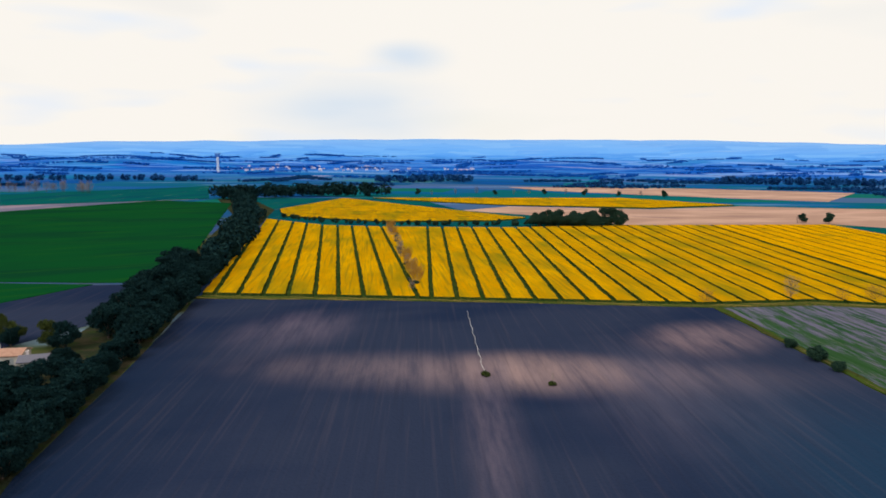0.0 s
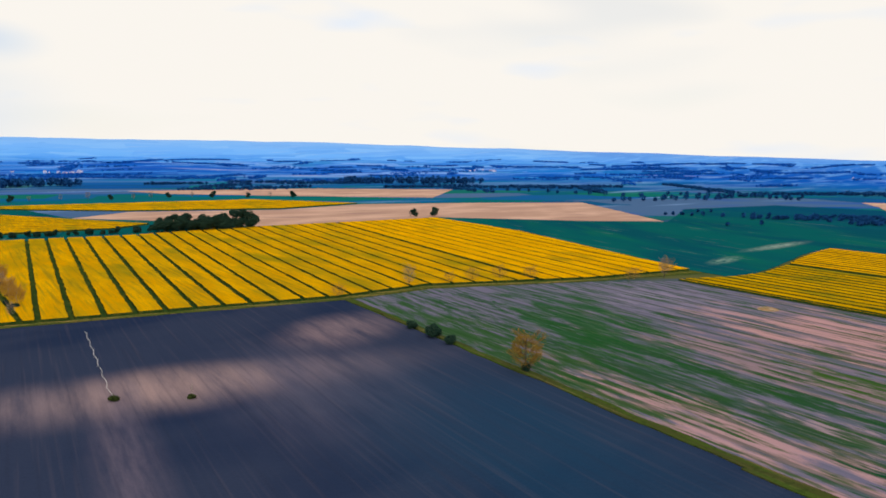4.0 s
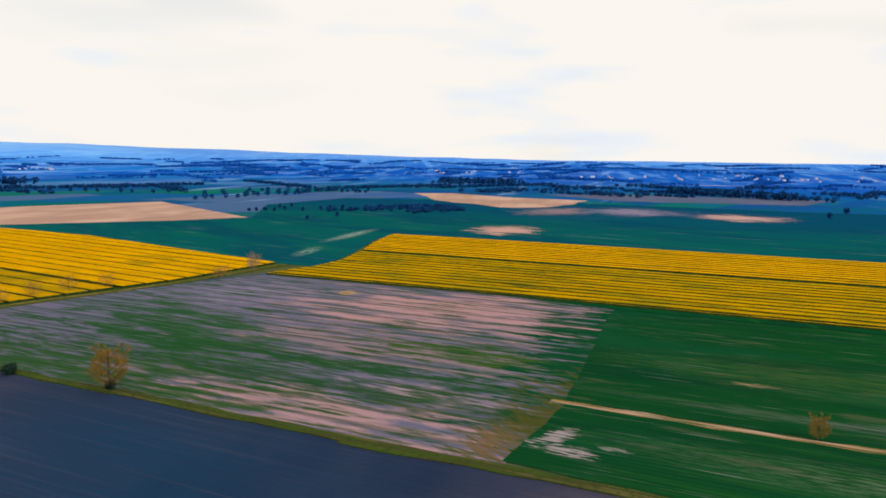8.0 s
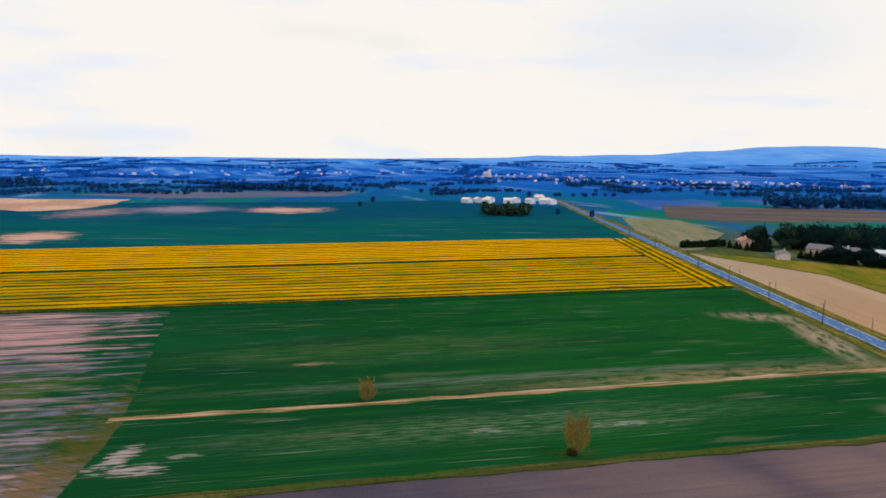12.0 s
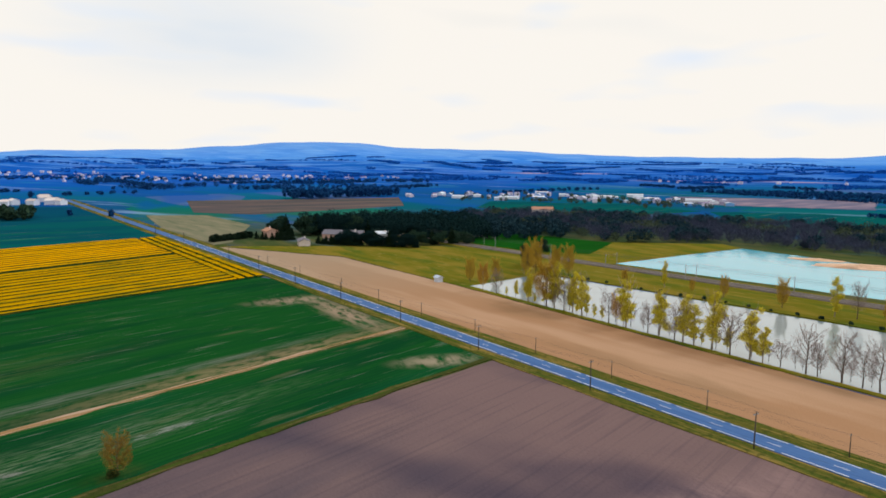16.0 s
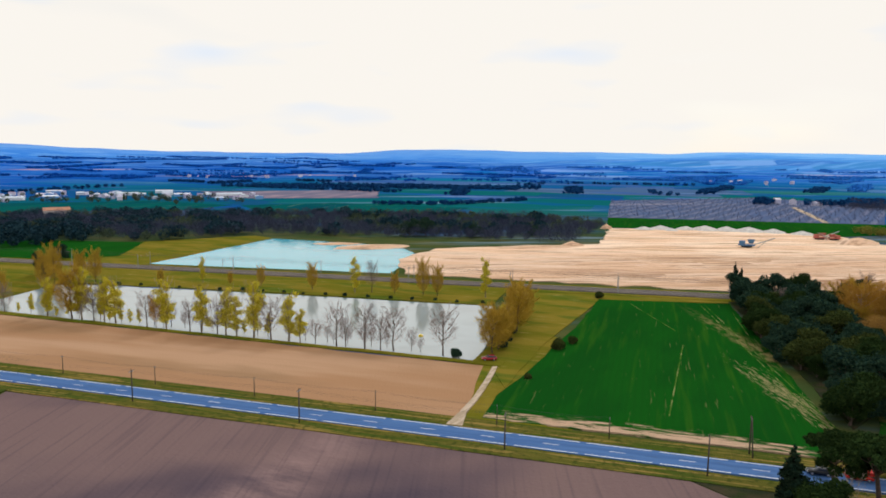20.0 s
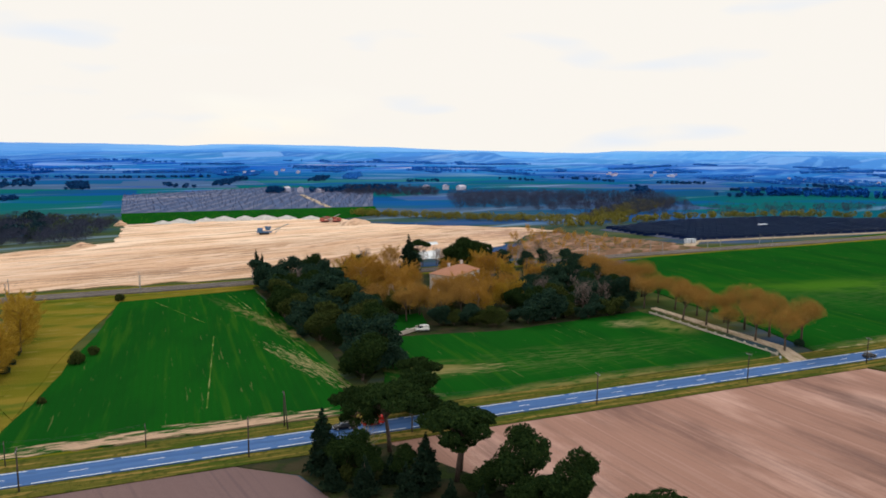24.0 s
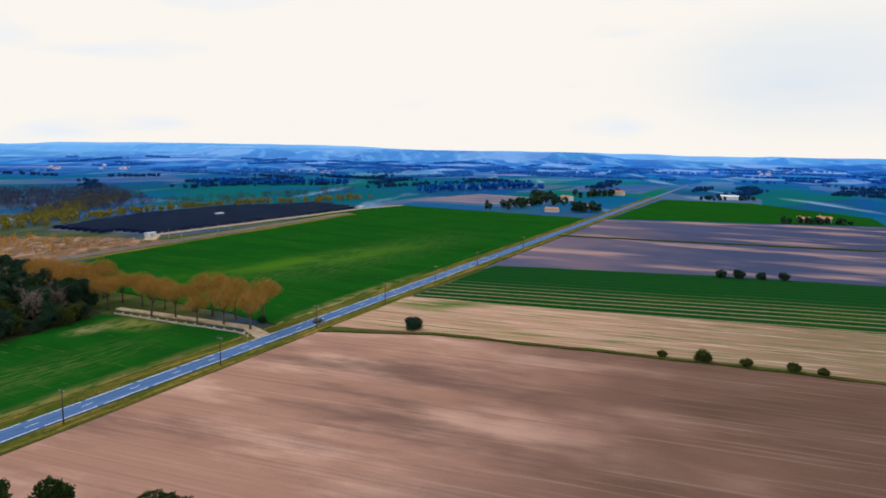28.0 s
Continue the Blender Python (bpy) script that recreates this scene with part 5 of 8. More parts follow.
def limbs_for(targets, r, base_h, trunk_r, lean=0.15):
    """Trunk and limbs from the ground to the lobes' centres."""
    top = np.mean([t[2] for t in targets])
    sway = r.normal(size=2) * lean
    knots = [(0, 0, -0.3), (sway[0] * 0.4, sway[1] * 0.4, base_h * 0.5), (sway[0], sway[1], base_h), (sway[0] * 1.3, sway[1] * 1.3, max(top, base_h + 0.4))]
    out = [tube(knots, [trunk_r * 1.3, trunk_r, trunk_r * 0.8, trunk_r * 0.35], 7)]
    for t in targets:
        h = base_h * (0.75 + 0.45 * r.random())
        a = (sway[0], sway[1], min(h, t[2] * 0.9))
        mid = (a[0] + (t[0] - a[0]) * 0.45 + r.normal() * 0.15, a[1] + (t[1] - a[1]) * 0.45 + r.normal() * 0.15, a[2] + (t[2] - a[2]) * 0.35)
        out.append(tube([a, mid, t], [trunk_r * 0.45, trunk_r * 0.32, trunk_r * 0.1], 5))
    return out


def oak(seed, h=10.0, spread=5.0, n=9500, leaf=0.195, low=0.1):
    r = np.random.default_rng(seed)
    lobes = [((0, 0, h * 0.52), (spread * 0.72, spread * 0.72, h * 0.4))]
    for k in range(12):
        a = k * 2.4 + r.random()
        z = h * (low + 0.12 + (0.8 - low) * ((k * 0.37 + 0.15 * r.random()) % 1.0))
        d = spread * (0.5 + 0.25 * r.random()) * (1.0 - 0.45 * max(0.0, z / h - 0.5))
        s = spread * (0.30 + 0.2 * r.random())
        lobes.append(((math.cos(a) * d, math.sin(a) * d, min(z, h - s * 0.7)), (s, s, s * 0.8)))
    wood_part = join(limbs_for([l[0] for l in lobes[1:7]], r, h * low, h * 0.028))
    return wood_part, crown(lobes, n, leaf, r)


def pine(seed, h=14.0, spread=6.6, n=22000, leaf=0.155, lean=0.8):
    r = np.random.default_rng(seed)
    lobes = []
    for k in range(13):
        a = k * 2.4 + r.random() * 0.7
        d = spread * math.sqrt((k + 0.3) / 13.0) * 0.82
        s = spread * (0.25 + 0.13 * r.random())
        lobes.append(((math.cos(a) * d, math.sin(a) * d, h - s * 0.5 - 0.30 * h * (d / spread) ** 2 * r.random() - 0.04 * h * r.random()), (s * 1.15, s * 1.15, s * 0.62)))
    for k in range(3):
        a = r.random() * 6.3
        d = spread * 0.5
        lobes.append(((math.cos(a) * d, math.sin(a) * d, h * (0.55 + 0.1 * r.random())), (spread * 0.26, spread * 0.26, spread * 0.16)))
    wood_part = join(limbs_for([l[0] for l in lobes], r, h * 0.5, h * 0.024, lean))
    return wood_part, crown(lobes, n, leaf, r, 0.55, up=0.5)


def spire(seed, h=10.0, spread=2.6, n=2600, leaf=0.3, power=1.0):
    """A cone of foliage: conifers and cypresses."""
    r = np.random.default_rng(seed)
    lobes = []
    for k in range(14):
        z = h * (0.1 + 0.88 * k / 13)
        rad = spread * max(0.08, (1 - (k / 13.3) ** power)) * (0.85 + 0.3 * r.random())
        a = r.random() * 6.3
        lobes.append(((math.cos(a) * rad * 0.25, math.sin(a) * rad * 0.25, z), (rad, rad, h * 0.075)))
    return join(limbs_for([(0, 0, h * 0.9)], r, h * 0.5, h * 0.02, 0.1)), crown(lobes, n, leaf, r, 0.4)


def bare(seed, h=10.0, spread=3.2, n=1500, twig=1.3, low=0.3, width=0.055, dense=1.0, up=0.75):
    """A leafless tree: trunk, limbs, forks and a haze of twigs."""
    r = np.random.default_rng(seed)
    tr = h * 0.014
    out = [tube([(0, 0, -0.3), (0.1 * r.normal(), 0.1 * r.normal(), h * low), (0.2 * r.normal(), 0.2 * r.normal(), h * 0.62), (0.3 * r.normal(), 0.3 * r.normal(), h * 0.93)],
                [tr * 1.4, tr, tr * 0.6, tr * 0.12], 6)]
    starts, dirs = [], []
    for k in range(15):
        f = low + (0.88 - low) * (k / 14)
        a = k * 2.4 + r.random()
        reach = spread * (1.0 - 0.55 * max(0, (f - 0.45))) * (0.75 + 0.35 * r.random())
        p0 = Vector((0, 0, h * f * 0.9))
        p2 = Vector((math.cos(a) * reach, math.sin(a) * reach, min(h * 0.97, h * (f + 0.22 + 0.1 * r.random()))))
        p1 = p0.lerp(p2, 0.5) + Vector((0, 0, -0.04 * h))
        out.append(tube([p0, p1, p2], [tr * 0.42, tr * 0.28, tr * 0.07], 4))
        for j in range(4):
            t = 0.35 + 0.2 * j
            b0 = p0.lerp(p1, t * 2) if t < 0.5 else p1.lerp(p2, t * 2 - 1)
            b1 = b0 + Vector((r.normal() * 0.5 + math.cos(a) * 0.5, r.normal() * 0.5 + math.sin(a) * 0.5, 0.5 + r.random())) * (h * 0.085)
            out.append(tube([b0, b1], [tr * 0.16, tr * 0.05], 3))
            m = int(n / 60)
            q = r.random(m)[:, None]
            starts.append(np.array(b0)[None] * (1 - q) + np.array(b1)[None] * q)
            dirs.append(r.normal(size=(m, 3)) * 0.75 + np.array([math.cos(a) * 0.5, math.sin(a) * 0.5, up]))
    m = int(n * 0.9)
    q = r.normal(size=(m, 3))
    q /= np.linalg.norm(q, axis=1)[:, None]
    q *= (0.45 + 0.55 * np.sqrt(r.random(m)))[:, None]
    c = np.array([0, 0, h * (0.52 + low * 0.3)])
    starts.append(c + q * np.array([spread * 0.88, spread * 0.88, h * (0.42 - low * 0.3)]) - np.array([0, 0, 0.04 * h]))
    dirs.append(q + np.array([0, 0, up]) + r.normal(size=(m, 3)) * 0.4)
    s, d = np.concatenate(starts), np.concatenate(dirs)
    return join(out), twigs(s, d, twig * h / 10 * (0.5 + 0.9 * r.random(len(s))), r, width * dense)


def plane_tree(seed, h=14.0, spread=6.4, n=9000, twig=0.75, width=0.026):
    """A leafless plane: a clear trunk, rising limbs and a rounded crown of fine twigs in clumps."""
    r = np.random.default_rng(seed)
    lobes = [((0, 0, h * 0.66), (spread * 0.62, spread * 0.62, h * 0.25))]
    for k in range(11):
        a = k * 2.4 + r.random() * 0.8
        d = spread * (0.3 + 0.42 * r.random())
        z = h * (0.86 - 0.34 * (d / spread) ** 1.5 - 0.16 * r.random())
        q = spread * (0.26 + 0.12 * r.random())
        lobes.append(((math.cos(a) * d, math.sin(a) * d, z), (q, q, q * 0.85)))
    wood_part = join(limbs_for([l[0] for l in lobes[1:]], r, h * 0.36, h * 0.02, 0.3))
    starts, dirs = [], []
    weight = np.array([l[1][0] * l[1][2] for l in lobes])
    for (c, rad), m in zip(lobes, (weight / weight.sum() * n).astype(int)):
        q = r.normal(size=(m, 3))
        q /= np.linalg.norm(q, axis=1)[:, None]
        starts.append(np.array(c) + q * (0.3 + 0.7 * np.sqrt(r.random(m)))[:, None] * np.array(rad))
        dirs.append(q + r.normal(size=(m, 3)) * 0.8 + np.array([0, 0, 0.15]))
    st, di = np.concatenate(starts), np.concatenate(dirs)
    return wood_part, twigs(st, di, twig * (0.5 + 0.9 * r.random(len(st))), r, width)


def poplar(seed, h=11.0, spread=2.3, n=5200, leaf=0.105):
    """A slim tree in first yellow-green leaf."""
    r = np.random.default_rng(seed)
    wood_part, _ = bare(seed, h, spread, 60, 1.0, 0.2)
    lobes = [((r.normal() * spread * 0.3, r.normal() * spread * 0.3, h * (0.2 + 0.72 * k / 11)), (spread * (0.45 + 0.4 * math.sin(math.pi * (0.12 + 0.8 * k / 11)) - 0.02 * k),) * 2 + (h * 0.075,)) for k in range(12)]
    return wood_part, crown(lobes, n, leaf, r, 0.1)


def shrub(seed, h=3.0, spread=1.8, n=2600, leaf=0.12):
    """A dense round bush down to the ground."""
    r = np.random.default_rng(seed)
    lobes = [((0, 0, h * 0.46), (spread * 0.8, spread * 0.8, h * 0.46))]
    for k in range(7):
        a = k * 0.9 + r.random() * 0.5
        lobes.append(((math.cos(a) * spread * 0.5, math.sin(a) * spread * 0.5, h * (0.25 + 0.4 * r.random())), (spread * 0.48, spread * 0.48, h * 0.28)))
    return join(limbs_for([l[0] for l in lobes[1:4]], r, h * 0.12, h * 0.03)), crown(lobes, n, leaf, r, 0.55)


TREES = {}


def kind_of_tree(name, makers, bark, leaf, crown_name="crown"):
    TREES[name] = [(mesh_of("trunk", *w, bark, True), mesh_of(crown_name, *c, leaf)) for w, c in makers]


kind_of_tree("oak", [oak(s) for s in (1, 2, 3, 4)], BARK, LEAF_DARK)
kind_of_tree("hedge_oak", [oak(s) for s in (5, 6, 7)], BARK, LEAF_HEDGE)
kind_of_tree("olive_oak", [oak(s, n=7500) for s in (11, 12, 13)], BARK, LEAF_OLIVE)
kind_of_tree("pine", [pine(21), pine(22, 14, 6.0), pine(23, 14, 6.0), pine(24, 14, 8.5)], BARK, LEAF_PINE)
kind_of_tree("round_pine", [oak(s, 10, 4.9, 17000, 0.16, 0.08) for s in (31, 32, 33)], BARK, LEAF_PINE)
kind_of_tree("conifer", [spire(s, 11, 3.0, 5000, 0.24, 1.3) for s in (41, 42)], BARK, LEAF_CYPRESS)
kind_of_tree("cypress", [spire(s, 10, 1.1, 1500, 0.22, 2.5) for s in (51, 52)], BARK, LEAF_CYPRESS)
kind_of_tree("grey_bare", [bare(s, 10, 3.0, 520, 1.2, 0.22, 0.026) for s in (61, 62, 63, 64)], BARK, TWIG_GREY)
kind_of_tree("rust_bare", [bare(s, 11, 5.0, 4200, 1.05, 0.3, 0.024) for s in (71, 72, 73)], BARK_PALE, TWIG_RUST)
kind_of_tree("plane", [plane_tree(s) for s in (75, 76, 77, 78)], BARK, TWIG_PLANE)
kind_of_tree("haze_bare", [bare(s, 8, 4.4, 1100, 1.1, 0.1, 0.018) for s in (84, 85)], BARK, TWIG_PLANE)
kind_of_tree("field_bare", [bare(s, 10, 3.4, 2300, 1.0, 0.14, 0.024) for s in (87, 88)], BARK, TWIG_FIELD)
kind_of_tree("golden_bare", [bare(s, 10, 2.9, 3000, 1.0, 0.12, 0.026) for s in (81, 82, 83)], BARK, TWIG_YELLOW)
kind_of_tree("poplar", [poplar(s) for s in (91, 92, 93)], BARK_PALE, LEAF_SPRING)
kind_of_tree("dead_tree", [bare(s, 10, 2.6, 160, 0.9, 0.3, 0.05) for s in (101,)], BARK_PALE, BARK_PALE)
kind_of_tree("bush", [shrub(s) for s in (111, 112, 113)], BARK, LEAF_DARK)
kind_of_tree("green_bush", [shrub(s) for s in (121, 122)], BARK, LEAF_OLIVE)
TREE_NAMES = {"hedge_oak": ("hedge_tree", "dark blue-green hedge tree with a dense rounded crown", "tree"), "oak": ("tree", "dark green broadleaf tree with a dense rounded crown", "tree"), "olive_oak": ("tree", "olive-green tree with a loose rounded crown", "tree"),
              "pine": ("umbrella_pine", "umbrella pine with a flat dark crown on bare limbs", "tree"),
              "round_pine": ("pine_tree", "bushy dark green pine with a rounded crown", "tree"),
              "conifer": ("conifer", "dark conical conifer with foliage to the ground", "tree"), "cypress": ("cypress", "slim dark columnar cypress", "tree"),
              "grey_bare": ("bare_tree", "leafless grey-brown tree with fine twigs", "tree"), "rust_bare": ("bare_tree", "leafless tree with a haze of rust-brown budding twigs", "tree"),
              "haze_bare": ("bare_tree", "low spreading leafless tree with brown twigs", "tree"), "plane": ("plane_tree", "tall plane tree with a rounded haze of russet twigs", "tree"), "field_bare": ("bare_tree", "lone field-edge tree with a haze of brown twigs", "tree"), "golden_bare": ("bare_tree", "budding tree with golden-brown twigs to the ground", "tree"), "poplar": ("poplar", "slim poplar in thin yellow-green spring leaf", "tree"),
              "dead_tree": ("dead_tree", "pale dead tree with bare broken limbs", "tree"), "bush": ("bush", "dense dark green rounded bush", "bush"), "green_bush": ("bush", "loose olive-green rounded bush", "bush")}
NOMINAL = {"hedge_oak": 10, "oak": 10, "olive_oak": 10, "pine": 14, "round_pine": 10, "conifer": 11, "cypress": 10, "grey_bare": 10, "rust_bare": 11, "golden_bare": 10, "field_bare": 10, "plane": 14, "haze_bare": 8, "poplar": 11, "dead_tree": 10, "bush": 3, "green_bush": 3}
tree_rng = np.random.default_rng(5)


def plant(kind, x, y, h, group="", wide=1.0, variant=None, turn=None):
    """One tree, h metres high."""
    meshes = TREES[kind]
    trunk, leaves = meshes[variant if variant is not None else int(tree_rng.integers(len(meshes)))]
    name, label, cat = TREE_NAMES[kind]
    k = h / NOMINAL[kind]
    if name == "tree":
        name = "hedge_tree" if "hedge" in group else "park_tree" if "park" in group else name
    m = pose(x, y, height(x, y), 0, 0, turn if turn is not None else tree_rng.random() * 360) @ Matrix.Diagonal((k * wide, k * wide, k, 1))
    root = thing(name, label, cat, m, group)
    part("trunk", trunk, None, root)
    part("crown", leaves, None, root)
    return root


def row_of(kinds, points, gap, h, group="", jitter=1.5, wide=1.0):
    """Trees along a line of points."""
    for (x0, y0), (x1, y1) in zip(points, points[1:]):
        d = math.hypot(x1 - x0, y1 - y0)
        n = max(1, round(d / gap))
        for k in range(n):
            t = (k + 0.5) / n
            plant(kinds[int(tree_rng.integers(len(kinds)))], x0 + (x1 - x0) * t + tree_rng.normal() * jitter, y0 + (y1 - y0) * t + tree_rng.normal() * jitter,
                  h * (0.75 + 0.5 * tree_rng.random()), group, wide)


def inside(pts, x, y):
    c = False
    for i in range(len(pts)):
        (x0, y0), (x1, y1) = pts[i - 1], pts[i]
        if (y0 > y) != (y1 > y) and x < (x1 - x0) * (y - y0) / (y1 - y0) + x0:
            c = not c
    return c


def scatter(pts, gap, seed):
    """Uneven places inside a polygon, about gap metres apart."""
    r = np.random.default_rng(seed)
    xs, ys = [p[0] for p in pts], [p[1] for p in pts]
    out = []
    x = min(xs)
    while x < max(xs):
        y = min(ys)
        while y < max(ys):
            px, py = x + (r.random() - 0.5) * gap * 0.9, y + (r.random() - 0.5) * gap * 0.9
            if inside(pts, px, py):
                out.append((px, py))
            y += gap
        x += gap
    return out


def grove(pts, gap, kinds, h, seed, group="", wide=1.0):
    for x, y in scatter(pts, gap, seed):
        plant(kinds[int(tree_rng.integers(len(kinds)))], x, y, h * (0.7 + 0.6 * tree_rng.random()), group, wide)


def woodland(name, places, h, material, label, leaf=1.0, n=90, seed=1, bare_crown=False, trunk_w=0.12, spread=0.36):
    """Many far trees as one mesh of leaf clumps and stems."""
    r = np.random.default_rng(seed)
    cs, ss, stems = [], [], []
    for x, y in places:
        th = h * (0.7 + 0.55 * r.random())
        z = height(x, y)
        d = r.normal(size=(n, 3))
        d /= np.linalg.norm(d, axis=1)[:, None]
        q = (0.35 + 0.65 * np.sqrt(r.random(n)))[:, None]
        cs.append(np.array([x, y, z + th * 0.56]) + d * q * np.array([th * spread, th * spread, th * 0.45]))
        ss.append(leaf * (0.55 + 0.9 * r.random(n)))
        stems.append((np.array([[x, y, z - 0.3]]), np.array([[0.02, 0.01, 1.0]]), [th * 0.7]))
    if bare_crown:
        c = np.concatenate(cs)
        out = twigs(c, r.normal(size=(len(c), 3)) * 0.5 + np.array([0, 0, 1.0]), np.concatenate(ss) * 2.2, r, 0.13 * leaf)
    else:
        out = quads(np.concatenate(cs), np.concatenate(ss), r, 0.75)
    st = twigs(np.concatenate([s[0] for s in stems]), np.concatenate([s[1] for s in stems]), np.concatenate([s[2] for s in stems]), r, trunk_w)
    vs, fs = join([out, st])
    return tagged(new(name, mesh_of(name, vs, fs, material)), label, "woodland", kind="stuff")


def belt(pts, gap, rows=2, seed=0, spread=8):
    r = np.random.default_rng(seed)
    out = []
    for (x0, y0), (x1, y1) in zip(pts, pts[1:]):
        d = math.hypot(x1 - x0, y1 - y0)
        for k in range(max(1, int(d / gap))):
            for _ in range(rows):
                t = (k + r.random()) * gap / d
                out.append((x0 + (x1 - x0) * t + r.normal() * spread, y0 + (y1 - y0) * t + r.normal() * spread))
    return out


# the long hedge of trees west of the ploughed field
HEDGE = "trees of the long hedge"
row_of(["hedge_oak"], [(-79, 70), (-81, 122)], 5.5, 9.5, HEDGE, 1.2, 1.15)
row_of(["hedge_oak"], [(-82, 124), (-87, 160)], 5.5, 9.0, HEDGE, 1.2, 1.2)
row_of(["hedge_oak"], [(-85, 160), (-90, 192)], 5.0, 6.5, HEDGE, 1.0, 1.3)
row_of(["hedge_oak"], [(-78, 100), (-83, 150)], 6.0, 6.5, HEDGE, 1.0, 1.3)
row_of(["hedge_oak"], [(-92, 196), (-95, 225), (-101, 262), (-109, 330)], 5.5, 9.5, HEDGE, 1.2, 1.15)
grove([(-86, 62), (-86, 124), (-92, 150), (-128, 150), (-135, 128), (-130, 62)], 8.5, ["hedge_oak"], 9.5, 41, HEDGE, 1.2)
row_of(["hedge_oak", "olive_oak"], [(-95, 154), (-112, 160), (-130, 168)], 6, 5.0, HEDGE, 2.0, 1.3)
row_of(["hedge_oak"], [(-104, 205), (-116, 275), (-128, 345)], 6.5, 11, HEDGE, 2.0, 1.2)
woodland("woodland", belt([(-111, 330), (-127, 420), (-150, 520), (-168, 600), (-198, 690), (-232, 800)], 5.0, 2, 71, 4), 11, LEAF_HEDGE, "dark unbroken line of hedge trees running north", 0.8, 150, 72, spread=0.5)
woodland("woodland", belt([(-262, 850), (-200, 890), (-130, 915), (-80, 925)], 6, 2, 73, 7) + belt([(-250, 830), (-270, 870)], 7, 3, 74, 8), 16, LEAF_HEDGE, "dark wood at the hedge's northern end", 1.1, 130, 75, spread=0.45)
row_of(["grey_bare", "olive_oak", "hedge_oak"], [(-108, 196), (-126, 205), (-150, 212)], 6.0, 7.0, HEDGE, 3.0)
for _x, _y, _h in ((-99, 171, 6), (-112, 171, 4.5), (-122, 174, 4.5), (-101, 180, 6)):
    plant("hedge_oak", _x, _y, _h, HEDGE, 1.2)
plant("bush", -100, 276, 3.0)
# hedge and copse behind the rapeseed
COPSE = "copse behind the rapeseed"
row_of(["oak"], [(70, 549), (100, 546), (135, 549)], 5.0, 10.5, COPSE, 1.5, 1.1)
row_of(["oak"], [(78, 556), (130, 560)], 6.0, 11.5, COPSE, 1.5, 1.1)
plant("oak", 141, 556, 16, COPSE, 1.1)
plant("oak", 135, 561, 15, COPSE, 1.1)
row_of(["bush", "oak"], [(-140, 610), (-95, 570), (-45, 553), (10, 553), (70, 556)], 7.0, 4.5, COPSE, 1.5)
row_of(["grey_bare", "rust_bare"], [(-40, 540), (-34, 470), (-24, 400), (-17, 340), (-9, 275)], 16.0, 7.5, "bare trees along the rapeseed gap", 1.5, 0.8)
row_of(["bush"], [(-36, 500), (-26, 410), (-12, 290)], 13.0, 2.5, "bare trees along the rapeseed gap", 1.0)
plant("oak", 311, 596, 8.5)
plant("oak", 330, 588, 9.5)
plant("grey_bare", 304, 590, 6)
for x, y, h in ((103, 264, 6), (139, 271, 10), (160, 271, 5.5), (172, 270, 7), (186, 268, 7.5), (200, 262, 7), (240, 237, 6), (247, 240, 6), (262, 236, 10), (275, 246, 8)):
    plant("haze_bare" if h < 9 else "grey_bare", x, y, h, "bare trees along the field edge", 1.0)
for x, y, h in ((106, 204, 3.2), (107, 191, 4.6), (107.5, 181, 3.2)):
    plant("bush", x, y, h, "bushes on the field margin", 1.15)
plant("field_bare", 111.5, 147, 11, "", 1.25)
plant("bush", 111.5, 147, 3.2, "", 0.8)
plant("field_bare", 159, -9, 5.6, "", 1.1)
plant("field_bare", 123.5, -48, 8.0, "", 1.0)
plant("green_bush", 123.5, -47, 2.0)

# lake shore
SHORE = "trees on the lake shore"
FRONT = [(186, -228.5, 9, "rust_bare"), (178, -228, 8, "grey_bare"), (160, -225.5, 10, "poplar"), (149, -222.5, 14, "golden_bare"), (145, -222, 13, "poplar"), (140, -221, 9, "grey_bare"), (136, -220.5, 11, "poplar"),
         (131, -219, 11, "poplar"), (118, -215.5, 9, "grey_bare"), (114, -214, 8, "rust_bare"), (110, -213, 12, "poplar"), (101, -211, 8, "grey_bare"), (97, -210.5, 11, "poplar"), (91, -209, 9, "grey_bare"),
         (88, -208.5, 11, "poplar"), (84, -207.5, 9, "poplar"), (78, -206.5, 13, "poplar"), (72, -205, 10, "grey_bare"), (66, -204, 11, "poplar"), (62, -203, 7.5, "poplar"), (57, -202, 6, "grey_bare"),
         (50, -200.5, 10, "grey_bare"), (47, -200, 7, "grey_bare"), (41, -199, 10, "grey_bare"), (36, -198, 8, "grey_bare"), (32, -197.5, 10, "grey_bare"), (17, -194.5, 11, "grey_bare"), (13, -193, 2.4, "bush")]
for x, y, h, kd in FRONT:
    plant(kd, x, y, h * (1.45 if kd == "poplar" else 1.3), SHORE, 0.5 if kd == "rust_bare" else 1.0)
shore_rng = np.random.default_rng(19)
for k in range(34):
    x = 22 + 152 * (k + shore_rng.random()) / 34
    plant("grey_bare" if x < 62 or shore_rng.random() < 0.45 else "poplar", x, -191.6 - 0.2115 * x - 1.2 + shore_rng.normal() * 0.5, 3.5 + 5.5 * shore_rng.random() ** 1.5, SHORE, 0.9)
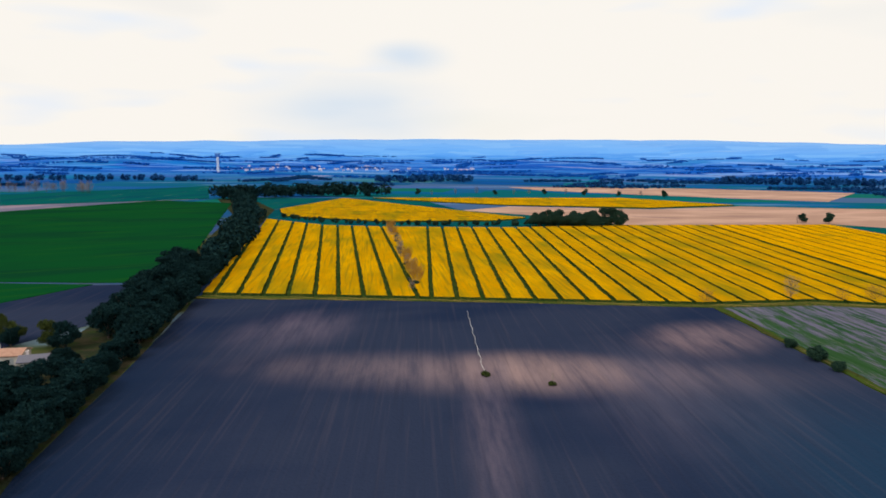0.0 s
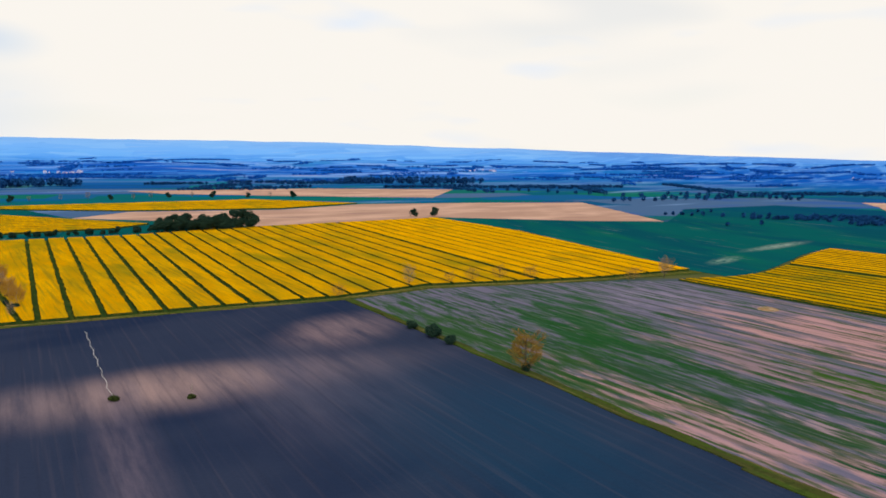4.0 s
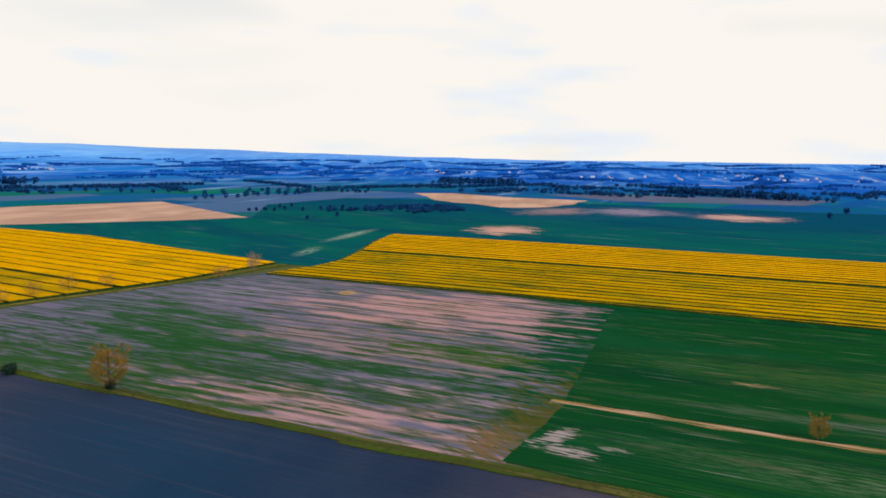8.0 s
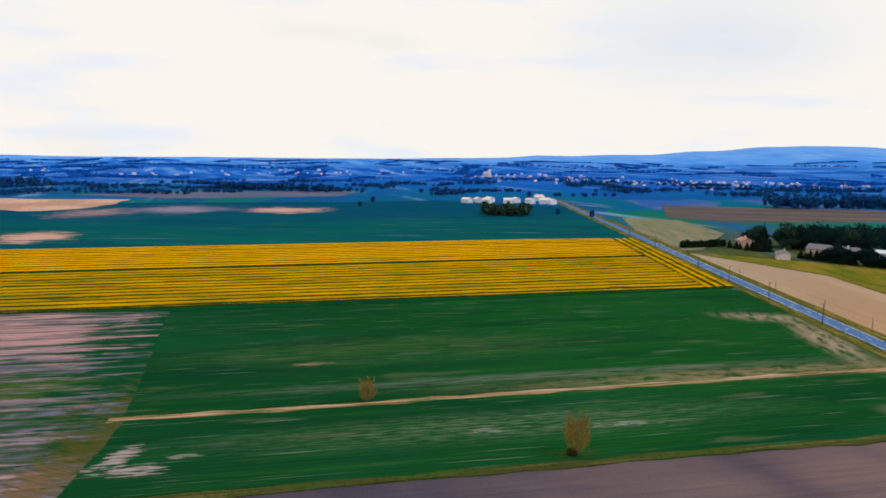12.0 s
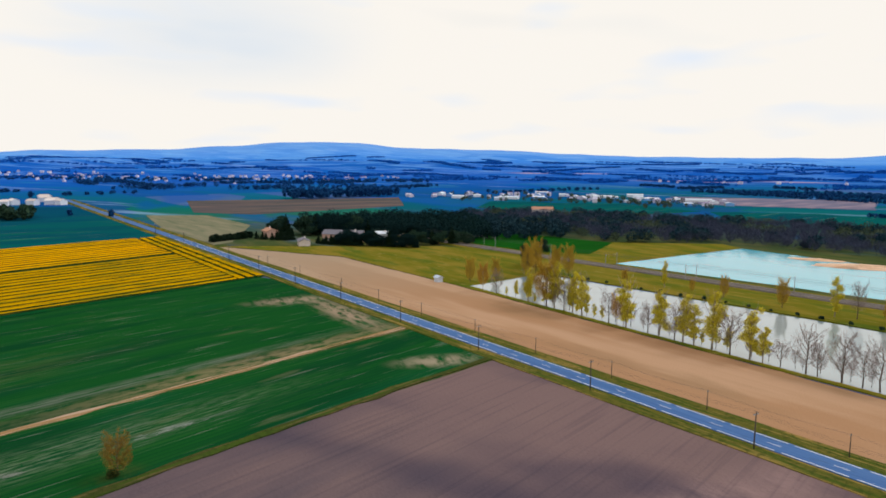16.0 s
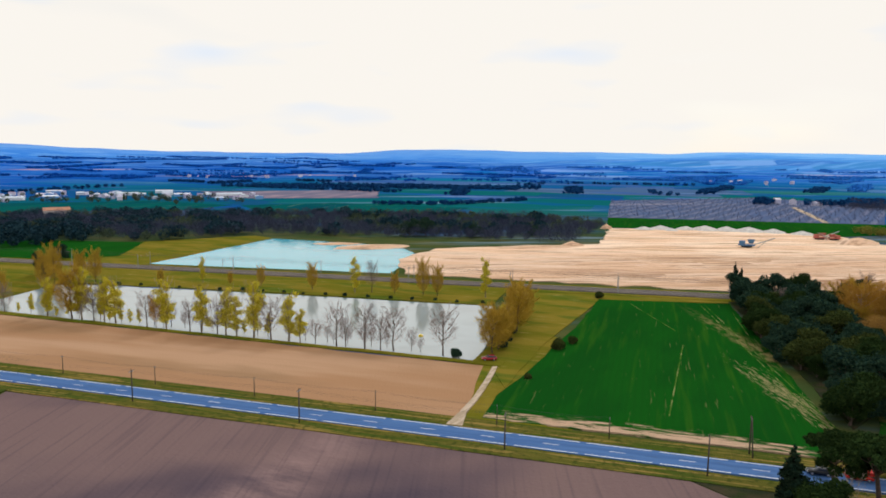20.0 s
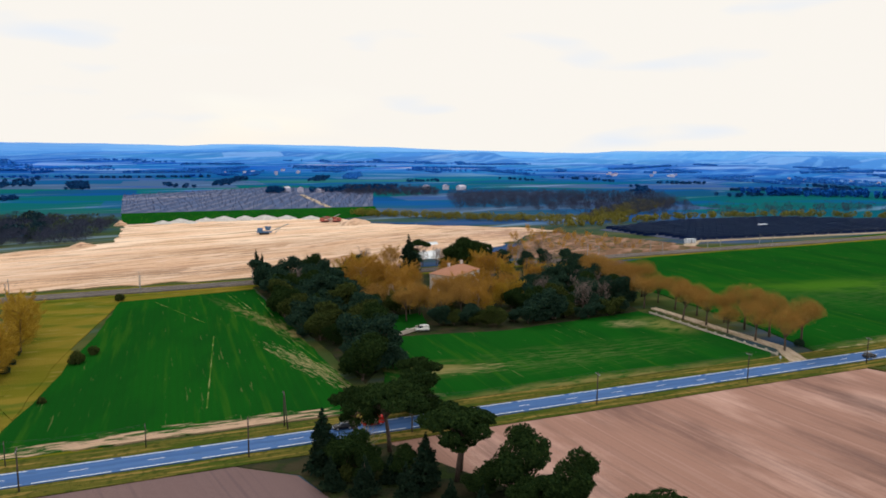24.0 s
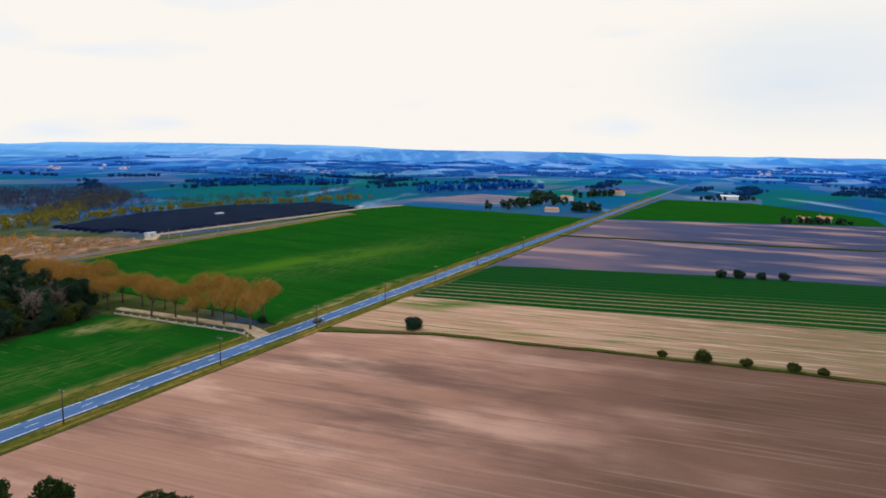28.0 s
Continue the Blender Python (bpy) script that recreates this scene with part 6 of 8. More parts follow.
for x, y, h, kd in ((192, -270, 14, "rust_bare"), (196, -282, 15, "golden_bare"), (188, -288, 12, "golden_bare"), (180, -287, 13, "rust_bare"), (206, -290, 12, "oak"), (196, -300, 9, "rust_bare"), (133, -292, 11, "poplar"),
                    (81, -284, 10, "rust_bare"), (62, -281, 14, "poplar"), (55, -282, 12, "grey_bare"), (33, -279, 13, "rust_bare"), (27, -279, 11, "rust_bare"), (7, -278, 15, "poplar"), (105, -288, 8, "golden_bare"),
                    (45, -281, 8, "golden_bare"), (150, -287, 6, "golden_bare"), (203, -240, 10, "rust_bare"), (199, -254, 9, "rust_bare"), (120, -291, 5, "golden_bare")):
    plant("golden_bare" if kd == "rust_bare" else kd, x, y, h * 1.15, SHORE, 0.7)
row_of(["golden_bare", "golden_bare", "poplar"], [(3, -196), (-3, -222), (-6, -245), (-4, -258)], 5.5, 12, SHORE, 1.0, 1.1)
row_of(["bush"], [(0, -200), (-5, -235), (-6, -262)], 8, 2.5, SHORE, 1.0)
row_of(["bush"], [(190, -285), (105, -278), (4, -266)], 9.0, 1.5, SHORE, 0.6)
for x, y, h in ((-39.5, -284, 3.4), (-17, -205, 4), (-22, -212, 3), (-7, -176, 2)):
    plant("green_bush", x, y, h)

# umbrella pines by the road
PINES = "pines by the road"
plant("pine", -62, -112, 13.6, PINES, 1.25, 0, 20)
plant("pine", -56, -114, 13.5, PINES, 0.85, 2, 130)
plant("pine", -66, -95, 13.6, PINES, 1.2, 1, 80)
plant("pine", -69, -98, 12, PINES, 0.9, 0, 200)
plant("round_pine", -72, -86, 11, PINES, 1.1, 0)
plant("round_pine", -75, -76, 10.5, PINES, 1.05, 1)
plant("round_pine", -70, -80, 7.0, PINES, 1.1, 2)
plant("pine", -80.5, -62, 7.4, PINES, 1.35, 3)
plant("pine", -82, -51, 6.3, PINES, 1.4, 3)
plant("round_pine", -75, -126, 11.0, PINES, 1.25, 2)
plant("pine", -80, -131, 11.0, PINES, 1.1, 2)
for _x, _y, _h in ((-51, -109, 8), (-46, -104, 6), (-50, -99, 7), (-56, -101, 5.5), (-55, -94, 6.5), (-60, -88, 5), (-62, -82, 6), (-53, -88, 5), (-69, -70, 5)):
    plant("round_pine" if _h > 7 else "conifer", _x, _y, _h, PINES, 1.25)
plant("conifer", -48, -112, 11.5, PINES, 1.1)
plant("conifer", -60, -96, 10, PINES, 1.2)
plant("round_pine", -53, -104, 6.5, PINES, 1.0)
plant("round_pine", -58, -101, 6.0, PINES, 1.0)
plant("round_pine", -66, -88, 6.0, PINES, 1.0)
plant("dead_tree", -55.5, -109, 8.5, PINES, 1.1)
plant("green_bush", -50, -106, 3.0, PINES, 1.2)

# park round the manor
PARK = "park trees round the manor"
grove([(-93, -287), (-80, -215), (-76, -152), (-88, -148), (-98, -180), (-112, -215), (-125, -290)], 8.0, ["oak", "oak", "oak", "round_pine", "olive_oak"], 9.5, 3, PARK, 1.1)
grove([(-150, -178), (-150, -196), (-196, -214), (-218, -200), (-197, -172)], 8.5, ["oak", "oak", "oak", "round_pine", "olive_oak", "grey_bare"], 9.0, 4, PARK, 1.1)
grove([(-170, -200), (-150, -210), (-180, -232), (-232, -232), (-218, -205)], 10, ["oak", "oak", "grey_bare", "rust_bare"], 9.5, 5, PARK, 1.1)
grove([(-200, -240), (-235, -240), (-260, -300), (-200, -310), (-140, -300), (-130, -275), (-190, -275)], 13, ["grey_bare", "rust_bare", "grey_bare", "oak"], 9, 6, PARK, 1.1)
for x, y, h, kd in ((-98, -300, 14, "cypress"), (-101, -301, 12, "cypress"), (-128, -225, 13, "rust_bare"), (-136, -232, 14, "rust_bare"), (-142, -216, 10, "rust_bare"), (-151, -214, 9.5, "golden_bare"), (-164, -220, 10.5, "rust_bare"), (-155, -222, 10, "rust_bare"), (-183, -301, 13, "pine"),
                    (-172, -214, 10, "rust_bare"), (-134, -245, 13, "rust_bare"), (-178, -222, 13, "golden_bare"), (-186, -268, 18, "round_pine"), (-180, -262, 15, "round_pine"), (-200, -272, 15, "round_pine"), (-165, -280, 18, "conifer"),
                    (-118, -210, 10, "olive_oak"), (-122, -240, 9, "rust_bare"), (-196, -250, 14, "oak"), (-105, -270, 9, "grey_bare"), (-138, -205, 4, "olive_oak"), (-130, -196, 3, "bush")):
    plant(kd, x, y, h, PARK, 1.05)
row_of(["oak", "oak", "olive_oak"], [(-122, -191), (-140, -180), (-165, -175), (-194, -170)], 4.5, 6.0, PARK, 1.0, 1.2)
grove([(-122, -204), (-150, -190), (-186, -214), (-186, -226), (-150, -214), (-124, -226)], 9, ["rust_bare", "rust_bare", "golden_bare", "rust_bare"], 8.5, 47, PARK, 1.15)
grove([(-170, -244), (-196, -236), (-200, -262), (-170, -262)], 9, ["rust_bare", "golden_bare"], 11, 49, PARK, 1.15)
grove([(-118, -232), (-136, -226), (-140, -262), (-120, -262)], 9, ["rust_bare", "golden_bare"], 12.5, 50, PARK, 1.15)
for _x, _y, _h in ((-117, -200, 14), (-126, -206, 13), (-127, -194, 12.5), (-137, -196, 13.5), (-146, -204, 13), (-140, -210, 14), (-152, -214, 13), (-112, -214, 13)):
    plant("plane", _x, _y, _h, PARK, 1.0)
AVENUE = "trees of the avenue"
row_of(["plane"], [(-196, -107), (-203, -158)], 10.0, 13.5, AVENUE, 0.8, 1.05)
row_of(["plane"], [(-204, -170), (-212, -195), (-226, -226)], 10.0, 15.5, AVENUE, 0.8, 1.0)
row_of(["plane"], [(-205, -107), (-214, -170), (-232, -215)], 11, 14.0, AVENUE, 0.6, 1.0)
row_of(["bush"], [(-204, -108), (-206, -115)], 5, 3.5, AVENUE, 0.5)

# bushes west
for x, y, h in ((-211, -61, 5.0), (-203, 16, 2.5), (-202, 27, 4.2), (-200, 38, 3.0), (-199, 50, 3.2), (-198, 57, 2.6)):
    plant("bush" if h > 4.5 else "green_bush", x, y, h, "bushes on the western margin", 1.1)
for x, y, h in ((-349, 52, 4.5), (-349, 60, 5), (-350, 70, 4), (-350, 80, 4.5)):
    plant("bush", x, y, h, "bushes in the dark furrow", 1.1)

# farm grove beyond the seedbed
FARM = "trees of the farm"
row_of(["conifer"], [(366, -277), (352, -284)], 2.6, 5.4, FARM, 0.6, 1.4)
row_of(["conifer", "hedge_oak"], [(352, -284), (330, -295), (306, -310)], 2.8, 8.5, FARM, 0.8, 1.3)
row_of(["conifer", "oak"], [(322, -318), (304, -335), (296, -348)], 6, 9, FARM, 1.5, 1.2)
row_of(["oak", "conifer"], [(432, -282), (412, -300), (400, -318), (384, -334)], 6, 12, FARM, 3, 1.15)
row_of(["conifer"], [(418, -262), (404, -270), (392, -276)], 3.6, 6.5, FARM, 1.0, 1.2)
for _x, _y, _h in ((398, -312, 16), (386, -322, 14), (406, -306, 13), (392, -318, 15), (350, -332, 11), (340, -338, 12), (330, -338, 11)):
    plant("hedge_oak", _x, _y, _h, FARM, 1.05)
plant("oak", 214, -300, 9, FARM)
plant("oak", 236, -346, 9, FARM)
woodland("woodland", scatter([(420, -310), (386, -336), (340, -344), (300, -346), (296, -372), (340, -420), (400, -440), (450, -380), (448, -320)], 9, 8), 12, LEAF_HEDGE, "dark evergreen trees round the farm", 0.5, 260, 81, spread=0.48)
woodland("woodland", scatter([(300, -372), (262, -420), (300, -462), (420, -470), (460, -380), (420, -400)], 10, 9), 8.5, LEAF_WOOD, "dusky evergreen trees beyond the farm", 0.6, 200, 82, spread=0.5)

# woods behind the lakes
WOOD_S = [(430, -480), (300, -440), (230, -424), (172, -476), (58, -470), (-43, -462), (-86, -585), (-40, -640), (100, -650), (320, -600), (440, -560)]
wood_rng = np.random.default_rng(17)
dark_places = [p for p in scatter(WOOD_S, 12, 21) if noise.noise((p[0] / 38, p[1] / 38, 1.0)) > (-0.02 if p[0] > 200 else 0.22)]
woodland("woodland", dark_places, 8.2, LEAF_WOOD, "dark rounded evergreens in the wood behind the lakes", 0.55, 240, 2, spread=0.6)
brush_places = [p for p in scatter(WOOD_S, 8, 22)]
woodland("woodland", [p for p in brush_places if noise.noise((p[0] / 45, p[1] / 45, 5.0)) <= 0.12], 7.0, TWIG_FAR, "leafless grey-brown brushwood", 0.8, 190, 3, True, spread=0.55)
woodland("woodland", [p for p in brush_places if noise.noise((p[0] / 45, p[1] / 45, 5.0)) > 0.12], 6.6, LEAF_BRUSH, "olive-green budding brushwood", 0.4, 130, 7, spread=0.55)
row_of(["oak"], [(70, -487), (60, -496)], 8, 11, "evergreens behind the quarry lake", 3, 1.2)
plant("oak", 20, -490, 9, "evergreens behind the quarry lake", 1.4)
plant("oak", -22, -498, 8, "evergreens behind the quarry lake", 1.4)
woodland("woodland", scatter([(-390, -570), (-480, -720), (-560, -750), (-735, -609), (-660, -500), (-545, -432)], 12, 23), 10, TWIG_FAR, "leafless wood beyond the quarry", 1.0, 130, 4, True, spread=0.55)
woodland("woodland", scatter([(-280, -580), (-380, -470), (-430, -440), (-640, -560), (-660, -520), (-440, -410), (-360, -450), (-270, -560)], 6, 24), 5.5, LEAF_WILLOW, "belt of golden budding willows by the river", 0.35, 120, 5, spread=0.55)
woodland("woodland", scatter([(-345, -405), (-300, -370), (-250, -320), (-300, -280), (-350, -290)], 11, 25), 4, TWIG_RUST, "low rusty scrub", 0.9, 40, 6, True)
# ---- railway ----
def at_rail(s, o=0.0):
    """s metres west of the rail's place south of the lake, o metres to its north."""
    u, n = Vector((-0.99240, 0.12306)), Vector((0.12306, 0.99240))
    return (50 + u.x * s + n.x * o, -311 + u.y * s + n.y * o)


BALLAST = land("grey_ballast", (0.17, 0.15, 0.15), [((0.28, 0.24, 0.22), 0.7, "blotch", dict(size=(9, 1.2), angle=-7, lo=0.45, hi=0.6)),
                                                 ((0.09, 0.08, 0.08), 0.6, "blotch", dict(size=(1, 1), lo=0.5, hi=0.65, shift=2))], bump=(0.3, 0.2))
RAIL = shader("worn_rail_steel", (0.3, 0.27, 0.26), 0.4, 0.7)[0]
railway = thing("railway", "double railway line on a grey ballast bed", "railway", kind="structure")
part("ballast_bed", slab("ballast_bed", [at_rail(-330, 4.6), at_rail(640, 4.6), at_rail(640, -4.6), at_rail(-330, -4.6)], 0.75, BALLAST, 0.0, 0.2), None, railway)
for o in (-2.9, -1.45, 1.45, 2.9):
    part("rail", slab("rail", [at_rail(-330, o + 0.05), at_rail(640, o + 0.05), at_rail(640, o - 0.05), at_rail(-330, o - 0.05)], 0.95, RAIL, 0.75, 0), None, railway)
field("verge", [at_rail(-330, 9), at_rail(640, 9), at_rail(640, -9), at_rail(-330, -9)], 0.35, MEADOW, "dry grassy railway bank", "verge", amp=1.0)
MAST = mesh_of("mast", *join([tube([(0, 0, 0), (0, 0, 7.4)], [0.16, 0.11], 5)]), STEEL)
MAST_ARM = mesh_of("bracket", *join([tube([(0, 0, 6.6), (0, -2.8, 7.0)], [0.06, 0.05], 4), tube([(0, 0, 5.6), (0, -2.8, 5.9)], [0.05, 0.04], 4), tube([(0, -2.6, 5.8), (0, -2.6, 7.0)], [0.04, 0.04], 4)]), STEEL)
for k in range(-5, 11):
    for side in (1, -1):
        x, y = at_rail(k * 46 + 8, 4.9 * side)
        mast = thing("catenary_mast", "thin grey steel railway mast with a bracket arm", "mast", pose(x, y, 0.3, 0, 0, -7 + (0 if side > 0 else 180)), "railway masts")
        part("mast", MAST, None, mast)
        part("bracket", MAST_ARM, None, mast)
for o in (-2.2, 2.2):
    a, b = at_rail(-300, o), at_rail(600, o)
    wire = new("contact_wire", mesh_of("contact_wire", *join([tube([(*a, 6.3), (*b, 6.3)], [0.03, 0.03], 4), tube([(*a, 7.3), (*b, 7.3)], [0.03, 0.03], 4)]), WIRE))
    tagged(wire, "pair of thin dark overhead railway wires", "wire")

# ---- far country ----
def bearing(az, r):
    return r * math.sin(radians(az)), r * math.cos(radians(az))


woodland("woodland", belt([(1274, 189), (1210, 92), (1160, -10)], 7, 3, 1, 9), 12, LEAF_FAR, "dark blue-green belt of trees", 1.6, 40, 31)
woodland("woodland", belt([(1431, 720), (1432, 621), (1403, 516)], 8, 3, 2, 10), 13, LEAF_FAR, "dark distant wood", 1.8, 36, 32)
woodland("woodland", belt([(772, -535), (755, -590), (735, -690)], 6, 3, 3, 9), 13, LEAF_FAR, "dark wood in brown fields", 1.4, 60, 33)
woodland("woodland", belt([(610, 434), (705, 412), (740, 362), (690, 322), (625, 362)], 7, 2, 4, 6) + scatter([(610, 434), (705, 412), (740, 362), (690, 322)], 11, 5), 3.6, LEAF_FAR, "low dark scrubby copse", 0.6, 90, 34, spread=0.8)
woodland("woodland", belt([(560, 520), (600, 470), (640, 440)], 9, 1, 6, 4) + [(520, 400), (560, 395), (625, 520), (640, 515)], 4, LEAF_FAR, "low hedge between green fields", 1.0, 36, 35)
lone = []
for x0, y0, x1, y1, n in ((685, 1072, 800, 690, 14), (656, 699, 746, 686, 5), (746, 686, 944, 696, 9), (944, 696, 950, 600, 8), (801, 661, 1004, 716, 12), (880, 800, 1010, 640, 14)):
    lone += [(x0 + (x1 - x0) * (k + 0.5 + tree_rng.normal() * 0.2) / n, y0 + (y1 - y0) * (k + 0.5) / n + tree_rng.normal() * 4) for k in range(n)]
woodland("woodland", lone, 7, LEAF_FAR, "hedgerow trees in the green fields", 0.7, 110, 46, spread=0.5)
row_of(["grey_bare", "oak"], [(-80, 960), (60, 955), (160, 975), (310, 930)], 26, 9, "bare trees behind the rapeseed", 6)
row_of(["grey_bare"], [(-640, 900), (-540, 975), (-470, 930)], 9, 14, "bare trees in the western fields", 5)
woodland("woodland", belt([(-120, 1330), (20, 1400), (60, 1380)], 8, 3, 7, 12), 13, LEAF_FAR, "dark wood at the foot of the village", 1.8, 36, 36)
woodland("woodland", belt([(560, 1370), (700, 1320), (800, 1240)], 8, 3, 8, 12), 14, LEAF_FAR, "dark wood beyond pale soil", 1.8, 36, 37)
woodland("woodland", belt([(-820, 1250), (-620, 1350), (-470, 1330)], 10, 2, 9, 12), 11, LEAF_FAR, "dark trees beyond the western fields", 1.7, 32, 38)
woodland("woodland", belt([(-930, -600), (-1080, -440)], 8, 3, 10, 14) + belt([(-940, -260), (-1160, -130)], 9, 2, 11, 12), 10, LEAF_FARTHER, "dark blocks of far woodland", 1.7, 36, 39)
woodland("woodland", belt([(-700, -110), (-790, -70), (-930, -90)], 9, 2, 12, 10) + belt([(-690, -40), (-716, -12)], 6, 2, 13, 4) + belt([(-930, -40), (-1010, 0)], 8, 2, 14, 8), 9, LEAF_DARK, "dark trees round a roadside farm", 1.2, 50, 40)
woodland("woodland", belt([(-660, 148), (-668, 200)], 5, 2, 15, 4) + belt([(-960, 110), (-990, 190)], 8, 2, 16, 6), 5, LEAF_DARK, "dark garden hedge round two villas", 1.0, 40, 41)
woodland("woodland", belt([(420, -230), (426, -268)], 2.2, 2, 17, 0.7), 4.0, LEAF_CYPRESS, "clipped dark evergreen hedge by the road", 0.7, 120, 42)
woodland("woodland", scatter([(668, -152), (662, -198), (706, -212), (722, -166)], 8, 26), 10, LEAF_DARK, "dark stand of trees in front of a hamlet", 1.2, 80, 43)
woodland("woodland", [(820, -40), (690, -238), (655, -262), (900, -60), (1000, -300)], 8, LEAF_FAR, "scattered dark trees in the fields", 1.2, 60, 44)
ORCHARD = [(-98, -672), (-139, -928), (-367, -1049), (-471, -904), (-338, -648)]
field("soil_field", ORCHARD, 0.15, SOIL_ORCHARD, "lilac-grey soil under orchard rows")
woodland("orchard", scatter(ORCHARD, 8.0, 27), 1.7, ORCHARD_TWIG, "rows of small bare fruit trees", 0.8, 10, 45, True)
field("farm_track", [(-288, -655), (-294, -655), (-345, -855), (-338, -855)], 0.3, PATH_DIRT, "pale track between orchard blocks", "track", amp=0.6)

far_rng = np.random.default_rng(77)
woodland("woodland", belt([(-318, -900), (-335, -925)], 5, 3, 92, 8) + belt([(-375, -900), (-430, -880), (-480, -850)], 7, 2, 93, 5), 8, LEAF_FAR, "dark trees round an orchard farm", 0.8, 110, 47, spread=0.5)
woodland("woodland", scatter([(-378, -815), (-480, -742), (-566, -880), (-455, -955)], 11, 94), 7, TWIG_FAR, "square block of bare plantation tinted blue for haze", 1.0, 110, 48, True, spread=0.6)
woodland("woodland", belt([(-372, -400), (-500, -402), (-610, -384), (-700, -318), (-780, -290)], 7, 2, 96, 6), 6, LEAF_WILLOW, "golden-olive hedge behind the solar farm", 0.5, 90, 50, spread=0.5)
woodland("woodland", belt([(-420, -440), (-560, -440), (-700, -390), (-860, -330)], 9, 2, 97, 14), 9, TWIG_FAR, "grey leafless trees behind the solar farm", 0.9, 90, 55, True, spread=0.5)
field("soil_field", [(448, -986), (204, -1105), (168, -907), (352, -851)], 0.25, SOIL_LILAC, "lilac-brown ploughed field behind the sheds", amp=3)
woodland("woodland", belt([(150, -790), (60, -805), (-30, -915)], 5, 2, 98, 4), 4.5, LEAF_FAR, "dark hedge across green strips", 0.7, 70, 56, spread=0.6)
woodland("woodland", scatter([(430, -1130), (160, -1150), (-60, -1190), (-60, -1260), (180, -1240), (440, -1200)], 12, 99), 6, LEAF_FAR, "wood beyond the estate tinted blue-grey for haze", 0.9, 50, 57, spread=0.6)
woodland("woodland", scatter([(820, -620), (1000, -640), (1150, -760), (900, -900), (780, -760)], 26, 100), 7, LEAF_FAR, "loose woodland beyond the farm, tinted blue for haze", 0.9, 50, 58, spread=0.55)
for _k in range(26):
    _az = 62 + 2.9 * _k
    _r = 1350 + 190 * math.sin(_k * 2.3)
    _x, _y = bearing(_az, _r)
    if abs(_x * 0.1914 + (_y + 136.3) * 0.9815) > 60:
        woodland("woodland", belt([bearing(_az - 1.6, _r), bearing(_az + 1.6, _r + 60 * math.sin(_k))], 8, 2, 110 + _k, 10), 8, LEAF_FAR, "belt of far trees tinted deep blue for haze", 1.0, 46, 130 + _k, spread=0.6)
near_far, mid_far, very_far = [], [], []
for _ in range(820):
    az = far_rng.random() * 360
    r = 1080 + 2500 * far_rng.random() ** 0.8
    x, y = bearing(az, r)
    if abs((x * 0.1914 + (y + 136.3) * 0.9815)) < 35:
        continue
    ln, a = 80 + 260 * far_rng.random() ** 2, radians(far_rng.choice([-11, 79, -11, -20, 60])) + far_rng.normal() * 0.15
    dx, dy = math.cos(a) * ln / 2, math.sin(a) * ln / 2
    pl = belt([(x - dx, y - dy), (x + dx, y + dy)], 7, 1 if far_rng.random() < 0.3 else 3, int(far_rng.integers(9999)), 7)
    (near_far if r < 1500 else mid_far if r < 2300 else very_far).extend(pl)
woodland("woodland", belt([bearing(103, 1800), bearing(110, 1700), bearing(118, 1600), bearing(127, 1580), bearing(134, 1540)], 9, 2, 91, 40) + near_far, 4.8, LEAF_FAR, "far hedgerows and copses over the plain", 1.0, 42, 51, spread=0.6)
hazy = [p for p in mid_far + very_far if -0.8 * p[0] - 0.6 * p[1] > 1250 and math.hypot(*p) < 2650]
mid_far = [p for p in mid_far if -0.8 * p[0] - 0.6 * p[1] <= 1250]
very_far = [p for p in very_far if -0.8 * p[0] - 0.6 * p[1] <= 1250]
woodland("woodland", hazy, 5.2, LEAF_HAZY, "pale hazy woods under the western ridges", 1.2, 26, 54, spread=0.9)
woodland("woodland", mid_far, 4.8, LEAF_FARTHER, "far hedgerows and woods tinted blue for haze", 1.1, 26, 52, spread=0.85)
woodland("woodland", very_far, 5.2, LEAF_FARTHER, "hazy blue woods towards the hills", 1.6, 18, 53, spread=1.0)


# ---- buildings ----
def gable(w, d, h, rise, over=0.4):
    """Walls and a pitched roof, the ridge along x, standing at the origin."""
    x, y = w / 2, d / 2
    walls = ([(-x, -y, -0.3), (x, -y, -0.3), (x, y, -0.3), (-x, y, -0.3), (-x, -y, h), (x, -y, h), (x, y, h), (-x, y, h), (-x, 0, h + rise), (x, 0, h + rise)],
             [(0, 1, 5, 4), (2, 3, 7, 6), (1, 2, 6, 9, 5), (3, 0, 4, 8, 7)])
    X, Y, t, z0 = x + over, y + over, 0.22, h - rise * over / y + 0.03
    zr = h + rise + 0.03
    v = []
    for dz in (0, t):
        v += [(-X, -Y, z0 + dz), (X, -Y, z0 + dz), (X, 0, zr + dz), (-X, 0, zr + dz), (-X, Y, z0 + dz), (X, Y, z0 + dz)]
    f = [(6, 7, 8, 9), (9, 8, 11, 10), (3, 2, 1, 0), (4, 5, 2, 3), (0, 1, 7, 6), (5, 4, 10, 11), (1, 2, 8, 7), (2, 5, 11, 8), (3, 0, 6, 9), (4, 3, 9, 10)]
    return walls, (v, f)


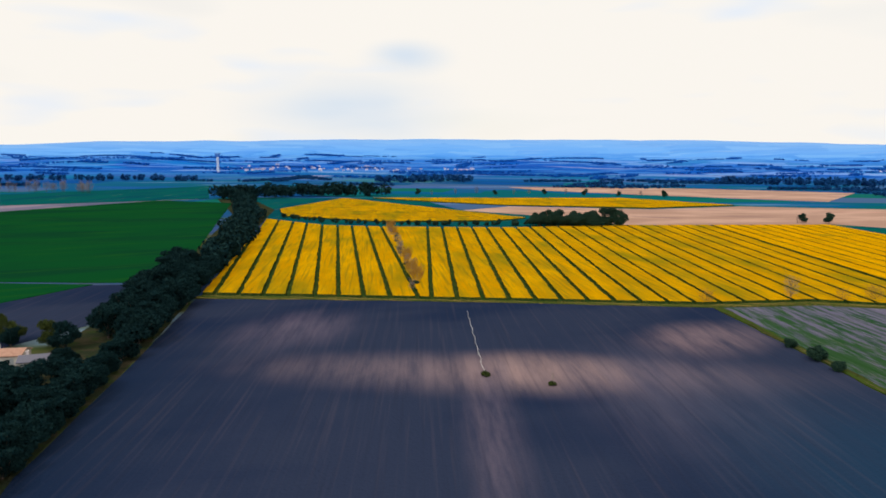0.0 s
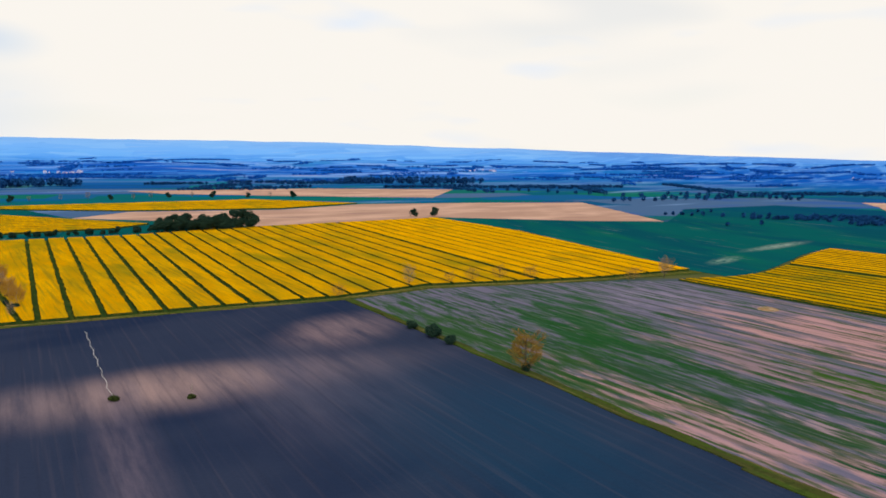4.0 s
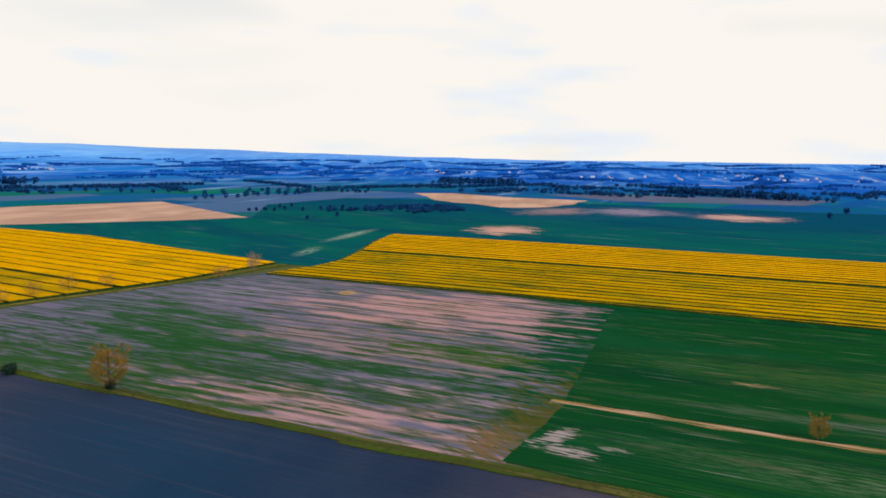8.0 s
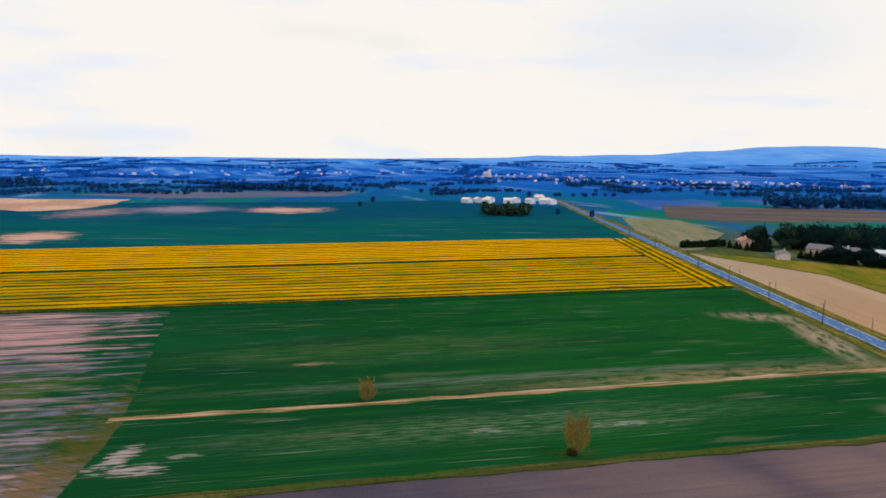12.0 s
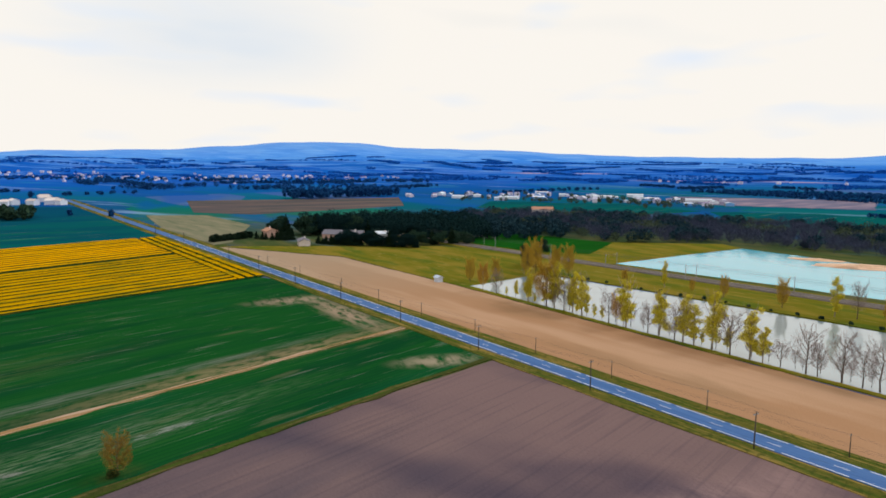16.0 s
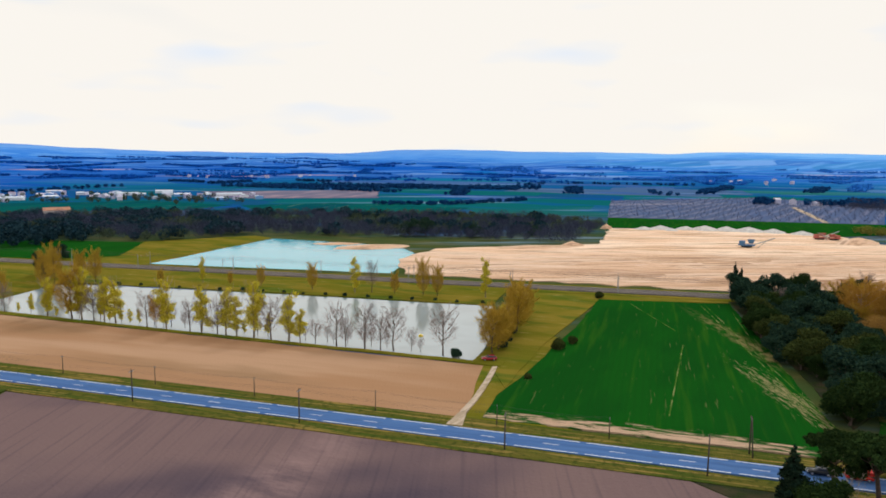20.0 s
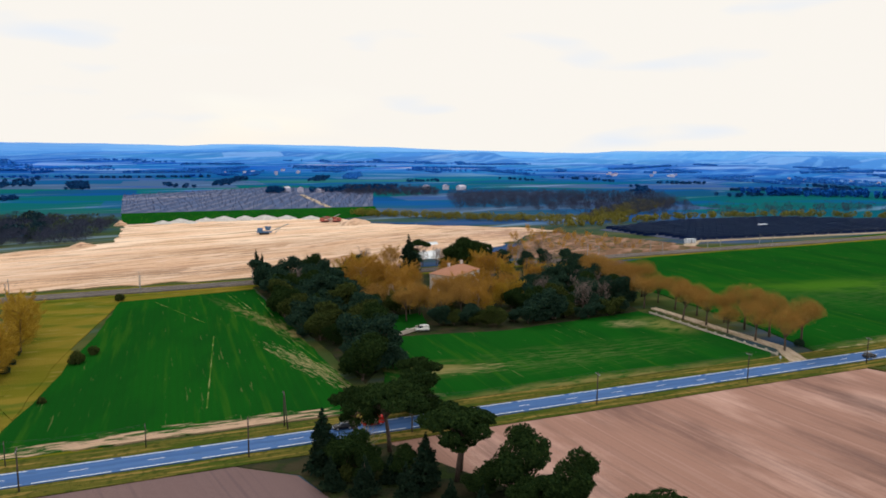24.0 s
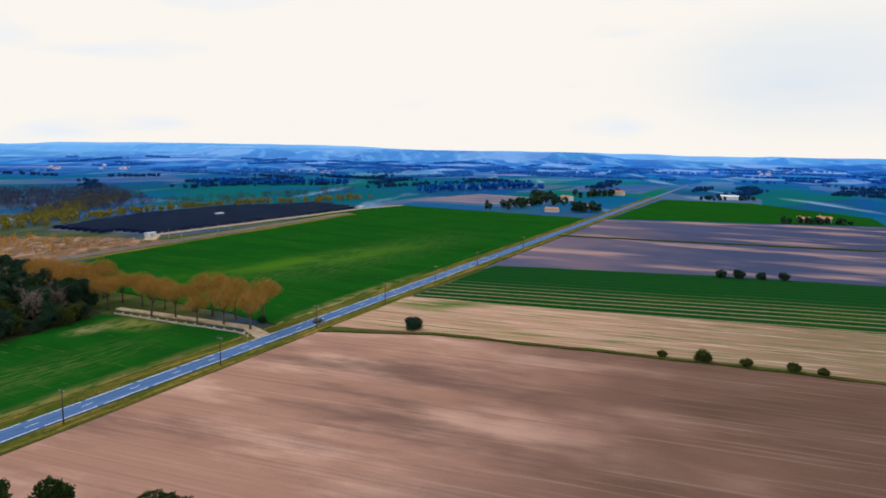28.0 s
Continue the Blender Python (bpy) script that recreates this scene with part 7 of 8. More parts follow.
def house(x, y, turn, w=10, d=8, h=4.5, rise=1.9, wall=None, roof=None, label="pale plastered house with a terracotta roof", category="house", windows=True, group="", storeys=1):
    z = height(x, y)
    hs = thing("house" if category == "house" else "building", label, category, pose(x, y, z, 0, 0, turn), group)
    wl, rf = gable(w, d, h, rise)
    part("wall", mesh_of("wall", *wl, wall or PLASTER), None, hs)
    roof_ob = part("roof", mesh_of("roof", *rf, roof or TILE), None, hs)
    if windows:
        cw = boxes((-w * 0.3 - 0.35, d * 0.15 - 0.35, h + rise * 0.3, -w * 0.3 + 0.35, d * 0.15 + 0.35, h + rise + 0.9), (-w * 0.3 - 0.42, d * 0.15 - 0.42, h + rise + 0.9, -w * 0.3 + 0.42, d * 0.15 + 0.42, h + rise + 1.05))
        part("chimney", cw, PLASTER, roof_ob)
        n = max(2, int(w / 3.2))
        for side in (-1, 1):
            for s in range(storeys):
                zb = 1.0 + s * 2.9
                for k in range(n):
                    cx = -w / 2 + w * (k + 0.5) / n
                    ys = side * d / 2
                    if s == 0 and k == n // 2:
                        part("door", boxes((cx - 0.5, ys - 0.06, 0, cx + 0.5, ys + 0.06, 2.1), bevel=0.02), SHUTTER, hs)
                        continue
                    win = part("window", boxes((cx - 0.5, ys - 0.05, zb, cx + 0.5, ys + 0.05, zb + 1.3)), PANE, hs)
                    part("frame", boxes((cx - 0.6, ys - 0.08, zb - 0.1, cx + 0.6, ys + 0.08, zb), (cx - 0.6, ys - 0.07, zb + 1.3, cx + 0.6, ys + 0.07, zb + 1.4), (cx - 0.03, ys - 0.07, zb, cx + 0.03, ys + 0.07, zb + 1.3)), STONE, win)
                    for sd in (-1, 1):
                        part("shutter", boxes((cx + sd * 0.8 - 0.27, ys - 0.07, zb - 0.05, cx + sd * 0.8 + 0.27, ys + 0.07, zb + 1.35)), SHUTTER, win)
    return hs


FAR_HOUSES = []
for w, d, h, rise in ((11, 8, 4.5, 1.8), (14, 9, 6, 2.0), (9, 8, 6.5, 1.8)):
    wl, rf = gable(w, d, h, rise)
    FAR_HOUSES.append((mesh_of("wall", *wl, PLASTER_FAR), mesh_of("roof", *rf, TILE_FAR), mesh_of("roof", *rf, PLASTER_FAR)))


def far_house(x, y, turn, k, grey, scale=1.0, group="", label="small pale house with a pitched roof"):
    wl, r1, r2 = FAR_HOUSES[k]
    hs = thing("house", label, "house", pose(x, y, height(x, y), 0, 0, turn) @ Matrix.Scale(scale, 4), group)
    part("wall", wl, None, hs)
    part("roof", r2 if grey else r1, None, hs)


def village(places, group, seed, scale=1.0):
    r = np.random.default_rng(seed)
    for az, dist, n, sa, sr in places:
        for _ in range(n):
            x, y = bearing(az + r.normal() * sa, dist + r.normal() * sr)
            far_house(x, y, r.integers(4) * 45 + r.normal() * 8, int(r.integers(3)), r.random() < 0.25, scale * (0.8 + 0.5 * r.random()), group)


for _x, _y, _t in ((-345, -918, 20), (-360, -905, 70), (-384, -893, 30), (-560, -900, 40), (-590, -890, 80), (-605, -870, 10)):
    far_house(_x, _y, _t, int(_t) % 3, _t < 35, 0.9, "farms by the orchard", "small pale farmhouse among dark trees")


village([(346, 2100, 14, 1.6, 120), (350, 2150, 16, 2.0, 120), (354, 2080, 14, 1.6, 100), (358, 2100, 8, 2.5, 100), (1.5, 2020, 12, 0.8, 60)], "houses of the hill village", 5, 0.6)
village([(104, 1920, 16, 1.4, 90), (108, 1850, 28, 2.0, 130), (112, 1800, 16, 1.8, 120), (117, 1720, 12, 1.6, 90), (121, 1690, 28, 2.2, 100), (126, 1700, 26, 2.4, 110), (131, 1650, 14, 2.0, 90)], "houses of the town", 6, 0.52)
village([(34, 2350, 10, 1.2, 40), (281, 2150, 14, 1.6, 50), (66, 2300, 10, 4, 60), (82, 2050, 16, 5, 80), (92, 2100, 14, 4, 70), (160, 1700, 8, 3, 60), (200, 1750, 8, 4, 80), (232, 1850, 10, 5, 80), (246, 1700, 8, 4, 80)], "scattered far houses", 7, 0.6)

# ---- farm, manor and other buildings ----
FARM_WALL = varied("rosy_farm_plaster", (0.5, 0.32, 0.27), (0.56, 0.38, 0.32), grain=(1.2, 0.4, (0.36, 0.24, 0.2)))
house(364, -298, 29, 28, 10, 5.2, 2.4, FARM_WALL, TILE_GREY, "long rosy farmhouse with a weathered grey roof", storeys=1)
house(366, -266, 150, 12, 7, 3.2, 1.4, PLASTER, TILE_GREY, "small plastered outbuilding with a grey roof")
house(362, -330, 40, 9, 7, 3.2, 1.4, SHED, SHED, "white house with a pale roof among dark trees")
house(421, -277, 170, 9, 8, 4.5, 1.8, FARM_WALL, TILE, "little rosy house behind a clipped hedge")
house(215, -231.5, -11, 3.2, 2.6, 2.2, 0.7, SHED, SHED, "small white cabin at the lake's corner", "cabin", False)
house(-119, 184, 10, 9, 7, 2.8, 1.1, STONE, TILE, "low house with a salmon tiled roof behind the hedge")
house(-108, 179, 20, 8, 6, 2.8, 1.0, STONE, TILE_GREY, "low house with a blue-grey roof behind the hedge")
# hamlet by the road
for x, y, t, w in ((878, -180, 40, 12), (884, -196, 10, 12), (868, -204, 60, 10), (895, -214, 20, 12), (868, -232, 70, 11), (880, -246, 10, 10), (862, -260, 30, 11), (856, -276, 60, 10), (876, -286, 30, 12), (846, -284, 20, 9), (915, -290, 50, 12), (950, -300, 40, 12)):
    house(x, y, t, w, 9, 5.0, 1.9, SHED, PLASTER, label="pale hamlet house with a pinkish roof", windows=False, group="houses of the hamlet")
# roadside farm and villas to the west
house(-688, -58, 75, 13, 7, 3.2, 1.4, PLASTER, TILE, "low roadside farm with a terracotta roof", windows=False)
house(-735, -30, 75, 12, 8, 4.5, 1.8, label="pale house among dark trees", windows=False)
house(-860, -55, 60, 14, 9, 4.5, 1.8, label="pale far house by the road", windows=False)
house(-1010, 8, 60, 14, 9, 5, 1.8, label="pale far house by the road", windows=False)
house(-676, 166, 75, 10, 8, 3.4, 1.6, label="pale villa with a pinkish hipped roof", windows=True, storeys=1)
house(-680, 184, 75, 12, 9, 3.8, 1.8, label="larger pale villa with a pinkish roof", windows=True, storeys=1)
house(-985, 150, 80, 22, 9, 4.5, 1.6, SHED, SHED, "long white farm shed", "shed", False)


def manor(x, y, turn):
    """A two-storey house with a hipped roof."""
    ob = thing("manor_house", "cream two-storey manor with a hipped tiled roof", "house", pose(x, y, 0, 0, 0, turn))
    w, d, h = 22.0, 11.0, 7.6
    part("wall", boxes((-w / 2, -d / 2, -0.3, w / 2, d / 2, h)), PLASTER, ob)
    part("cornice", boxes((-w / 2 - 0.2, -d / 2 - 0.2, h, w / 2 + 0.2, d / 2 + 0.2, h + 0.25), bevel=0.05), STONE, ob)
    X, Y = w / 2 + 0.5, d / 2 + 0.5
    v = [(-X, -Y, h + 0.25), (X, -Y, h + 0.25), (X, Y, h + 0.25), (-X, Y, h + 0.25), (-X + Y, 0, h + 3.0), (X - Y, 0, h + 3.0)]
    roof = part("roof", mesh_of("roof", v, [(0, 1, 5, 4), (2, 3, 4, 5), (1, 2, 5), (3, 0, 4), (3, 2, 1, 0)], TILE), None, ob)
    for cx in (-5, 5):
        part("chimney", boxes((cx - 0.5, -0.4, h + 2, cx + 0.5, 0.4, h + 4.2), (cx - 0.6, -0.5, h + 4.2, cx + 0.6, 0.5, h + 4.4)), PLASTER, roof)
    for side in (-1, 1):
        for s in range(2):
            for k in range(6):
                cx, zb, ys = -w / 2 + w * (k + 0.5) / 6, 1.0 + 3.5 * s, side * d / 2
                win = part("window", boxes((cx - 0.55, ys - 0.05, zb, cx + 0.55, ys + 0.05, zb + 1.9)), PANE, ob)
                part("frame", boxes((cx - 0.68, ys - 0.09, zb - 0.14, cx + 0.68, ys + 0.09, zb), (cx - 0.68, ys - 0.08, zb + 1.9, cx + 0.68, ys + 0.08, zb + 2.05), (cx - 0.04, ys - 0.07, zb, cx + 0.04, ys + 0.07, zb + 1.9)), STONE, win)
                for sd in (-1, 1):
                    part("shutter", boxes((cx + sd * 0.9 - 0.3, ys - 0.08, zb - 0.05, cx + sd * 0.9 + 0.3, ys + 0.08, zb + 1.95)), SHUTTER, win)
    return ob


manor(-163, -238, 24)
house(-138, -240, 24, 9, 7, 4.5, 1.6, PLASTER, TILE, "small pale wing beside the manor")


# ---- park wall, pavilion and gate ----
def low_wall(a, b, h, thick, label, piers=True):
    d = math.hypot(b[0] - a[0], b[1] - a[1])
    w = thing("garden_wall", label, "wall", pose(a[0], a[1], 0, 0, 0, math.degrees(math.atan2(b[1] - a[1], b[0] - a[0]))))
    n = max(2, int(d / 4.0))
    for k in range(n):
        x0, x1 = d * k / n, d * (k + 1) / n
        part("wall_panel", boxes((x0, -thick / 2, 0, x1, thick / 2, h), bevel=0.03), STONE, w)
        if piers:
            part("pier", boxes((x0 - 0.2, -thick * 0.8, 0, x0 + 0.2, thick * 0.8, h + 0.3), (x0 - 0.26, -thick, h + 0.3, x0 + 0.26, thick, h + 0.42)), STONE, w)
    return w


low_wall((-190, -110), (-200.5, -166), 0.55, 0.25, "long low white wall along the avenue")
low_wall((-96, -182), (-118, -189), 1.4, 0.35, "pale stone terrace wall in the park")
pav = thing("pavilion", "open pavilion with pale pillars and a dark flat roof", "pavilion", pose(-100, -190, 0, 0, 0, -17))
for cx in (-4, 0, 4):
    for cy in (-2.2, 2.2):
        part("pillar", boxes((cx - 0.22, cy - 0.22, 0, cx + 0.22, cy + 0.22, 3.0), (cx - 0.3, cy - 0.3, 2.8, cx + 0.3, cy + 0.3, 3.0)), PLASTER, pav)
part("roof", boxes((-4.8, -3.0, 3.0, 4.8, 3.0, 3.25), bevel=0.05), TIMBER, pav)
field("lawn", [(-97, -184), (-120, -190), (-128, -208), (-106, -212)], 0.2, WHEAT_SOUTH, "small green lawn behind the terrace wall", "lawn")
field("drive", [at_road(-188.5, -3), at_road(-195, -3), (-199.5, -112), (-209, -170), (-206, -170), (-196, -114)], 0.33, PATH_DIRT, "pale gravel drive under the avenue", "drive", amp=0.4)


# ---- vehicles ----
TYRE = shader("black_tyre", (0.02, 0.02, 0.022), 0.9)[0]
HUB = shader("alloy_rim", (0.5, 0.5, 0.52), 0.35, 0.6)[0]
LAMP_RED = shader("tail_lamp", (0.4, 0.02, 0.02), 0.3)[0]
LAMP_CLEAR = shader("head_lamp", (0.75, 0.75, 0.72), 0.2)[0]


def loft(rings):
    """A closed skin through rings of equal counts."""
    n, vs, fs = len(rings[0]), [], []
    for r in rings:
        vs.extend(r)
    for i in range(len(rings) - 1):
        for k in range(n):
            fs.append((i * n + k, i * n + (k + 1) % n, (i + 1) * n + (k + 1) % n, (i + 1) * n + k))
    fs.append(tuple(range(n - 1, -1, -1)))
    fs.append(tuple((len(rings) - 1) * n + k for k in range(n)))
    return vs, fs


def car(x, y, turn, color, label, length=4.3, tall=1.48, van=False, z=0.0, category="car"):
    paint = shader("car_paint", color, 0.25, 0.1, 0.5)[0]
    ob = thing("van" if van else "car", label, category, pose(x, y, z, 0, 0, turn))
    L, W = length / 2, 0.88 if not van else 0.95
    belt_z = 0.92 if not van else 1.15

    def ring(px, half, z0, z1):
        return [(px, -half, z0), (px, -half * 1.02, (z0 + z1) / 2), (px, -half * 0.93, z1), (px, half * 0.93, z1), (px, half * 1.02, (z0 + z1) / 2), (px, half, z0)]

    hood = belt_z - 0.1
    part("body", mesh_of("body", *loft([ring(-L, W * 0.9, 0.38, belt_z - 0.12), ring(-L + 0.15, W, 0.28, belt_z), ring(-L * 0.4, W, 0.25, belt_z), ring(L * 0.35, W, 0.25, belt_z), ring(L - 0.35, W * 0.97, 0.28, hood), ring(L, W * 0.85, 0.38, hood - 0.22)]), paint, True), None, ob)
    r0 = -L + (0.1 if van else 0.35)
    f0 = L * (0.62 if van else 0.42)
    part("windows", mesh_of("windows", *loft([ring(r0, W * 0.9, belt_z - 0.02, belt_z + 0.02), ring(r0 + (0.08 if van else 0.4), W * 0.84, belt_z - 0.02, tall - 0.05), ring(f0 - 0.75, W * 0.84, belt_z - 0.02, tall - 0.05), ring(f0, W * 0.88, belt_z - 0.02, belt_z + 0.02)]), PANE, True), None, ob)
    part("roof", boxes((r0 + (0.06 if van else 0.36), -W * 0.8, tall - 0.06, f0 - 0.72, W * 0.8, tall), bevel=0.025), paint, ob)
    if van:
        part("cargo_side", boxes((r0, -W * 0.93, belt_z - 0.05, f0 - 1.5, W * 0.93, tall - 0.07), bevel=0.04), paint, ob)
    for sx in (-L + 0.85, L - 0.85):
        for sy in (-1, 1):
            bm = bmesh.new()
            bmesh.ops.create_cone(bm, cap_ends=True, segments=16, radius1=0.33, radius2=0.33, depth=0.22, matrix=pose(sx, sy * (W - 0.1), 0.33, 90, 0, 0))
            wheel = part("wheel", bm, TYRE, ob)
            bm = bmesh.new()
            bmesh.ops.create_cone(bm, cap_ends=True, segments=12, radius1=0.2, radius2=0.2, depth=0.24, matrix=pose(sx, sy * (W - 0.1), 0.33, 90, 0, 0))
            part("rim", bm, HUB, wheel)
    for sy in (-1, 1):
        part("headlight", boxes((L - 0.12, sy * 0.62 - 0.16, 0.6, L - 0.02, sy * 0.62 + 0.16, 0.72), bevel=0.02), LAMP_CLEAR, ob)
        part("tail_light", boxes((-L + 0.0, sy * 0.68 - 0.12, 0.65, -L + 0.1, sy * 0.68 + 0.12, 0.85), bevel=0.02), LAMP_RED, ob)
    return ob


car(*at_road(-214, 1.5), 169, (0.02, 0.022, 0.03), "black car driving on the country road", z=0.425)
car(*at_road(-66, -1.5), -11, (0.62, 0.035, 0.02), "bright red van on the country road", 4.6, 1.85, True, 0.425, "van")
car(*at_road(-59.5, -1.5), -11, (0.012, 0.014, 0.02), "black car following a red van", z=0.425)
car(3.5, -191, 10, (0.3, 0.02, 0.03), "dark red car parked beside the lake", z=0.3)
car(-115, -186.5, -17, (0.8, 0.8, 0.8), "white van parked by the terrace wall", 4.6, 1.9, True, 0.2, "van")


# ---- poles and wires ----
POLE = mesh_of("post", *tube([(0, 0, -0.3), (0, 0, 4.0), (0, 0, 7.9)], [0.16, 0.14, 0.11], 8), TIMBER, True)
ARM = bpy.data.meshes.new("crossarm")
_bm = boxes((-0.9, -0.06, 7.3, 0.9, 0.06, 7.44), bevel=0.01)
_bm.to_mesh(ARM)
_bm.free()
ARM.materials.append(STEEL)
INSUL = mesh_of("insulator", *tube([(0, 0, 0), (0, 0, 0.12), (0, 0, 0.26)], [0.05, 0.09, 0.04], 6), CERAMIC, True)
TEL = mesh_of("post", *tube([(0, 0, -0.3), (0, 0, 2.5), (0, 0, 5.0)], [0.11, 0.1, 0.08], 7), TIMBER, True)
TELARM = bpy.data.meshes.new("crossarm")
_bm = boxes((-0.4, -0.05, 4.6, 0.4, 0.05, 4.7))
_bm.to_mesh(TELARM)
_bm.free()
TELARM.materials.append(STEEL)
turn_road = -11.03


def power_pole(x, y, twin=False):
    p = thing("power_pole", "tall dark wooden power pole with a steel crossarm" if not twin else "braced pair of wooden power poles", "pole", pose(x, y, 0.1, 0, 0, turn_road + 90), "power poles along the road")
    part("post", POLE, None, p)
    arm = part("crossarm", ARM, None, p)
    for k in (-0.8, 0.0, 0.8):
        i = part("insulator", INSUL, None, arm)
        i.matrix_basis = pose(k, 0, 7.44)
    if twin:
        q = part("brace_post", mesh_of("brace_post", *tube([(2.0, 0.4, -0.3), (0.1, 0.1, 7.6)], [0.15, 0.1], 7), TIMBER, True), None, p)


def wires(pts, heights, name, label, sag=0.8):
    pieces = []
    for dx, h in heights:
        for (x0, y0), (x1, y1) in zip(pts, pts[1:]):
            run = []
            for k in range(7):
                t = k / 6
                run.append((x0 + (x1 - x0) * t + ROAD_N.x * dx, y0 + (y1 - y0) * t + ROAD_N.y * dx, h - sag * 4 * t * (1 - t)))
            pieces.append(tube(run, [0.012] * 7, 3))
    line = thing(name, label, "wire")
    for piece in pieces:
        part("wire", mesh_of("wire", *piece, WIRE), None, line)


NORTH_POLES = [at_road(s, 5.0) for s in (-420, -347, -298, -253, -208, -164, -118, -72.5, -39.7, -2, 43, 86, 130, 173, 217, 260, 303, 346, 430, 500)]
for x, y in NORTH_POLES:
    power_pole(x, y)
wires(NORTH_POLES, ((-0.8, 7.85), (0.0, 7.85), (0.8, 7.85)), "power_line", "three thin dark wires between the wooden poles")
power_pole(-49, -134.5, True)
SOUTH_POLES = [at_road(s, -6.6) for s in (-21.6, 2, 30, 61, 89, 117.5, 146, 177, 207, 238, 280, 320)]
for x, y in SOUTH_POLES:
    p = thing("telephone_pole", "slim dark wooden telephone pole with a short crossarm", "pole", pose(x, y, 0.1, 0, 0, turn_road + 90), "telephone poles along the road")
    part("post", TEL, None, p)
    part("crossarm", TELARM, None, p)
wires(SOUTH_POLES, ((-0.3, 4.85), (0.3, 4.85)), "telephone_line", "two thin dark telephone wires", 0.5)
for s, o in ((404, 4.5), (-52, 4.5), (-186, -4.6)):
    x, y = at_road(s, o)
    sg = thing("road_sign", "small white road marker on a thin post", "sign", pose(x, y, 0.2, 0, 0, turn_road))
    part("post", mesh_of("post", *tube([(0, 0, 0), (0, 0, 1.6)], [0.04, 0.04], 6), STEEL), None, sg)
    part("plate", boxes((-0.03, -0.35, 1.1, 0.03, 0.35, 1.8), bevel=0.01), SHED, sg)

# ---- solar farm ----
PANEL = land("dark_solar_glass", (0.007, 0.028, 0.12), [((0.03, 0.04, 0.075), 0.6, "bands", dict(period=1.0, angle=0, warp=0.0, lo=0.85, hi=0.95))], rough=0.6, bump=None, spec=0.1)
SOLAR = [(-387, -372), (-393, -296), (-520, -270), (-644, -243), (-690, -300), (-601, -367), (-500, -385)]
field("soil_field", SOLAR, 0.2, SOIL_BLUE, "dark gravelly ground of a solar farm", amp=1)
table = bpy.data.meshes.new("panel")
_bm = boxes((-6.4, -2.2, -0.06, 6.4, 2.2, 0.06))
bmesh.ops.transform(_bm, matrix=pose(0, 0, 1.7, 24, 0, 0), verts=_bm.verts)
_bm.to_mesh(table)
_bm.free()
table.materials.append(PANEL)
# added bright strip stands in for sky glint along each panel's edge
edge_glint = bpy.data.meshes.new("glint_strip")
_bm = boxes((-6.4, 1.98, 2.62, 6.4, 2.12, 2.76))
_bm.to_mesh(edge_glint)
_bm.free()
edge_glint.materials.append(shader("panel_glint_blue", (0.1, 0.18, 0.36), 0.5)[0])
legs = bpy.data.meshes.new("support")
_bm = boxes((-5.8, -0.1, 0, 5.8, 0.1, 1.66))
_bm.to_mesh(legs)
_bm.free()
legs.materials.append(PANEL)
sol_u, sol_n = Vector((-0.9796, 0.2010)), Vector((-0.2010, -0.9796))
for j in range(17):
    row = None
    for k in range(30):
        c = Vector((-385, -292)) + sol_u * (k * 13.3) + sol_n * (j * 7.4)
        if inside(SOLAR, c.x, c.y) and inside(SOLAR, c.x + sol_u.x * 6, c.y + sol_u.y * 6):
            if row is None:
                row = thing("solar_panel_row", "long row of dark tilted solar panels", "solar panels", group="rows of the solar farm")
            for nm, me in (("panel", table), ("support", legs), ("glint_strip", edge_glint)):
                o = part(nm, me, None, row)
                o.matrix_basis = pose(c.x, c.y, 0.2, 0, 0, -11.6)
for x, y, w in ((-383, -287, 7), (-520, -322, 8), (-640, -240, 7)):
    hut = thing("substation_hut", "small white flat-roofed equipment hut", "hut", pose(x, y, 0.2, 0, 0, -12))
    part("body", boxes((-w / 2, -1.5, 0, w / 2, 1.5, 2.7), bevel=0.05), SHED, hut)
    part("roof", boxes((-w / 2 - 0.15, -1.65, 2.7, w / 2 + 0.15, 1.65, 2.85), bevel=0.03), SHED, hut)
    part("door", boxes((-0.5, 1.47, 0.05, 0.5, 1.56, 2.1), bevel=0.02), STEEL, hut)
field("farm_track", [(-344, -262), (-396, -288), (-644, -236), (-700, -214), (-702, -219), (-644, -241), (-392, -294), (-342, -268)], 0.33, PATH_DIRT, "pale service track along the solar farm", "track", amp=0.8)


# ---- quarry ----
def heap(x, y, rad, h, label, material, seed, stretch=1.0, name="gravel_mound", turn=0):
    r = np.random.default_rng(seed)
    vs, fs = [], []
    n, rings = 22, 7
    for i in range(rings):
        f = i / (rings - 1)
        for k in range(n):
            t = 2 * math.pi * k / n
            w = rad * (1 - f) * (1 + 0.14 * noise.noise((math.cos(t) * 2, math.sin(t) * 2, seed)) + 0.05 * r.normal())
            vs.append((math.cos(t) * w * stretch, math.sin(t) * w, h * (f ** 0.85) + 0.12 * r.normal() * (0 < i < rings - 1)))
    for i in range(rings - 1):
        for k in range(n):
            fs.append((i * n + k, i * n + (k + 1) % n, (i + 1) * n + (k + 1) % n, (i + 1) * n + k))
    o = new(name, mesh_of(name, vs, fs, material, True))
    o.matrix_basis = pose(x, y, 0.1, 0, 0, turn)
    return tagged(o, label, "heap", "heaps of the quarry")


GRAVEL = land("grey_white_gravel", (0.55, 0.53, 0.52), [((0.7, 0.68, 0.66), 0.7, "blotch", dict(size=(3, 3), lo=0.45, hi=0.6)), ((0.38, 0.36, 0.36), 0.5, "blotch", dict(size=(2, 1), lo=0.5, hi=0.65, shift=2))], bump=(0.6, 0.4))
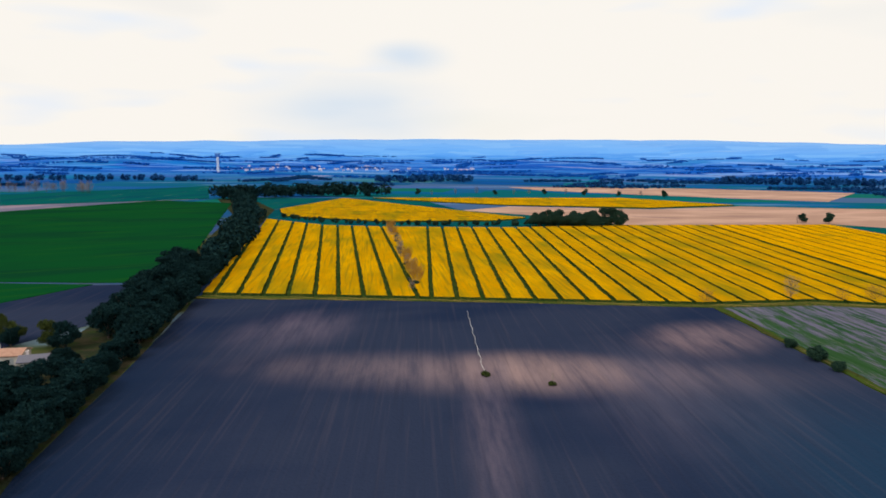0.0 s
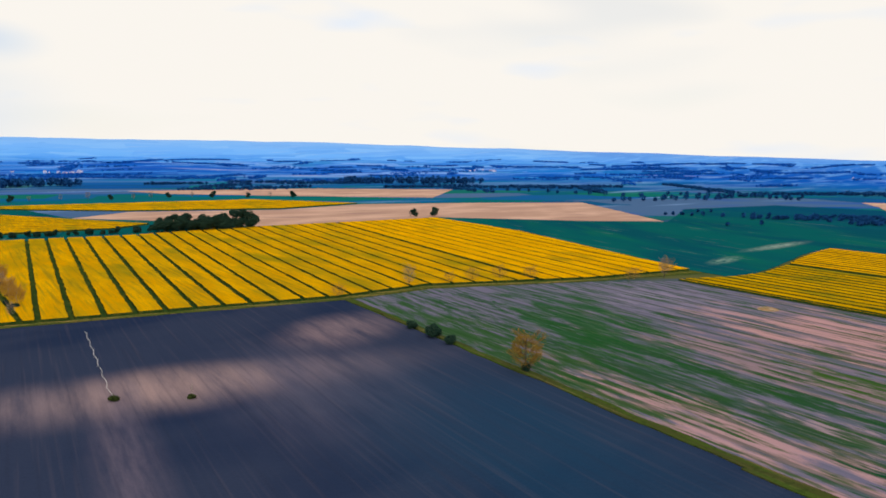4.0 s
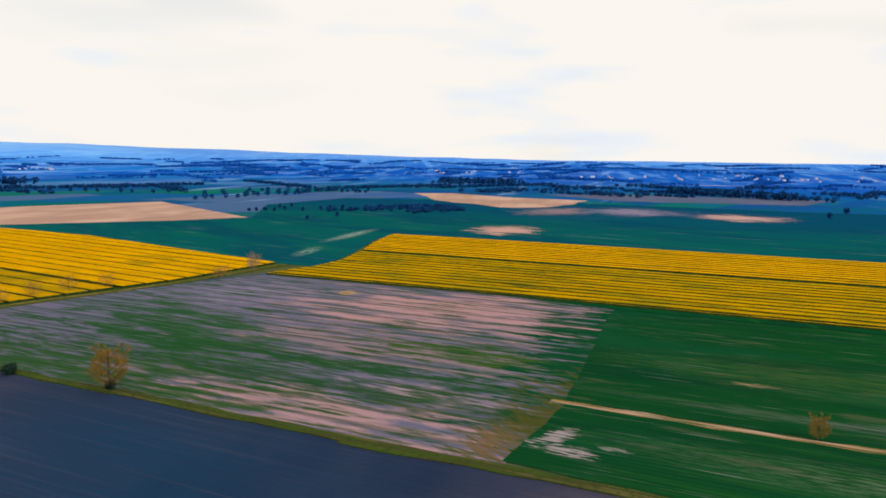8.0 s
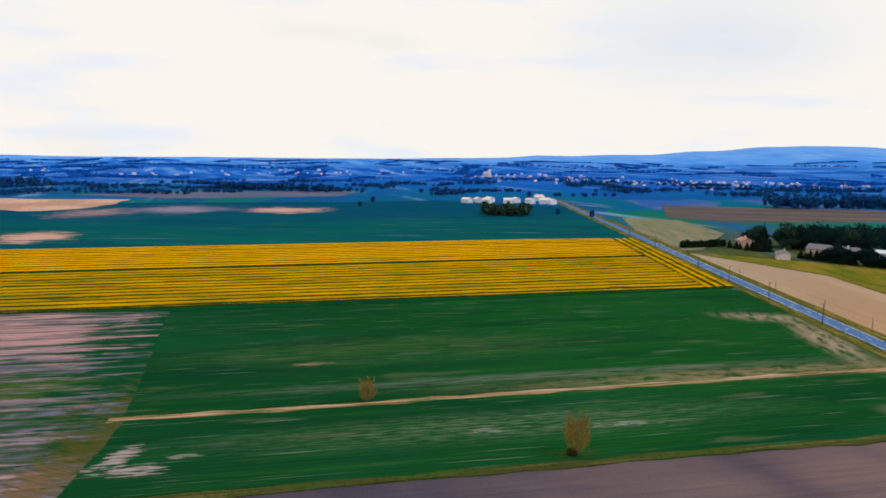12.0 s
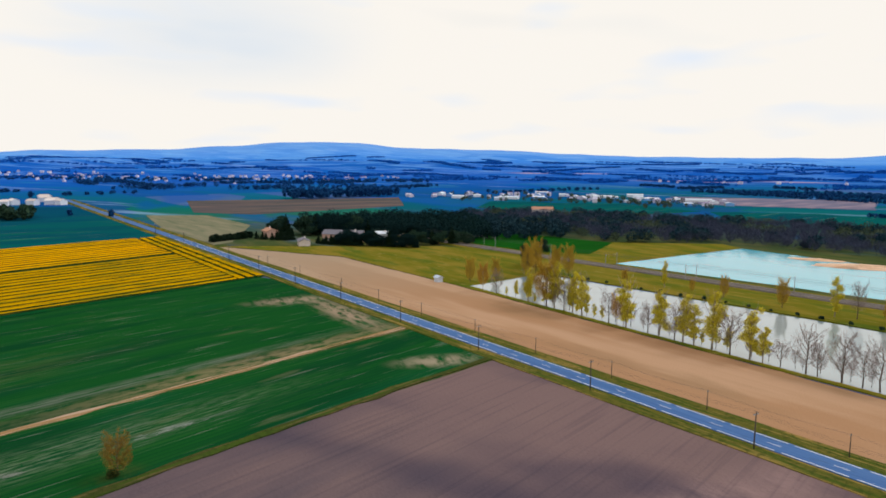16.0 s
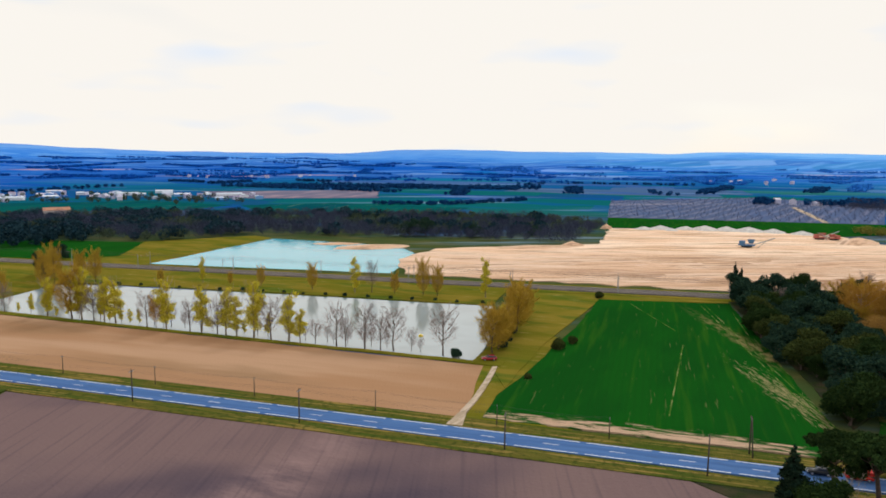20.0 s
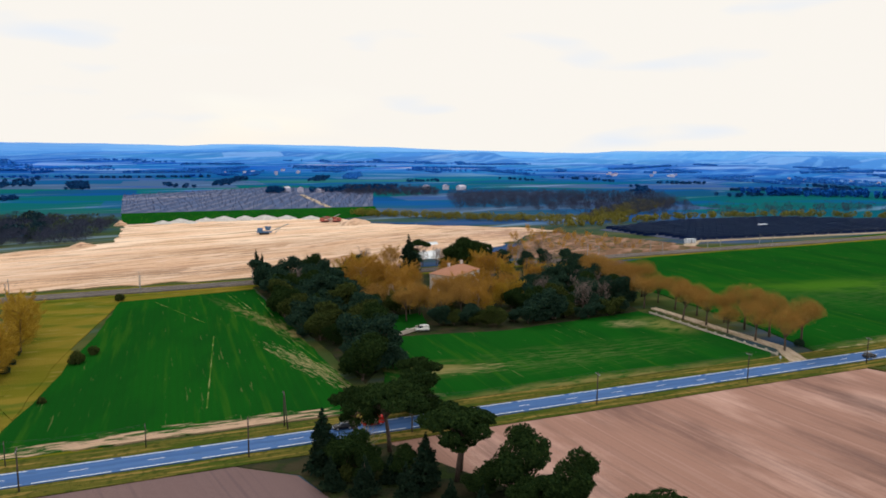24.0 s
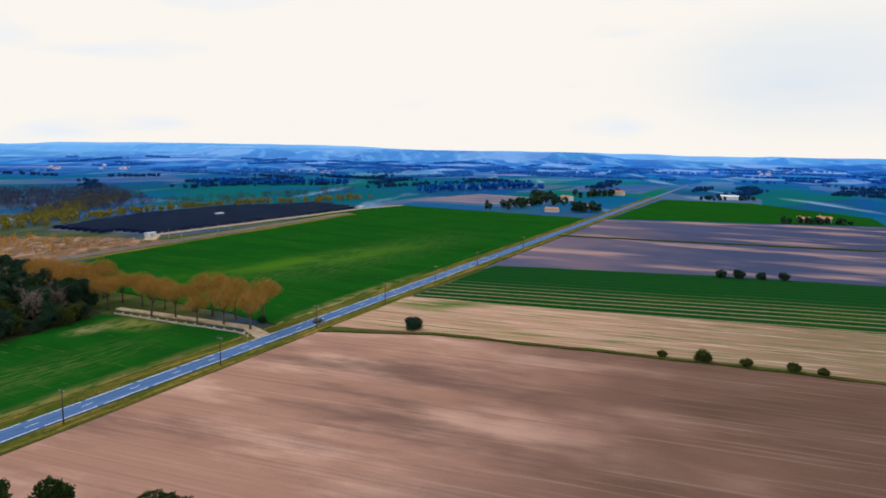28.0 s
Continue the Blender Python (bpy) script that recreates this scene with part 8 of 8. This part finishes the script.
for k, (x, y, rad, h) in enumerate(((-112, -566, 8, 4), (-126, -570, 9, 5), (-146, -571, 8, 4.5), (-160, -570, 11, 6), (-177, -568, 10, 5.5), (-193, -565, 12, 6), (-210, -560, 9, 5), (-228, -550, 9, 4.5), (-132, -560, 6, 3))):
    heap(x, y, rad, h * 0.62, "pale grey heap of washed gravel", GRAVEL, 200 + k)
for k, (x, y, rad, h, st, tn) in enumerate(((-44, -452, 6, 3, 1.4, 20), (-82, -566, 5, 4, 1, 0), (-244, -500, 12, 4, 1.8, 40), (-238, -525, 8, 4, 1.5, 60), (-300, -425, 14, 2.4, 3, 140), (-330, -400, 10, 2.2, 3, 140), (-262, -296, 10, 0.9, 4, 160),
                                         (-310, -280, 12, 2.2, 4, 165), (-350, -278, 9, 2.2, 3, 160), (-20, -440, 10, 1.2, 3, 15), (-120, -345, 14, 0.9, 4, 5), (-190, -400, 16, 1.1, 4, 10), (-60, -380, 16, 0.9, 4, 5), (-210, -350, 13, 1.4, 3, 10))):
    heap(x, y, rad, h, "low uneven bank of brown waste sand" if x < -255 and y > -300 else "low uneven bank of pale sand", SCRUB if x < -255 and y > -300 else SAND, 300 + k, st, "sand_bank", tn)
heap(82, -424, 11, 1.6, "sand spit running into the quarry lake", SAND, 400, 2.2, "sand_bank", 24)
heap(108, -436, 6, 0.8, "small sand bar in the quarry lake", SAND, 401, 2.6, "sand_bank", 12)
MACHINE_BLUE = varied("blue_machine_paint", (0.06, 0.16, 0.34), (0.08, 0.2, 0.4), grain=(0.8, 0.4, (0.2, 0.2, 0.22)))
MACHINE_RED = varied("faded_red_machine_paint", (0.42, 0.1, 0.09), (0.5, 0.16, 0.14), grain=(0.8, 0.4, (0.3, 0.2, 0.18)))


def conveyor(x, y, turn, material, label, k=1.0):
    """A stone crusher: chassis on tracks, hopper, engine box, and a long inclined belt."""
    ob = thing("crusher", label, "machine", pose(x, y, 0.3, 0, 0, turn) @ Matrix.Scale(k, 4))
    for sy in (-1.3, 1.3):
        part("track", boxes((-2.6, sy - 0.3, 0, 2.6, sy + 0.3, 0.9), bevel=0.2), TYRE, ob)
    part("chassis", boxes((-4.0, -1.1, 0.9, 4.0, 1.1, 1.6), bevel=0.06), material, ob)
    part("engine_box", boxes((-3.6, -1.2, 1.6, -0.8, 1.2, 3.4), bevel=0.1), material, ob)
    v = [(0.2, -1.4, 4.2), (3.8, -1.4, 4.2), (3.8, 1.4, 4.2), (0.2, 1.4, 4.2), (1.0, -0.7, 2.2), (3.0, -0.7, 2.2), (3.0, 0.7, 2.2), (1.0, 0.7, 2.2)]
    part("hopper", mesh_of("hopper", v, [(0, 1, 5, 4), (1, 2, 6, 5), (2, 3, 7, 6), (3, 0, 4, 7), (4, 5, 6, 7)], material), None, ob)
    part("belt", mesh_of("belt", *loft([[(3.5, -0.5, 1.4), (3.5, 0.5, 1.4), (3.5, 0.5, 1.75), (3.5, -0.5, 1.75)], [(13, -0.5, 5.2), (13, 0.5, 5.2), (13, 0.5, 5.5), (13, -0.5, 5.5)]]), STEEL), None, ob)
    part("strut", mesh_of("strut", *join([tube([(5.5, -0.4, 0), (9, -0.4, 3.6)], [0.1, 0.1], 5), tube([(5.5, 0.4, 0), (9, 0.4, 3.6)], [0.1, 0.1], 5)]), STEEL), None, ob)
    return ob


conveyor(-157, -462, 165, MACHINE_BLUE, "blue tracked conveyor machine on the sand", 1.25)
conveyor(-226, -517, 190, MACHINE_RED, "faded red crushing plant in the quarry", 1.1)
conveyor(-235, -514, 10, MACHINE_RED, "faded red screening plant beside a crusher", 1.0)
field("farm_track", [(-30, -352), (-90, -362), (-150, -398), (-200, -392), (-250, -360), (-250, -363), (-200, -396), (-150, -402), (-90, -366), (-30, -356)], 0.42, SAND, "pale haul track across the quarry", "track", amp=1.2)
# bright base colours of pond and river stand in for sky glint
field("pond", [(-188, -316), (-203, -312), (-222, -340), (-240, -372), (-226, -378), (-205, -348)], 0.42, shader("glint_pale_pond_water", (0.62, 0.68, 0.74), 0.08, 0, 0.5)[0], "small pond behind the park, painted pale for glint", "pond")
field("pond", [(-395, -462), (-440, -455), (-505, -455), (-500, -445), (-440, -444), (-398, -450)], 0.3, shader("glint_pale_river_water", (0.5, 0.6, 0.72), 0.08, 0, 0.5)[0], "bend of a river painted bright for glint", "river")


# ---- industrial estate, church, water tower ----
def shed(x, y, turn, w, d, h, blue=False):
    s = thing("warehouse", "blue metal warehouse with a low roof" if blue else "small white metal warehouse with a low roof", "warehouse", pose(x, y, height(x, y), 0, 0, turn), "sheds of the industrial estate")
    wl, rf = gable(w, d, h, 1.2, 0.2)
    part("wall", mesh_of("wall", *wl, SHED_BLUE if blue else SHED), None, s)
    part("roof", mesh_of("roof", *rf, SHED), None, s)
    for k in range(3):
        cx = -w / 2 + w * (k + 0.5) / 3
        part("door", boxes((cx - 1.8, -d / 2 - 0.08, 0, cx + 1.8, -d / 2 + 0.08, 3.6)), STEEL, s)


ind = np.random.default_rng(31)
for k, (x, y) in enumerate(((702, -760), (668, -742), (640, -770), (610, -800), (632, -722), (575, -760), (548, -792), (560, -870), (590, -850), (520, -842), (498, -880), (470, -862), (455, -900), (425, -880), (400, -905), (371, -905), (388, -870),
                            (340, -880), (310, -850), (530, -905), (480, -940), (610, -890), (430, -820), (350, -830), (570, -730))):
    shed(x, y, ind.choice([30, 120]) + ind.normal() * 5, (8 + 13 * ind.random()) * (1.6 if k % 5 == 0 else 1.0), 7 + 5 * ind.random(), 2.0 + 1.4 * ind.random(), k % 5 in (1, 3))
for k in range(45):
    _x, _y = 330 + 380 * ind.random(), 0
    _y = -905 + (_x - 330) * 0.42 + ind.normal() * 34
    far_house(_x, _y, ind.choice([30, 75, 120]) + ind.normal() * 8, k % 3, k % 2 == 0, 0.35 + 0.35 * ind.random(), "small buildings of the industrial estate", "small pale building of the industrial estate")
woodland("woodland", [(340 + 360 * ind.random(), -860 + 130 * ind.random() + 0) for _ in range(60)] + belt([(300, -800), (420, -790), (520, -740), (620, -690)], 12, 1, 95, 10), 6, LEAF_BRUSH, "loose olive trees among the sheds", 0.5, 90, 49, spread=0.5)
field("crop_field", [(330, -640), (300, -740), (420, -780), (560, -700), (500, -600)], 0.2, WHEAT_BLUE, "green meadow in front of the sheds")
field("crop_field", [(240, -660), (60, -680), (40, -760), (200, -800), (290, -740)], 0.2, WHEAT_BLUE, "green strip behind the wood")
house(383, -560, 40, 20, 11, 7.5, 2.0, PLASTER, TILE, "pale farm buildings half hidden in the wood", windows=False)
cx, cy = bearing(103.2, 1960)
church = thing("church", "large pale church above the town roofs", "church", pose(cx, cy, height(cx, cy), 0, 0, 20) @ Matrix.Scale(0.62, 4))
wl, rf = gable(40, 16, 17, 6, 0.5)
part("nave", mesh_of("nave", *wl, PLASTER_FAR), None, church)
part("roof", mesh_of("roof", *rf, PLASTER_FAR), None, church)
part("tower", boxes((-25, -5, 0, -15, 5, 33), (-25.6, -5.6, 33, -14.4, 5.6, 34.2)), PLASTER_FAR, church)
for k in range(5):
    part("window", boxes((-12 + k * 7 - 0.8, -8.1, 5, -12 + k * 7 + 0.8, -7.9, 12)), PANE, church)
tx, ty = bearing(342.1, 1860)
tower = thing("water_tower", "white water tower with a wide tapered bowl", "tower", pose(tx, ty, height(tx, ty)))


def turned(profile, n=20):
    vs = [(r * math.cos(2 * math.pi * k / n), r * math.sin(2 * math.pi * k / n), z) for r, z in profile for k in range(n)]
    fs = [(i * n + k, i * n + (k + 1) % n, (i + 1) * n + (k + 1) % n, (i + 1) * n + k) for i in range(len(profile) - 1) for k in range(n)]
    return vs, fs + [tuple((len(profile) - 1) * n + k for k in range(n))]


part("stem", mesh_of("stem", *turned([(3.6, -1), (3.2, 20), (3.0, 38)]), SHED), None, tower)
part("bowl", mesh_of("bowl", *turned([(3.0, 38), (4, 40), (7.0, 45), (7.8, 46), (7.8, 47.5), (5.5, 49), (0.3, 49.5)]), SHED_BLUE), None, tower)

# ---- small things in the fields ----
HOSE = varied("white_hose", (0.7, 0.68, 0.66), (0.75, 0.73, 0.7), rough=0.6)
run = [(9.2 + 0.3 * math.sin(k * 1.7) + (2.2 * k / 24), 249 - k * 3.0, 0.2) for k in range(25)]
tagged(new("irrigation_hose", mesh_of("irrigation_hose", *tube(run, [0.05] * 25, 6), HOSE, True)), "pale flexible pipe lying across the ploughed soil", "hose")
plant("green_bush", 11.6, 175, 1.6, "", 1.5)
plant("green_bush", 28, 168, 1.3, "", 1.5)
# narrowed dead tree stands in for a thin post among weeds
plant("dead_tree", 28, 168, 3.5, "", 0.4)
pit = thing("manure_heap", "small pale heap of straw in the thin crop", "heap", pose(243, 166, 0.1))
part("heap", mesh_of("heap", *turned([(4.0, 0), (3.2, 0.4), (1.8, 0.8), (0.2, 0.9)], 14), PATH_WEEDY, True), None, pit)
buoy = thing("buoy", "small yellow buoy floating on the lake", "buoy", pose(26, -215, 0.0))
part("float", mesh_of("float", *turned([(0.1, -0.2), (0.7, 0.0), (0.75, 0.35), (0.4, 0.7), (0.05, 0.75)], 14), shader("yellow_plastic", (0.7, 0.5, 0.02), 0.4)[0], True), None, buoy)
part("top_mark", mesh_of("top_mark", *tube([(0, 0, 0.7), (0, 0, 1.2)], [0.06, 0.06], 6), STEEL), None, buoy)
